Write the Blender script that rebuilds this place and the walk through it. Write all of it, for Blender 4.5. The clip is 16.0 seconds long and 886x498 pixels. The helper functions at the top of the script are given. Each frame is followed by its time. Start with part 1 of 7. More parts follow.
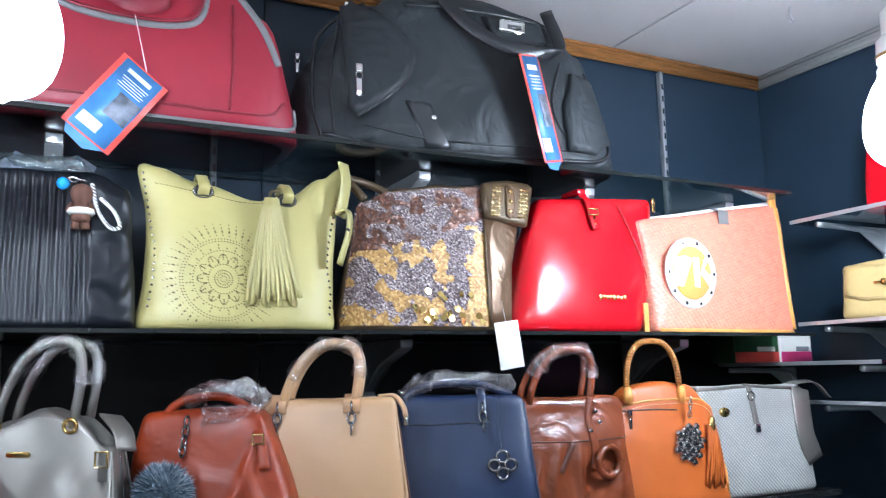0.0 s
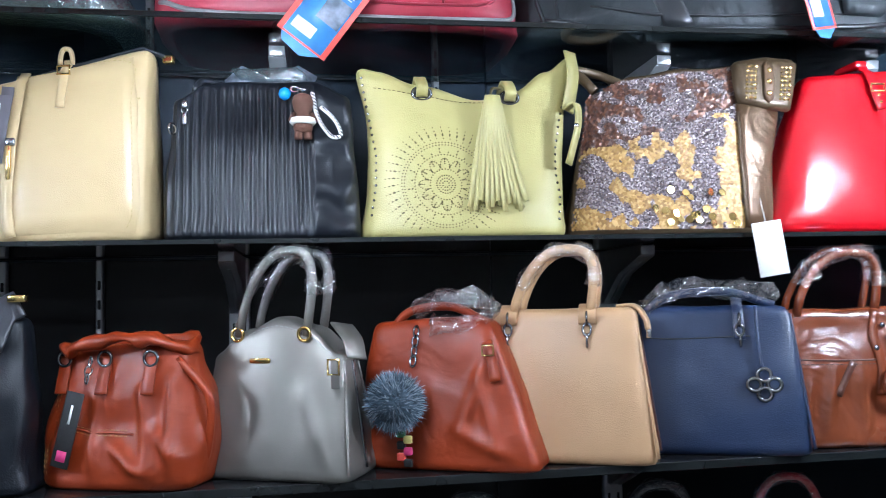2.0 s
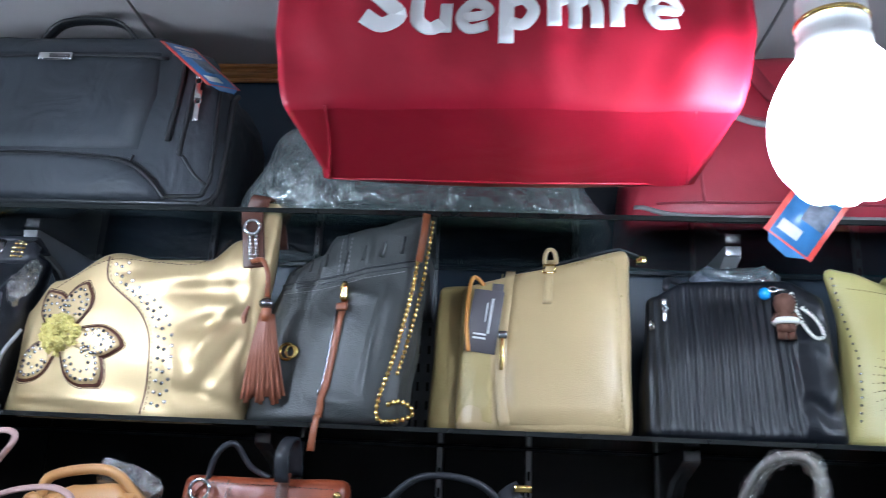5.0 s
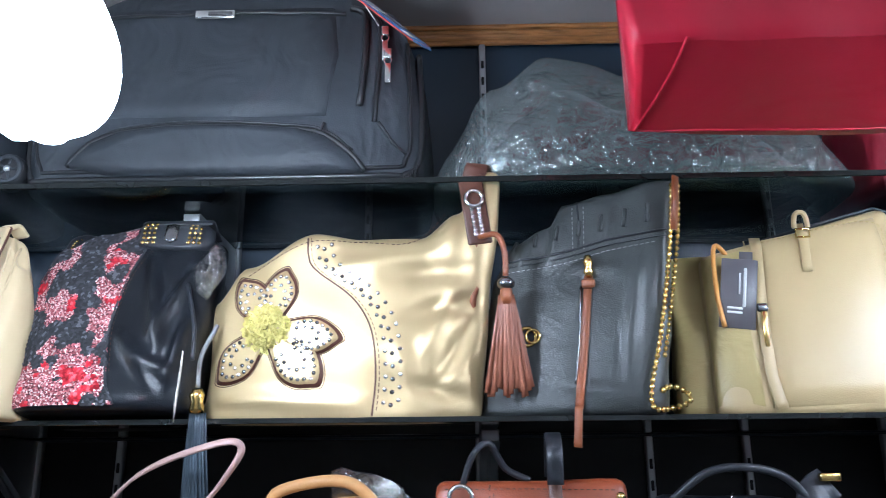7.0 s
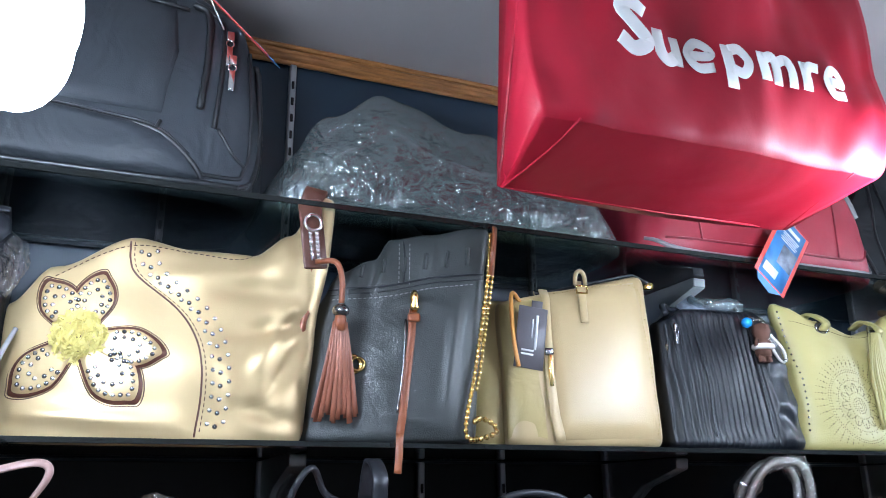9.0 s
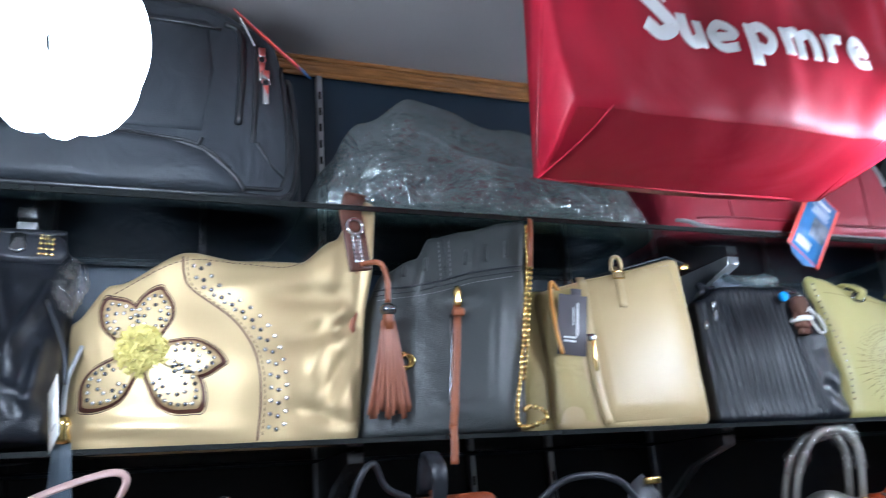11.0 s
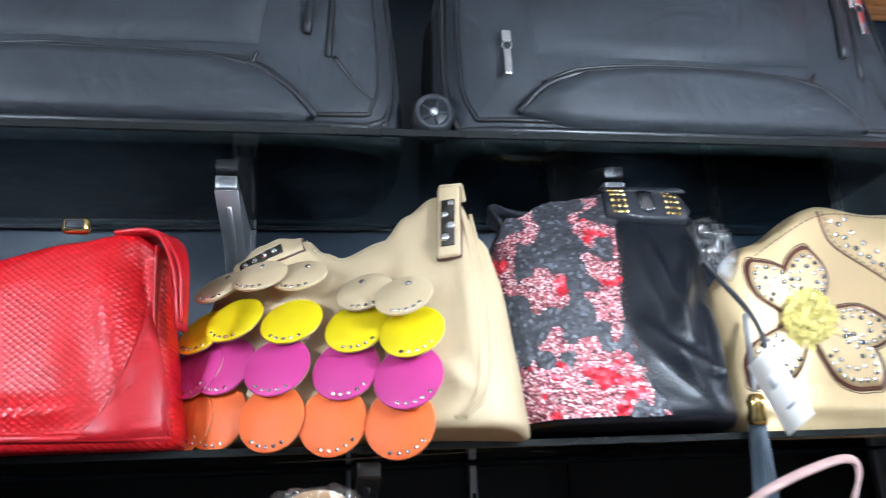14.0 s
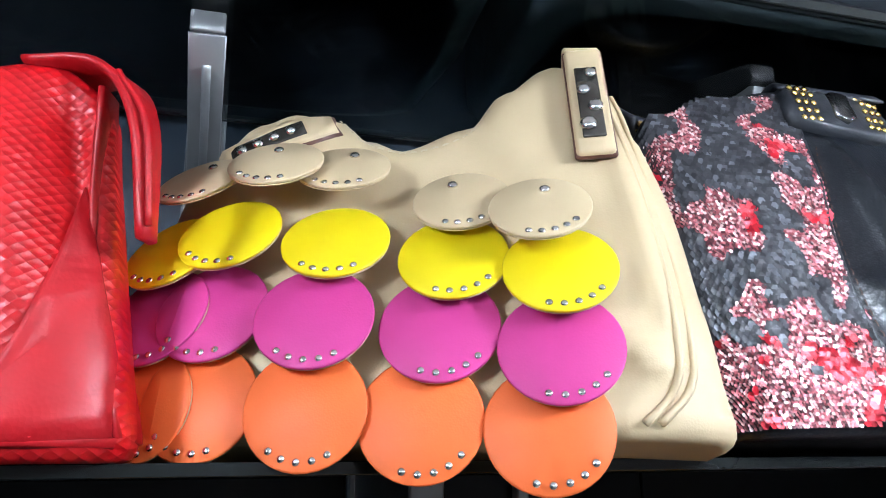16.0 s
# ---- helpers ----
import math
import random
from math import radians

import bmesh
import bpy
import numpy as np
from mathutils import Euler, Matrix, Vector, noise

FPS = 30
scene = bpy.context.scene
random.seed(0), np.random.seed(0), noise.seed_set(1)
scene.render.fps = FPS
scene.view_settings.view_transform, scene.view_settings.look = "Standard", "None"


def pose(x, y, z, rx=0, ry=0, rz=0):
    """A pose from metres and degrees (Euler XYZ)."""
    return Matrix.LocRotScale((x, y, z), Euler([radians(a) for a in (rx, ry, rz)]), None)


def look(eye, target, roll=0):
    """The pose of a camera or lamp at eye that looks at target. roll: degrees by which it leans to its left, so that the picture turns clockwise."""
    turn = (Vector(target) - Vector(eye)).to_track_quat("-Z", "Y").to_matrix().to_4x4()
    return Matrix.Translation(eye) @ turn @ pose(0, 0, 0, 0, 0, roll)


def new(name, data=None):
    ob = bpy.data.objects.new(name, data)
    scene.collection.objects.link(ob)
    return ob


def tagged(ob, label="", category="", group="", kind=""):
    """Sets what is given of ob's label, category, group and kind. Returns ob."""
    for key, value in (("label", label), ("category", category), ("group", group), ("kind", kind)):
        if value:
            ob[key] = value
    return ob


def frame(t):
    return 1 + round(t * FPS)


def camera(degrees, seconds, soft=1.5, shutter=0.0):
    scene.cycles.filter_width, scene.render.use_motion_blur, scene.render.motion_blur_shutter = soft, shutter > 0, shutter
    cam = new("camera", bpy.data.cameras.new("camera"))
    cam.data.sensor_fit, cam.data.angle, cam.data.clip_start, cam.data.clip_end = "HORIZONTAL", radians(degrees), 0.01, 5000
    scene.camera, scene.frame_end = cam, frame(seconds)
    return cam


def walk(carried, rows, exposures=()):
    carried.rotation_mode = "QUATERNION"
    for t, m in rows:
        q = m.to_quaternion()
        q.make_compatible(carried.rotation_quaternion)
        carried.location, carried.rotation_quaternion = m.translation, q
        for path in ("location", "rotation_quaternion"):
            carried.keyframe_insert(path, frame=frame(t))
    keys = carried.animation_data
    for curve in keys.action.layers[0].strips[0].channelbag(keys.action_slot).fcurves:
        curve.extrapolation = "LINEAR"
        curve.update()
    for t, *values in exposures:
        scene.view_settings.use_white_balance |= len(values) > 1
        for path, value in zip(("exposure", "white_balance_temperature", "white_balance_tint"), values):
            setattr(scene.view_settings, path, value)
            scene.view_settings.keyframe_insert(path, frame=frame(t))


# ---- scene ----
cam = camera(57.8, 16.0, soft=0.75, shutter=0.35)
PATH = [
    (0, (-0.386, 0.281, 1.489), (0.496, 2.05, 1.793), -1.1),
    (0.5, (-0.391, 0.289, 1.515), (0.38, 2.106, 1.837), -0.6),
    (1, (-0.387, 0.289, 1.508), (0.241, 2.17, 1.774), 0.6),
    (1.5, (-0.358, 0.312, 1.493), (0.102, 2.252, 1.658), 0.2),
    (2, (-0.329, 0.384, 1.47), (-0.016, 2.356, 1.594), -1.4),
    (2.5, (-0.319, 0.408, 1.479), (-0.088, 2.382, 1.696), -2.5),
    (3, (-0.3, 0.422, 1.481), (-0.148, 2.379, 1.866), -2.3),
    (3.5, (-0.327, 0.408, 1.454), (-0.233, 2.333, 1.986), -0.4),
    (4, (-0.437, 0.388, 1.438), (-0.461, 2.298, 2.031), 2.0),
    (4.5, (-0.625, 0.374, 1.46), (-0.728, 2.285, 2.042), 3.4),
    (5, (-0.757, 0.387, 1.477), (-0.908, 2.296, 2.053), 2.7),
    (5.2, (-0.801, 0.405, 1.472), (-0.969, 2.314, 2.044), 2.6),
    (7.3, (-1.222, 0.516, 1.482), (-1.229, 2.436, 2.04), -1.2),
    (7.5, (-1.258, 0.524, 1.468), (-1.183, 2.436, 2.047), -0.1),
    (8, (-1.322, 0.576, 1.449), (-0.963, 2.456, 2.031), 1.9),
    (8.5, (-1.372, 0.544, 1.489), (-0.678, 2.326, 2.074), 1.2),
    (10.8, (-1.419, 0.491, 1.473), (-0.664, 2.237, 2.091), -3.7),
    (11, (-1.428, 0.505, 1.472), (-0.725, 2.277, 2.077), -4.2),
    (11.5, (-1.391, 0.529, 1.471), (-1.056, 2.417, 2.039), -2.7),
    (12, (-1.462, 0.539, 1.44), (-1.261, 2.454, 1.983), -0.4),
    (12.5, (-1.627, 0.514, 1.453), (-1.326, 2.44, 1.902), 2.9),
    (13, (-1.777, 0.512, 1.421), (-1.484, 2.413, 1.968), 1.2),
    (13.5, (-1.845, 0.607, 1.462), (-1.601, 2.515, 2.012), -0.3),
    (14, (-1.937, 0.774, 1.51), (-1.635, 2.66, 2.105), -2.5),
    (14.5, (-2.023, 0.922, 1.53), (-1.595, 2.778, 2.14), -1.3),
    (15, (-2.03, 1.014, 1.543), (-1.351, 2.804, 2.12), -3.4),
    (15.5, (-2.037, 1.088, 1.554), (-1.432, 2.925, 2.065), -1.7),
    (16, (-2.03, 1.121, 1.559), (-1.485, 2.974, 2.081), -0.7),
]
EXPOSURES = [(0, 0.69, 6250, 10), (0.5, 0.2, 6250, 10), (1, 0.07, 6250, 10), (1.5, 0.31, 6150, 10), (2, 0.78, 6080, 10), (2.5, 0.88, 6080, 10), (3, 0.86, 6080, 10), (3.5, 0.7, 6080, 10), (4, 0.58, 6080, 10), (4.5, 0.27, 6080, 10), (5, 0.15, 6080, 10), (7.5, 0.54, 6080, 10), (8, 0.54, 6080, 10), (8.5, 0.55, 6080, 10), (11, 0.31, 6080, 10), (12, 0.44, 6080, 10), (12.5, 0.56, 6080, 10), (13, 0.74, 6200, 10), (14, 0.7, 6350, 10), (15, 0.79, 6350, 10), (16, 0.7, 6450, 10)]
walk(cam, [(t, look(eye, target, roll)) for t, eye, target, roll in PATH], EXPOSURES)

# ---- world and light ----
world = bpy.data.worlds.new("dim_shop_air")
scene.world = world
world.use_nodes = True
world.node_tree.nodes["Background"].inputs[0].default_value = (0.75, 0.85, 1.0, 1)
world.node_tree.nodes["Background"].inputs[1].default_value = 0.03
BULB_POWERS = (47.0, 82.0, 140.0, 66.0)
FILL_POWER = 15.0
BULBS = [(-0.446, 1.09, 1.813), (-1.486, 1.05, 1.795), (0.775, 1.02, 1.85), (-2.52, 1.02, 1.78)]

# ---- plan, metres ----
WALL_Y, WALL_R, WALL_L, WALL_B = 1.88, 1.45, -3.4, -2.6
CEIL = 2.315
Z1, Z2, Z3, Z4 = 1.888, 1.562, 1.228, 0.87
FRONT, FRONT3 = 1.55, 1.49


def lin(r, g, b):
    return tuple((c / 255 / 12.92) if c <= 10 else ((c / 255 + 0.055) / 1.055) ** 2.4 for c in (r, g, b))


# ---- materials ----
def mat(name, col, rough=0.5, metal=0.0, bump=0.15, scale=220.0, var=0.15, spec=0.5, tex="noise", stretch=(1, 1, 1), big=7.0, coat=0.0, sheen=0.0, fold=0.0, fscale=16.0, turn=0.0, regular=1.0, joint=0.0):
    m = bpy.data.materials.new(name)
    m.use_nodes = True
    t = m.node_tree
    p = t.nodes["Principled BSDF"]
    co = t.nodes.new("ShaderNodeTexCoord")
    mp = t.nodes.new("ShaderNodeMapping")
    mp.inputs["Scale"].default_value = stretch
    mp.inputs["Rotation"].default_value = (0, radians(turn), 0)
    t.links.new(co.outputs["Object"], mp.inputs["Vector"])
    n1 = t.nodes.new("ShaderNodeTexNoise")
    n1.inputs["Scale"].default_value, n1.inputs["Detail"].default_value = big, 6
    t.links.new(mp.outputs[0], n1.inputs["Vector"])
    ramp = t.nodes.new("ShaderNodeValToRGB")
    e = ramp.color_ramp.elements
    e[0].position, e[1].position = 0.3, 0.7
    e[0].color = (*[c * (1 - var) for c in col], 1)
    e[1].color = (*[min(1, c * (1 + var)) for c in col], 1)
    t.links.new(n1.outputs["Fac"], ramp.inputs["Fac"])
    t.links.new(ramp.outputs["Color"], p.inputs["Base Color"])
    if tex == "voronoi":
        n2 = t.nodes.new("ShaderNodeTexVoronoi")
        n2.inputs["Randomness"].default_value = regular
        out = n2.outputs["Distance"]
    elif tex == "wave":
        n2 = t.nodes.new("ShaderNodeTexWave")
        out = n2.outputs["Fac"]
    else:
        n2 = t.nodes.new("ShaderNodeTexNoise")
        n2.inputs["Detail"].default_value = 3
        out = n2.outputs["Fac"]
    n2.inputs["Scale"].default_value = scale
    t.links.new(mp.outputs[0], n2.inputs["Vector"])
    if joint:
        jr, jm = t.nodes.new("ShaderNodeMapRange"), t.nodes.new("ShaderNodeVectorMath")
        jm.operation = "MULTIPLY"
        jr.inputs["From Min"].default_value, jr.inputs["From Max"].default_value = 0.28, 0.62
        jr.inputs["To Min"].default_value, jr.inputs["To Max"].default_value = 1.0, 1 - joint
        t.links.new(out, jr.inputs["Value"])
        t.links.new(ramp.outputs["Color"], jm.inputs[0])
        t.links.new(jr.outputs[0], jm.inputs[1])
        t.links.new(jm.outputs[0], p.inputs["Base Color"])
    b = t.nodes.new("ShaderNodeBump")
    b.inputs["Strength"].default_value, b.inputs["Distance"].default_value = bump, 0.002
    t.links.new(out, b.inputs["Height"])
    t.links.new(b.outputs[0], p.inputs["Normal"])
    if fold:
        n3, b3 = t.nodes.new("ShaderNodeTexNoise"), t.nodes.new("ShaderNodeBump")
        n3.inputs["Scale"].default_value, n3.inputs["Detail"].default_value, n3.inputs["Distortion"].default_value = fscale, 2.5, 1.2
        b3.inputs["Strength"].default_value, b3.inputs["Distance"].default_value = fold, 0.02
        t.links.new(co.outputs["Object"], n3.inputs["Vector"])
        t.links.new(n3.outputs["Fac"], b3.inputs["Height"])
        t.links.new(b3.outputs[0], b.inputs["Normal"])
    rr = t.nodes.new("ShaderNodeMapRange")
    rr.inputs["To Min"].default_value, rr.inputs["To Max"].default_value = max(0.02, rough * 0.8), min(1, rough * 1.2)
    t.links.new(n1.outputs["Fac"], rr.inputs["Value"])
    t.links.new(rr.outputs[0], p.inputs["Roughness"])
    p.inputs["Metallic"].default_value = metal
    p.inputs["Specular IOR Level"].default_value = spec
    p.inputs["Coat Weight"].default_value = coat
    p.inputs["Sheen Weight"].default_value = sheen
    return m


def glow(name, col, strength):
    m = bpy.data.materials.new(name)
    m.use_nodes = True
    p = m.node_tree.nodes["Principled BSDF"]
    p.inputs["Base Color"].default_value = (0.9, 0.9, 0.9, 1)
    p.inputs["Emission Color"].default_value = (*col, 1)
    p.inputs["Emission Strength"].default_value = strength
    return m


def glass(name, col, rough=0.02):
    m = bpy.data.materials.new(name)
    m.use_nodes = True
    p = m.node_tree.nodes["Principled BSDF"]
    p.inputs["Base Color"].default_value = (*col, 1)
    p.inputs["Roughness"].default_value = rough
    p.inputs["Transmission Weight"].default_value = 1.0
    p.inputs["IOR"].default_value = 1.48
    return m


def film(name, clear, scale, tint=(1, 1, 1), bump=1.0, gloss=0.72, rough=0.12):
    """Thin crinkled wrapping: mostly clear, with glossy creases."""
    m = bpy.data.materials.new(name)
    m.use_nodes = True
    t = m.node_tree
    t.nodes.remove(t.nodes["Principled BSDF"])
    out = t.nodes["Material Output"]
    tr, gl, mix = t.nodes.new("ShaderNodeBsdfTransparent"), t.nodes.new("ShaderNodeBsdfGlossy"), t.nodes.new("ShaderNodeMixShader")
    tr.inputs[0].default_value = (*[0.9 * c for c in tint], 1)
    gl.inputs["Roughness"].default_value = rough
    gl.inputs["Color"].default_value = (*tint, 1)
    co, n, b = t.nodes.new("ShaderNodeTexCoord"), t.nodes.new("ShaderNodeTexNoise"), t.nodes.new("ShaderNodeBump")
    n.inputs["Scale"].default_value, n.inputs["Detail"].default_value, n.inputs["Distortion"].default_value = scale, 4, 1.5
    b.inputs["Strength"].default_value, b.inputs["Distance"].default_value = bump, 0.01
    t.links.new(co.outputs["Object"], n.inputs["Vector"])
    t.links.new(n.outputs["Fac"], b.inputs["Height"])
    t.links.new(b.outputs[0], gl.inputs["Normal"])
    veil, both = t.nodes.new("ShaderNodeBsdfDiffuse"), t.nodes.new("ShaderNodeMixShader")
    veil.inputs[0].default_value = (*[0.45 * c for c in tint], 1)
    both.inputs[0].default_value = gloss
    t.links.new(veil.outputs[0], both.inputs[1])
    t.links.new(gl.outputs[0], both.inputs[2])
    mix.inputs[0].default_value = 1 - clear
    t.links.new(tr.outputs[0], mix.inputs[1])
    t.links.new(both.outputs[0], mix.inputs[2])
    t.links.new(mix.outputs[0], out.inputs["Surface"])
    return m


def glitter(name, cols, rough=0.32, metal=0.5):
    """Sequins or glitter of several shades, one shade for each flake."""
    m = bpy.data.materials.new(name)
    m.use_nodes = True
    t = m.node_tree
    p = t.nodes["Principled BSDF"]
    g, ramp = t.nodes.new("ShaderNodeNewGeometry"), t.nodes.new("ShaderNodeValToRGB")
    ramp.color_ramp.interpolation = "CONSTANT"
    e = ramp.color_ramp.elements
    while len(e) < len(cols):
        e.new(0.5)
    for i, c in enumerate(cols):
        e[i].position, e[i].color = i / len(cols), (*c, 1)
    t.links.new(g.outputs["Random Per Island"], ramp.inputs["Fac"])
    t.links.new(ramp.outputs["Color"], p.inputs["Base Color"])
    p.inputs["Roughness"].default_value, p.inputs["Metallic"].default_value = rough, metal
    return m


M_WALL = mat("navy_painted_board", (0.0122, 0.0262, 0.044), 0.42, bump=0.05, scale=60, var=0.25, big=2)
M_LOWBOARD = mat("dark_lower_board", (0.0055, 0.0055, 0.006), 0.3, bump=0.04, scale=60, var=0.3, big=2, spec=0.25)
M_CEIL = mat("grey_white_ceiling_board", (0.43, 0.4, 0.39), 0.7, bump=0.05, scale=120, var=0.06, big=3)
M_PLAIN = mat("shop_wall_paint", (0.45, 0.44, 0.42), 0.7, bump=0.05, scale=90, var=0.1, big=2)
M_FLOOR = mat("grey_floor_tile", (0.3, 0.29, 0.27), 0.35, bump=0.05, scale=60, var=0.12, big=3)
M_TRIM = mat("varnished_orange_wood", (0.36, 0.15, 0.045), 0.35, bump=0.25, scale=30, var=0.35, stretch=(3, 30, 30), big=6)
M_GLASS = glass("greenish_shelf_glass", (0.72, 0.86, 0.82))
M_EDGE = mat("black_shelf_edge", (0.012, 0.014, 0.014), 0.15, bump=0.02, var=0.2)
M_STEEL = mat("galvanised_steel", (0.5, 0.51, 0.52), 0.34, metal=0.75, bump=0.08, scale=90, var=0.2)
M_DULL = mat("dull_dark_steel", (0.2, 0.21, 0.22), 0.45, metal=0.4, bump=0.08, scale=90, var=0.25)
M_SLOT = mat("dark_slot", (0.01, 0.01, 0.01), 0.7)
M_BULBS = [glow("lit_lamp_tube", (0.82, 0.95, 1.12), p) for p in BULB_POWERS]
M_FILLTUBE = glow("fill_strip_tube", (0.84, 0.95, 1.12), FILL_POWER)
M_WHITEP = mat("white_plastic", (0.8, 0.79, 0.76), 0.4, bump=0.03, var=0.05)
M_CORD = mat("grey_cord", (0.25, 0.25, 0.25), 0.6)
M_GOLD = mat("gold_metal", (0.85, 0.6, 0.22), 0.22, metal=1.0, bump=0.05, scale=80, var=0.15)
M_CHROME = mat("chrome_metal", (0.75, 0.75, 0.74), 0.16, metal=1.0, bump=0.04, scale=80, var=0.1)
M_GUN = mat("dark_metal", (0.25, 0.25, 0.26), 0.25, metal=1.0, bump=0.04, scale=80, var=0.2)
M_FILM = film("clear_wrap", 0.8, 80, bump=0.5, gloss=0.94, rough=0.07)
M_FILM2 = film("clear_wrap_loose", 0.6, 38, (0.66, 0.74, 0.74), bump=1.0, gloss=0.62, rough=0.1)
M_PAPER = mat("white_card", (0.78, 0.76, 0.7), 0.6, bump=0.03, var=0.05)
M_BLACKCARD = mat("dark_grey_card", (0.1, 0.09, 0.1), 0.45, bump=0.03, var=0.1)
M_INK = mat("printed_grey_ink", (0.2, 0.2, 0.22), 0.6)
M_INKW = mat("printed_white_ink", (0.75, 0.75, 0.75), 0.6)
M_TAGBLUE = mat("blue_printed_card", (0.05, 0.19, 0.42), 0.35, bump=0.02, var=0.2, big=30)
M_TAGRED = mat("red_printed_card", (0.72, 0.08, 0.06), 0.4, bump=0.02, var=0.08)
M_TAGGREY = mat("grey_photo_print", (0.16, 0.18, 0.22), 0.4, bump=0.02, var=0.6, big=60)


def leather(name, col, rough=0.38, bump=0.14, scale=300, var=0.1, fold=0.16, **k):
    return mat(name, col, rough, bump=bump * 0.75, scale=scale * 2, var=var, tex="voronoi", fold=fold, **k)


# ---- geometry tools ----
class Geo:
    def __init__(self):
        self.v, self.f = [], []

    def add(self, verts, faces):
        o = len(self.v)
        self.v += [tuple(p) for p in verts]
        self.f += [tuple(i + o for i in f) for f in faces]
        return self

    def join(self, other):
        return self.add(other.v, other.f)

    def moved(self, m):
        self.v = [tuple(m @ Vector(p)) for p in self.v]
        return self

    def mesh(self, name, material, smooth=True):
        me = bpy.data.meshes.new(name)
        me.from_pydata(self.v, [], self.f)
        me.validate()
        b = bmesh.new()
        b.from_mesh(me)
        bmesh.ops.recalc_face_normals(b, faces=b.faces)
        b.to_mesh(me)
        b.free()
        me.materials.append(material)
        if smooth:
            me.shade_smooth()
        return me


def part(name, geo, material, parent, label="", smooth=True, kind=""):
    ob = new(name, geo.mesh(name, material, smooth) if isinstance(geo, Geo) else geo)
    ob.parent = parent
    return tagged(ob, label, kind=kind)


def piece(name, me, parent, m):
    ob = new(name, me)
    ob.parent = parent
    ob.matrix_basis = m
    return ob


def thing(name, label, category, m, group=""):
    e = new(name)
    e.empty_display_size = 0.05
    e.matrix_basis = m
    return tagged(e, label, category, group)


def structure(name, geo, material, label, smooth=False, category="wall"):
    ob = new(name, geo.mesh(name, material, smooth))
    return tagged(ob, label, category, kind="structure")


def box(cx, cy, cz, sx, sy, sz, bevel=0.0, seg=2):
    b = bmesh.new()
    bmesh.ops.create_cube(b, size=1, matrix=Matrix.Translation((cx, cy, cz)) @ Matrix.Diagonal((sx, sy, sz, 1)))
    if bevel:
        bmesh.ops.bevel(b, geom=list(b.edges), offset=bevel, segments=seg, affect="EDGES", profile=0.5)
    b.verts.index_update()
    g = Geo().add([tuple(v.co) for v in b.verts], [[v.index for v in f.verts] for f in b.faces])
    b.free()
    return g


def curve(pts, n=6, closed=False):
    """A smooth line through the points."""
    p = [Vector(q) for q in pts]
    if len(p) < 3 and not closed:
        return [p[0].lerp(p[-1], i / n) for i in range(n + 1)]
    ext = [p[-1], *p, p[0], p[1]] if closed else [2 * p[0] - p[1], *p, 2 * p[-1] - p[-2]]
    out = []
    for i in range(1, len(ext) - 2):
        a, b, c, d = ext[i - 1:i + 3]
        for k in range(n):
            t = k / n
            out.append(0.5 * (2 * b + (c - a) * t + (2 * a - 5 * b + 4 * c - d) * t * t + (3 * b - a - 3 * c + d) * t ** 3))
    if not closed:
        out.append(p[-1])
    return out


def tube(pts, r, n=8, closed=False):
    pts = [Vector(p) for p in pts]
    g, m = Geo(), len(pts)
    up, verts = Vector((0.13, 0.31, 0.94)), []
    for i, p in enumerate(pts):
        a, b = (pts[i - 1], pts[(i + 1) % m]) if closed else (pts[max(0, i - 1)], pts[min(m - 1, i + 1)])
        t = (b - a).normalized()
        s = t.cross(up)
        s = s.normalized() if s.length > 1e-4 else t.orthogonal().normalized()
        up = s.cross(t)
        rad = r(i / (m - 1)) if callable(r) else r
        for k in range(n):
            q = 2 * math.pi * k / n
            verts.append(p + rad * (math.cos(q) * s + math.sin(q) * up))
    faces = []
    for i in range(m if closed else m - 1):
        j = (i + 1) % m
        for k in range(n):
            l = (k + 1) % n
            faces.append((i * n + k, i * n + l, j * n + l, j * n + k))
    if not closed:
        faces += [tuple(range(n))[::-1], tuple((m - 1) * n + k for k in range(n))]
    return g.add(verts, faces)


def ribbon(pts, width, thick, side=(1, 0, 0)):
    """A flat strap with rounded edges along the points; side: the way its width lies."""
    pts = [Vector(p) for p in pts]
    m, verts = len(pts), []
    ring = [(-1, -0.4), (-0.9, -1), (0.9, -1), (1, -0.4), (1, 0.4), (0.9, 1), (-0.9, 1), (-1, 0.4)]
    for i, p in enumerate(pts):
        t = (pts[min(m - 1, i + 1)] - pts[max(0, i - 1)]).normalized()
        s = Vector(side(i / (m - 1)) if callable(side) else side)
        s = (s - t * s.dot(t)).normalized()
        u = s.cross(t)
        w = width(i / (m - 1)) if callable(width) else width
        verts += [p + s * (x * w / 2) + u * (y * thick / 2) for x, y in ring]
    faces = []
    for i in range(m - 1):
        for k in range(8):
            l = (k + 1) % 8
            faces.append((i * 8 + k, i * 8 + l, i * 8 + 8 + l, i * 8 + 8 + k))
    faces += [tuple(range(8))[::-1], tuple((m - 1) * 8 + k for k in range(8))]
    return Geo().add(verts, faces)


def lathe(profile, n=20):
    """Turned about z; profile: (radius, z) from the bottom up."""
    verts = [(r * math.cos(2 * math.pi * k / n), r * math.sin(2 * math.pi * k / n), z) for r, z in profile for k in range(n)]
    faces = [(i * n + k, i * n + (k + 1) % n, (i + 1) * n + (k + 1) % n, (i + 1) * n + k) for i in range(len(profile) - 1) for k in range(n)]
    faces += [tuple(range(n))[::-1], tuple((len(profile) - 1) * n + k for k in range(n))]
    return Geo().add(verts, faces)


FACING = Matrix.Rotation(math.pi / 2, 4, "X")          # z of the shape turned to face the aisle


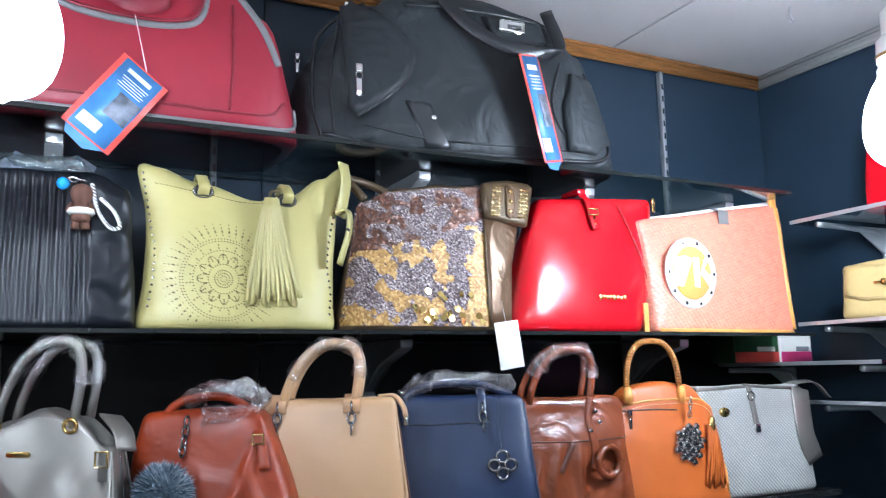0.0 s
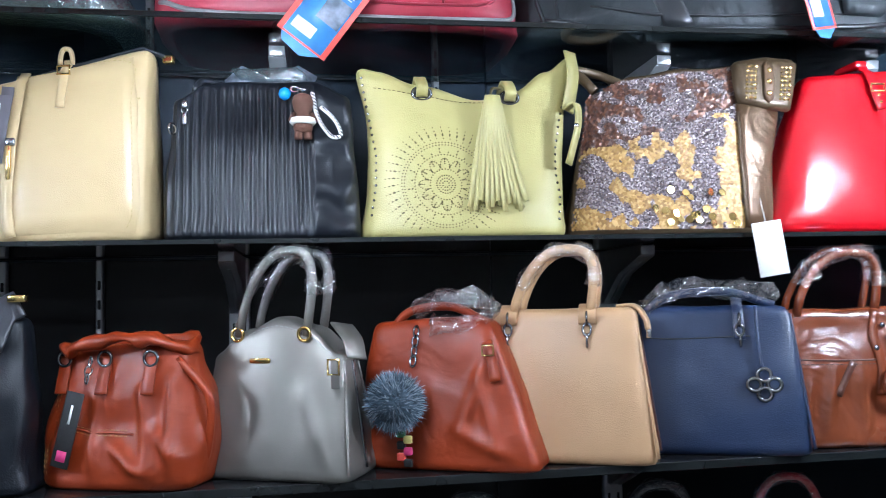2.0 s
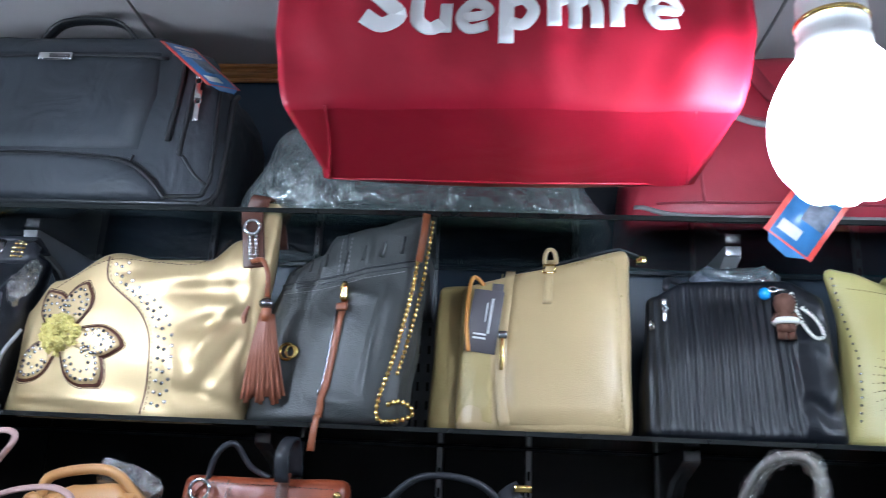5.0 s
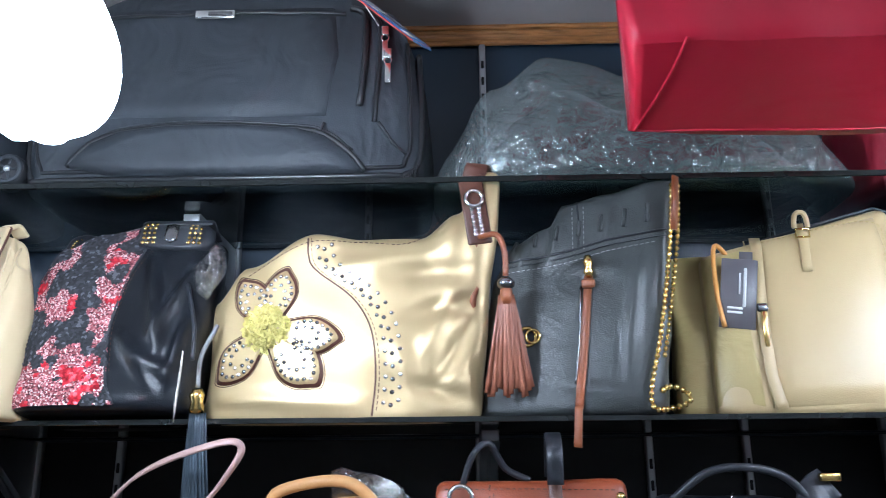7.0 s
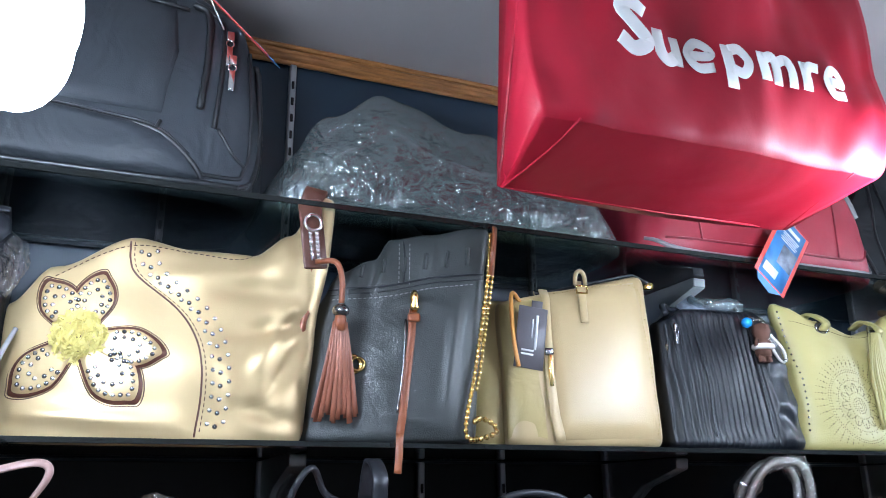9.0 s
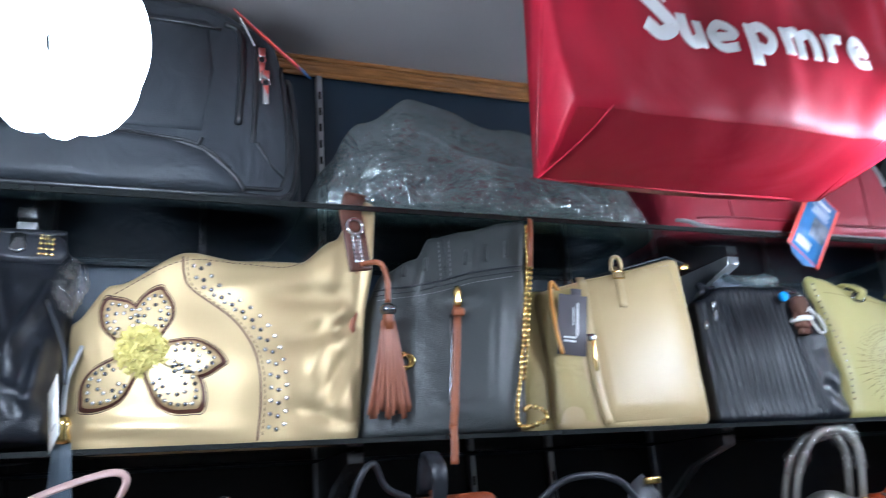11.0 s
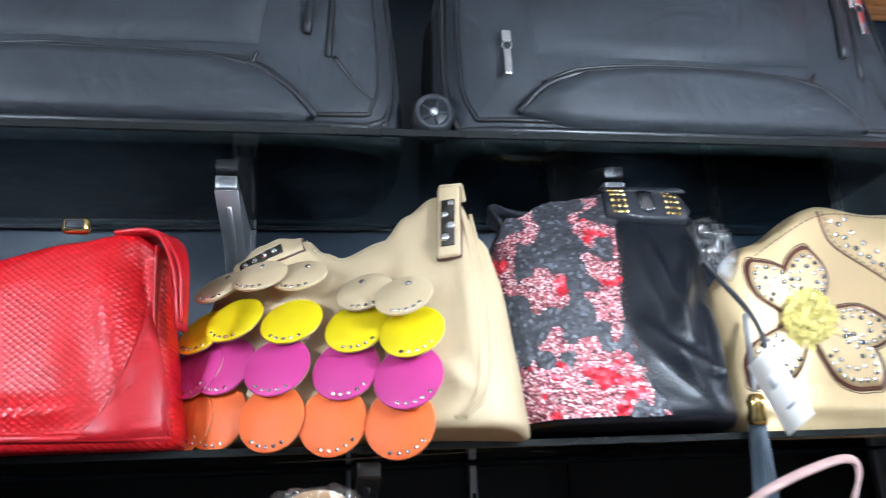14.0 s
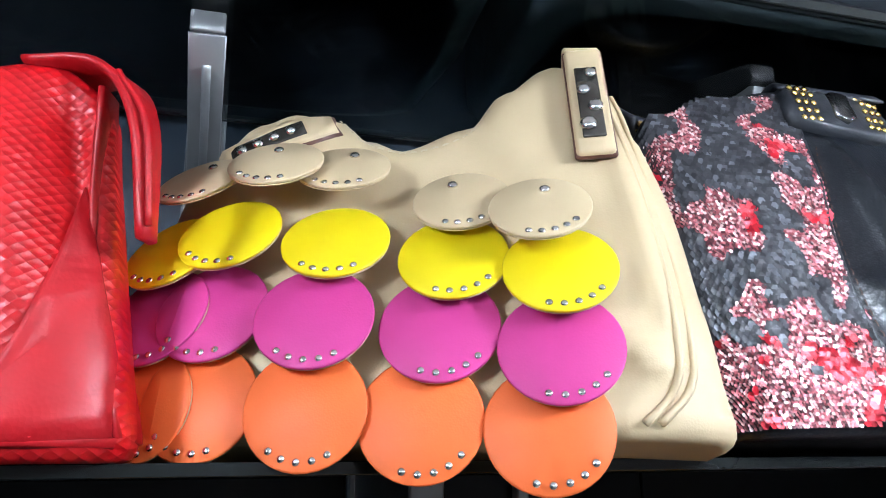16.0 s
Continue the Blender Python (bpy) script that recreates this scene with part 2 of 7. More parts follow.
def ring(r, thick, n=20, m=6):
    return tube([(r * math.cos(2 * math.pi * k / n), 0, r * math.sin(2 * math.pi * k / n)) for k in range(n)], thick, m, closed=True)


def dome_mesh(name, material, r=1.0, h=0.6):
    return lathe([(r, 0), (r * 0.92, h * 0.45), (r * 0.6, h * 0.85), (r * 0.2, h)], 8).moved(FACING).mesh(name, material)


def bead_mesh(name, material):
    return lathe([(0.2, -1), (0.75, -0.66), (1, 0), (0.75, 0.66), (0.2, 1)], 8).mesh(name, material)


def disc_geo(r, t, squash=1.0, n=28):
    return lathe([(r * 0.97, 0), (r, t * 0.3), (r, t * 0.7), (r * 0.97, t)], n).moved(Matrix.Diagonal((1, 1, squash, 1)) @ FACING)


def plate(pts, thick, y=0.0):
    """A flat shape in x and z, with thickness towards the aisle."""
    n = len(pts)
    verts = [(x, y, z) for x, z in pts] + [(x, y - thick, z) for x, z in pts]
    faces = [tuple(range(n)), tuple(range(2 * n - 1, n - 1, -1))] + [(i, (i + 1) % n, n + (i + 1) % n, n + i) for i in range(n)]
    return Geo().add(verts, faces)


def draped(pts, fy, thick, off=0.0, cells=12):
    """A panel whose outline (x, z) lies on a bag's front."""
    cx, cz = sum(p[0] for p in pts) / len(pts), sum(p[1] for p in pts) / len(pts)
    n, verts, faces = len(pts), [], []
    rings = [1.0, 0.97, 0.75, 0.5, 0.25, 0.0]
    for i, k in enumerate(rings):
        for x, z in pts:
            X, Z = cx + (x - cx) * k, cz + (z - cz) * k
            verts.append((X, fy(X, Z) - (0.0 if i == 0 else thick) - off, Z))
    for i in range(len(rings) - 1):
        for k in range(n):
            l = (k + 1) % n
            faces.append((i * n + k, i * n + l, (i + 1) * n + l, (i + 1) * n + k))
    return Geo().add(verts, faces)


def on(fy, pts, off=0.0, n=6, closed=False):
    """A smooth line on a bag's front through (x, z) points."""
    return [Vector((p.x, fy(p.x, p.z) - off, p.z)) for p in curve([(x, 0, z) for x, z in pts], n, closed)]


def poly(ctrl, k=8):
    """Heights along -1..1, smoothly between the control pairs (u, h)."""
    us, hs = [c[0] for c in ctrl], [c[1] for c in ctrl]

    def f(u):
        u = max(us[0], min(us[-1], u))
        for i in range(len(us) - 1):
            if u <= us[i + 1]:
                t = (u - us[i]) / (us[i + 1] - us[i])
                t = t * t * (3 - 2 * t)
                return hs[i] + (hs[i + 1] - hs[i]) * t
        return hs[-1]
    return f


def folds(*lines):
    """Soft creases along lines (x0, z0, x1, z1, width, height) on a bag's front."""
    def f(x, z):
        s = 0.0
        for x0, z0, x1, z1, w, h in lines:
            dx, dz = x1 - x0, z1 - z0
            t = max(0.0, min(1.0, ((x - x0) * dx + (z - z0) * dz) / (dx * dx + dz * dz)))
            d = math.hypot(x - x0 - dx * t, z - z0 - dz * t) / w
            if d < 3:
                s += h * math.exp(-d * d) * (0.35 + 0.65 * math.sin(math.pi * (0.1 + 0.85 * t)))
        return s
    return f


def body(w0, w1, d0, d1, top, n=5.0, nf=40, nz=24, wr=0.0045, ws=9.0, seed=0, lean=0.0, bulge=0.0, rnd=0.014, disp=None, fat=0.1):
    """A bag's body: base w0 x d0, top w1 x d1, height top(u). Returns its mesh data and the depth of its front at (x, z)."""
    top = top if callable(top) else (lambda u, h=top: h)
    H = top(0)

    def place(u, v, side):
        e = min(v, 1 - v) * H
        q = max(0.0, 1 - e / rnd)
        k = rnd * (1 - math.sqrt(max(0, 1 - q * q))) * 0.8
        a = (w0 + (w1 - w0) * v) / 2 * (1 + bulge * math.sin(math.pi * v)) - k
        b = (d0 + (d1 - d0) * v) / 2 * (1 + fat * math.sin(math.pi * v)) - k
        x = u * a + lean * v
        y = b * max(0.0, 1 - abs(u) ** n) ** (1 / n)
        z = v * top(u)
        w = noise.noise(Vector((x * ws, z * ws * 1.3, seed + 3.7 * side))) + 0.5 * noise.noise(Vector((x * ws * 2.6, z * ws * 2.1, seed + 9 + side)))
        fade = min(1, e / 0.03)
        x += wr * 1.1 * noise.noise(Vector((z * ws * 1.5, u * 2, seed + 5.5))) * abs(u) ** 2
        z += wr * 1.2 * noise.noise(Vector((x * ws * 1.2, v, seed + 1.5))) * v * v
        y += wr * w * fade
        if disp and side < 0:
            y += disp(x, z) * fade * min(1, (1 - abs(u)) * 12)
        return Vector((x, side * y, z))

    us = [math.sin((2 * i / nf - 1) * math.pi / 2) * 0.75 + (2 * i / nf - 1) * 0.25 for i in range(nf + 1)]
    ub = us[::-2]
    vs = [0, 0.01, 0.03] + [0.06 + 0.88 * j / nz for j in range(nz + 1)] + [0.97, 0.99, 1.0]
    verts = []
    for v in vs:
        verts += [place(u, v, -1) for u in us] + [place(u, v, 1) for u in ub[1:-1]]
    m = len(us) + len(ub) - 2
    faces = [(j * m + i, j * m + (i + 1) % m, (j + 1) * m + (i + 1) % m, (j + 1) * m + i) for j in range(len(vs) - 1) for i in range(m)]
    faces.append(tuple(range(m))[::-1])
    o = (len(vs) - 1) * m
    nb = len(ub)
    # the top is closed in strips between front and back
    back = lambda i: o + (len(us) + (nb - 2 - i) if 0 < i < nb - 1 else (0 if i == 0 else len(us) - 1))
    for i in range(nb - 1):
        faces.append((o + 2 * i, o + 2 * i + 1, o + 2 * i + 2, back(i + 1), back(i)) if 0 < i < nb - 2 else tuple(dict.fromkeys((o + 2 * i, o + 2 * i + 1, o + 2 * i + 2, back(i + 1), back(i)))))

    def fy(x, z):
        u, v = 0.0, 0.5
        for _ in range(4):
            v = max(0.0, min(1.0, z / top(u)))
            a = (w0 + (w1 - w0) * v) / 2 * (1 + bulge * math.sin(math.pi * v))
            u = max(-0.985, min(0.985, (x - lean * v) / a))
        return place(u, v, -1).y
    return Geo().add(verts, faces), fy


# ---- small fittings shared by the bags ----
D_GOLD, D_CHROME, D_GUN = dome_mesh("stud", M_GOLD), dome_mesh("stud", M_CHROME), dome_mesh("stud", M_GUN)
B_GOLD = bead_mesh("bead", M_GOLD)


def studs(parent, fy, pts, r, me, name="stud", off=0.0):
    for x, z in pts:
        piece(name, me, parent, Matrix.Translation((x, fy(x, z) - off, z)) @ Matrix.Diagonal((r, r, r, 1)))


def along(pts, step):
    """Points at even steps along a line."""
    out, left = [Vector(pts[0])], step
    for a, b in zip(pts, pts[1:]):
        a, b = Vector(a), Vector(b)
        while (b - a).length >= left:
            a = a + (b - a).normalized() * left
            out.append(a.copy())
            left = step
        left -= (b - a).length
    return out


def arch(x0, x1, y, z0, zt, k=16, lean=0.0, dy=0.0):
    """A handle's line, up from one foot and down to the other."""
    xs, w = (x0 + x1) / 2, (x1 - x0) / 2
    return [Vector((xs - w * math.copysign(abs(math.cos(a)) ** 0.75, math.cos(a)) + lean * math.sin(a), y + dy * math.sin(a), z0 + (zt - z0) * math.sin(a) ** 0.8)) for a in [math.pi * i / k for i in range(k + 1)]]


def crumple(g, amp, scale, seed=0):
    g.v = [tuple(Vector(p) + amp * noise.noise_vector(Vector(p) * scale + Vector((seed, seed * 2, 0)))) for p in g.v]
    return g


def handle(parent, pts, r, material, wrap=False, label="", name="handle"):
    r = r * 0.86
    h = part(name, tube(pts, r, 10), material, parent, label)
    if wrap:
        k = len(pts)
        q = along(pts[k // 8:-(k // 8)], 0.0045)
        g = crumple(crumple(tube(q, lambda t: r * (1.55 + 0.3 * math.sin(t * 23 + k)), 12), r * 0.8, 60, k), r * 0.5, 190, k)
        part("plastic_wrap", g, M_FILM, h, "crinkled clear plastic wrap", smooth=False)
    return h


def tassel(parent, x, y, z, length, w0, w1, material, n=11, cap=None, label="", fy=None):
    g = Geo()
    for layer in (0, 1):
        for i in range(n):
            s = (i + 0.5 * layer) / (n - 1) * 2 - 1
            l = length * (0.97 + 0.05 * math.sin(i * 2.3 + layer))
            dy = -0.004 * (1 - s * s) + 0.006 * layer
            if fy:
                f = lambda X, Z: min(y, fy(X, max(Z, 0.02)) - 0.007) + dy
                g.join(ribbon(curve([(X, f(X, Z), Z) for X, Z in ((x + s * w0 / 2, z), (x + s * (w0 + w1) / 4 * 0.95, z - l * 0.45), (x + s * w1 / 2, z - l))], 4), w1 / n * 0.72, 0.0024))
                continue
            g.join(ribbon(curve([(x + s * w0 / 2, y + dy, z), (x + s * (w0 + w1) / 4 * 0.95, y + dy - 0.005, z - l * 0.45), (x + s * w1 / 2, y + dy, z - l)], 4), w1 / n * 0.8, 0.0022))
    t = part("tassel", g, material, parent, label)
    if cap:
        part("tassel_cap", lathe([(w0 * 0.55, -0.012), (w0 * 0.6, 0), (w0 * 0.5, 0.012), (w0 * 0.2, 0.016)], 12).moved(Matrix.Translation((x, y, z))), cap, t)
    return t


def ring_part(parent, c, r, thick, material, name="ring", tilt=0):
    return part(name, ring(r, thick).moved(pose(*c, 0, 0, tilt)), material, parent)


def buckle(parent, x, z, fy, w, h, material):
    g = tube([(x - w / 2, fy(x, z) - 0.004, z - h / 2), (x + w / 2, fy(x, z) - 0.004, z - h / 2), (x + w / 2, fy(x, z) - 0.004, z + h / 2), (x - w / 2, fy(x, z) - 0.004, z + h / 2)], 0.0018, 6, closed=True)
    return part("buckle", g, material, parent)


def strap_on(parent, fy, pts, w, material, name="strap", thick=0.003, off=0.001, label="", side=(1, 0, 0)):
    return part(name, ribbon(on(fy, pts, off + thick / 2), w, thick, side), material, parent, label)


def seam(parent, fy, pts, r, material, closed=False, name="seam", n=6, off=0.0):
    return part(name, tube(on(fy, pts, off, n, closed), r, 6, closed), material, parent)


def stitches(parent, fy, pts, material, step=0.0075, off=0.0008, n=6):
    """Dashes of thread along a line on a bag's front."""
    g = Geo()
    p = along(on(fy, pts, off, n), step)
    for q, r in zip(p, p[1:]):
        d = (r - q).normalized()
        s = Vector((-d.z, 0, d.x)) * 0.0006
        o = Vector((0, -0.0006, 0))
        m = q + d * step * 0.62
        g.add([q - s, q + s, m + s, m - s, (q + m) / 2 + o - s, (q + m) / 2 + o + s], [(0, 1, 5, 4), (4, 5, 2, 3)])
    return part("stitching", g, material, parent, kind="stuff")


def zip_pull(parent, x, y, z, length, material, name="zip_pull", w=0.008):
    g = box(x, y - 0.004, z, w, 0.006, w * 1.4, 0.0015)
    g.join(ring(w * 0.5, 0.0012, 12, 5).moved(Matrix.Translation((x, y - 0.005, z - w * 1.1))))
    g.join(box(x, y - 0.005, z - w * 1.5 - length / 2, w * 0.8, 0.003, length, 0.001))
    return part(name, g, material, parent)


def chain(parent, pts, r, material, name="chain"):
    g = Geo()
    p = along(pts, r * 2.6)
    for i in range(len(p) - 1):
        t = p[i + 1] - p[i]
        q = t.to_track_quat("X", "Z").to_matrix().to_4x4()
        g.join(ring(r, r * 0.3, 10, 5).moved(Matrix.Translation(p[i]) @ q @ pose(0, 0, 0, 90 * (i % 2), 0, 0) @ Matrix.Diagonal((1.5, 1, 1, 1))))
    return part(name, g, material, parent)


def sequin_field(parent, fy, inside, kind, x0, x1, z0, z1, step, r, tilt, material, seed, label=""):
    """Flakes in brick rows over the part of a bag's front where inside(x, z) holds and kind(x, z) is true."""
    rnd, g = random.Random(seed), Geo()
    z, row = z1, 0
    while z > z0:
        x = x0 + (row % 2) * step / 2
        while x < x1:
            if inside(x, z) and kind(x, z):
                c = Vector((x + rnd.uniform(-0.1, 0.1) * step, fy(x, z) - 0.0012 - rnd.random() * 0.0006, z))
                t = Matrix.Translation(c) @ Euler((rnd.uniform(-tilt, tilt * 0.5), 0, rnd.uniform(-tilt, tilt))).to_matrix().to_4x4()
                g.add([t @ Vector((r * math.cos(k * math.pi / 3), 0, r * math.sin(k * math.pi / 3))) for k in range(6)], [(0, 1, 2, 3, 4, 5)])
            x += step
        z -= step * 0.8
        row += 1
    return part("sequin_cloth", g, material, parent, label, smooth=False, kind="stuff")


def blot(x, z, scale, seed):
    """Uneven patches over a cloth, about -1 to 1."""
    return noise.noise(Vector((x * scale, z * scale, seed))) + 0.45 * noise.noise(Vector((x * scale * 2.3, z * scale * 2.3, seed + 4)))


def card(parent, name, w, h, m, material, lines=(), label="", thick=0.0012):
    """A card in x and z, its top edge at its own place m; lines: bars (x, z, w, h, material) printed on it."""
    c = part(name, box(0, 0, -h / 2, w, thick, h, 0.0004, 1).moved(m), material, parent, label)
    for x, z, bw, bh, mm in lines:
        part("print", box(x, -thick / 2 - 0.0004, z, bw, 0.0006, bh).moved(m), mm, c)
    return c


# ---- the shop's shell ----
XM, XW = (WALL_L + WALL_R) / 2, WALL_R - WALL_L
YM, YW = (WALL_B + WALL_Y) / 2, WALL_Y - WALL_B
structure("floor", box(XM, YM, -0.05, XW + 0.4, YW + 0.4, 0.1), M_FLOOR, "grey tiled shop floor", category="floor")
wall = structure("wall_north", box(XM, WALL_Y + 0.06, CEIL / 2, XW + 0.4, 0.1, CEIL), M_WALL, "dark navy painted board wall behind the shelves")
# boards below the middle shelf are darker and glossier than the navy ones above
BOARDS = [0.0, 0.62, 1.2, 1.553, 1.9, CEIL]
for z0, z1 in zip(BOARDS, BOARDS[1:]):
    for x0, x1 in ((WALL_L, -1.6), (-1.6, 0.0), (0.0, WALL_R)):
        part("board", box((x0 + x1) / 2, WALL_Y + 0.005, (z0 + z1) / 2, x1 - x0 - 0.002, 0.01, z1 - z0 - 0.004, 0.001, 1), M_LOWBOARD if z1 < 1.6 else M_WALL, wall, smooth=False)
structure("wall_east", box(WALL_R + 0.05, YM, CEIL / 2, 0.1, YW, CEIL), M_WALL, "dark navy painted side wall")
structure("wall_west", box(WALL_L - 0.05, YM, CEIL / 2, 0.1, YW, CEIL), M_WALL, "dark navy painted side wall")
structure("wall_south", box(XM, WALL_B - 0.05, CEIL / 2, XW + 0.4, 0.1, CEIL), M_PLAIN, "pale painted shop wall")
ceil = Geo()
for x0, x1 in ((WALL_L, -2.67), (-2.67, -1.46), (-1.46, -0.28), (-0.28, 0.903), (0.903, WALL_R)):
    for y0, y1 in ((WALL_B, -1.4), (-1.4, -0.18), (-0.18, WALL_Y)):
        ceil.join(box((x0 + x1) / 2, (y0 + y1) / 2, CEIL + 0.006, x1 - x0 - 0.005, y1 - y0 - 0.005, 0.012, 0.0015, 1))
ceil.join(box(XM, YM, CEIL + 0.03, XW + 0.4, YW + 0.4, 0.03))
structure("ceiling", ceil, M_CEIL, "grey white ceiling boards with dark joints", category="ceiling")


def reeded(a, b, out, size, k):
    """A moulding of k reeds from a to b; out: the way it stands off the wall."""
    g, a, b, o = Geo(), Vector(a), Vector(b), Vector(out)
    for i in range(k):
        f = (i + 0.5) / k
        g.join(tube([a + o * (size * 0.2 + size * 0.55 * f) + Vector((0, 0, size * f)), b + o * (size * 0.2 + size * 0.55 * f) + Vector((0, 0, size * f))], size * 0.62 / k, 10))
    d = b - a
    return g.join(tube([a + o * size * 0.25 + Vector((0, 0, size * 0.5)), b + o * size * 0.25 + Vector((0, 0, size * 0.5))], size * 0.4, 6))


structure("trim_north", reeded((WALL_L, WALL_Y, CEIL - 0.034), (WALL_R, WALL_Y, CEIL - 0.034), (0, -1, 0), 0.034, 4), M_TRIM, "orange brown reeded wood cornice", True, "trim")
structure("trim_east", reeded((WALL_R, WALL_B, CEIL - 0.034), (WALL_R, WALL_Y, CEIL - 0.034), (-1, 0, 0), 0.034, 4), M_PLAIN, "pale reeded cornice along the side wall", True, "trim")

# ---- slotted uprights, brackets and glass shelves ----
SLOT = box(0, 0, 0, 0.005, 0.003, 0.016, 0.001, 1).mesh("slot", M_SLOT, False)


def upright(x, w, z0, z1, label):
    e = thing("shelf_upright", label, "upright", Matrix.Translation((x, WALL_Y - 0.008, z0)), "shelf uprights")
    # uprights over the middle shelf get a darker steel than the others
    part("channel", box(0, 0, (z1 - z0) / 2, w, 0.016, z1 - z0, 0.002, 1), M_DULL if 1.9 < z1 < 2.1 else M_STEEL, e, smooth=False)
    n = int((z1 - z0) / 0.034)
    for i in range(n):
        for s in ((-1, 1) if w > 0.02 else (0,)):
            piece("slot", SLOT, e, Matrix.Translation((s * w * 0.25, -0.0082, 0.02 + i * 0.034)))


for x in (-0.862, -0.704, -1.735, -2.55):
    upright(x, 0.012, 1.25, 1.552, "thin galvanised slotted shelf upright on the wall")
for x in (-1.885, -1.128, -0.466, 0.222, -2.75):
    upright(x, 0.036, 1.0, 1.552, "wide galvanised double slotted shelf upright")
for x in (-2.75, -2.045, -1.575, -0.9, -0.386, 0.265, 0.66):
    upright(x, 0.036, 1.57, 2.05, "wide galvanised double slotted shelf upright")
for x in (-1.33, -0.62, -0.1, 0.33):
    upright(x, 0.012, 1.57, 2.05, "thin galvanised slotted shelf upright on the wall")
for x in (1.07, -1.12):
    upright(x, 0.012, 1.57, 2.28, "thin galvanised slotted shelf upright on the wall")


def bracket(x, z, length):
    e = thing("shelf_bracket", "galvanised pressed steel bracket under the glass shelf", "bracket", Matrix.Translation((x, WALL_Y - 0.016, z)), "shelf brackets")
    prof = [(0, -0.1), (-0.018, -0.1), (-length * 0.5, -0.045), (-length, -0.018), (-length - 0.006, -0.004), (-length, -0.001), (0, -0.001)]
    for s in (-1, 1):
        part("side", plate([(y, q) for y, q in prof], 0.002).moved(Matrix.Translation((s * 0.011 - 0.001, 0, 0)) @ Matrix.Rotation(math.pi / 2, 4, "Z")), M_STEEL, e, smooth=False)
    part("spine", ribbon([(0, -0.002, -0.1), (0, -0.018, -0.1), (0, -length * 0.5, -0.0465), (0, -length, -0.019)], 0.027, 0.002), M_STEEL, e)
    part("cover", ribbon([(0, -0.004, -0.003), (0, -length * 0.6, -0.003), (0, -length - 0.002, -0.003)], 0.024, 0.002), M_STEEL, e)
    part("nose", box(0, -length - 0.002, -0.0105, 0.025, 0.005, 0.017, 0.002), M_STEEL, e)
    part("rib", tube([(0, -0.03, -0.096), (0, -length * 0.5, -0.0485), (0, -length * 0.85, -0.028)], 0.0035, 8), M_STEEL, e)
    part("screw", lathe([(0.004, 0), (0.004, 0.002), (0.002, 0.003)], 10).moved(Matrix.Translation((0, -0.004, -0.06)) @ FACING), M_GOLD, e)


for x in (-2.75, -2.045, -1.575, -0.9, -0.386, 0.265, 0.66, 1.07):
    bracket(x, Z1 - 0.008, 0.2)
for x in (-2.75, -1.885, -1.128, -0.466, 0.222, 0.9):
    bracket(x, Z2 - 0.008, 0.2)
    bracket(x, Z3 - 0.012, 0.28)


def shelf(z, front, x0, x1, t, label, material, rim):
    e = thing("glass_shelf", label, "shelf", Matrix.Translation(((x0 + x1) / 2, (front + WALL_Y - 0.018) / 2, z - t)), "glass shelves")
    d = WALL_Y - 0.018 - front
    part("pane", box(0, 0, t / 2, x1 - x0, d, t, 0.0012, 1), material, e, smooth=False)
    part("front_edge", box(0, -d / 2 - 0.0015, t / 2, x1 - x0, 0.002, t + rim, 0.0005, 1), M_EDGE, e, "dark polished front edge", smooth=False)


shelf(Z1, FRONT, -3.3, 1.15, 0.008, "long dark glass shelf holding luggage", M_GLASS, 0.0)
# tint puts the underside's shade into the glass and dims the row below
M_SHADEGLASS = glass("shade_tinted_shelf_glass", (0.03, 0.036, 0.036))
shelf(Z2, FRONT, -3.3, 1.19, 0.007, "long glass shelf holding handbags, tinted dark for its shaded underside", M_SHADEGLASS, 0.0)
M_BLACKSHELF = mat("black_gloss_board", (0.012, 0.012, 0.013), 0.12, bump=0.02, var=0.2)
shelf(Z3, FRONT3, -3.3, 1.15, 0.012, "long black gloss shelf holding satchels", M_BLACKSHELF, 0.0)
shelf(Z4, FRONT3, -3.3, 1.15, 0.012, "long black gloss shelf near the knees", M_BLACKSHELF, 0.0)


def side_shelf(z, y0, y1):
    e = thing("side_shelf", "glass shelf on the side wall", "shelf", Matrix.Translation((1.325, (y0 + y1) / 2, z - 0.008)), "side wall shelves")
    part("pane", box(0, 0, 0.004, 0.25, y1 - y0, 0.008, 0.001, 1), M_GLASS, e, smooth=False)
    part("front_edge", box(-0.1265, 0, 0.004, 0.002, y1 - y0, 0.009, 0.0005, 1), M_STEEL, e, "pale front edge", smooth=False)
    for y in (-0.38 * (y1 - y0), 0.44 * (y1 - y0)):
        part("arm", tube(curve([(0.122, y, -0.09), (0.115, y, -0.04), (0.09, y, -0.018), (0.0, y, -0.012), (-0.115, y, -0.01)], 6), 0.007, 8), M_STEEL, e, "bent steel arm")
        part("brace", plate([(0.124, -0.07), (0.11, -0.07), (0.02, -0.014), (0.02, -0.006), (0.124, -0.006)], 0.004, y), M_STEEL, e, smooth=False)


side_shelf(1.498, 1.40, 1.86)
side_shelf(1.588, 0.5, 1.6)
side_shelf(1.41, 0.5, 1.62)
side_shelf(1.83, 0.5, 1.6)

# ---- lamps ----


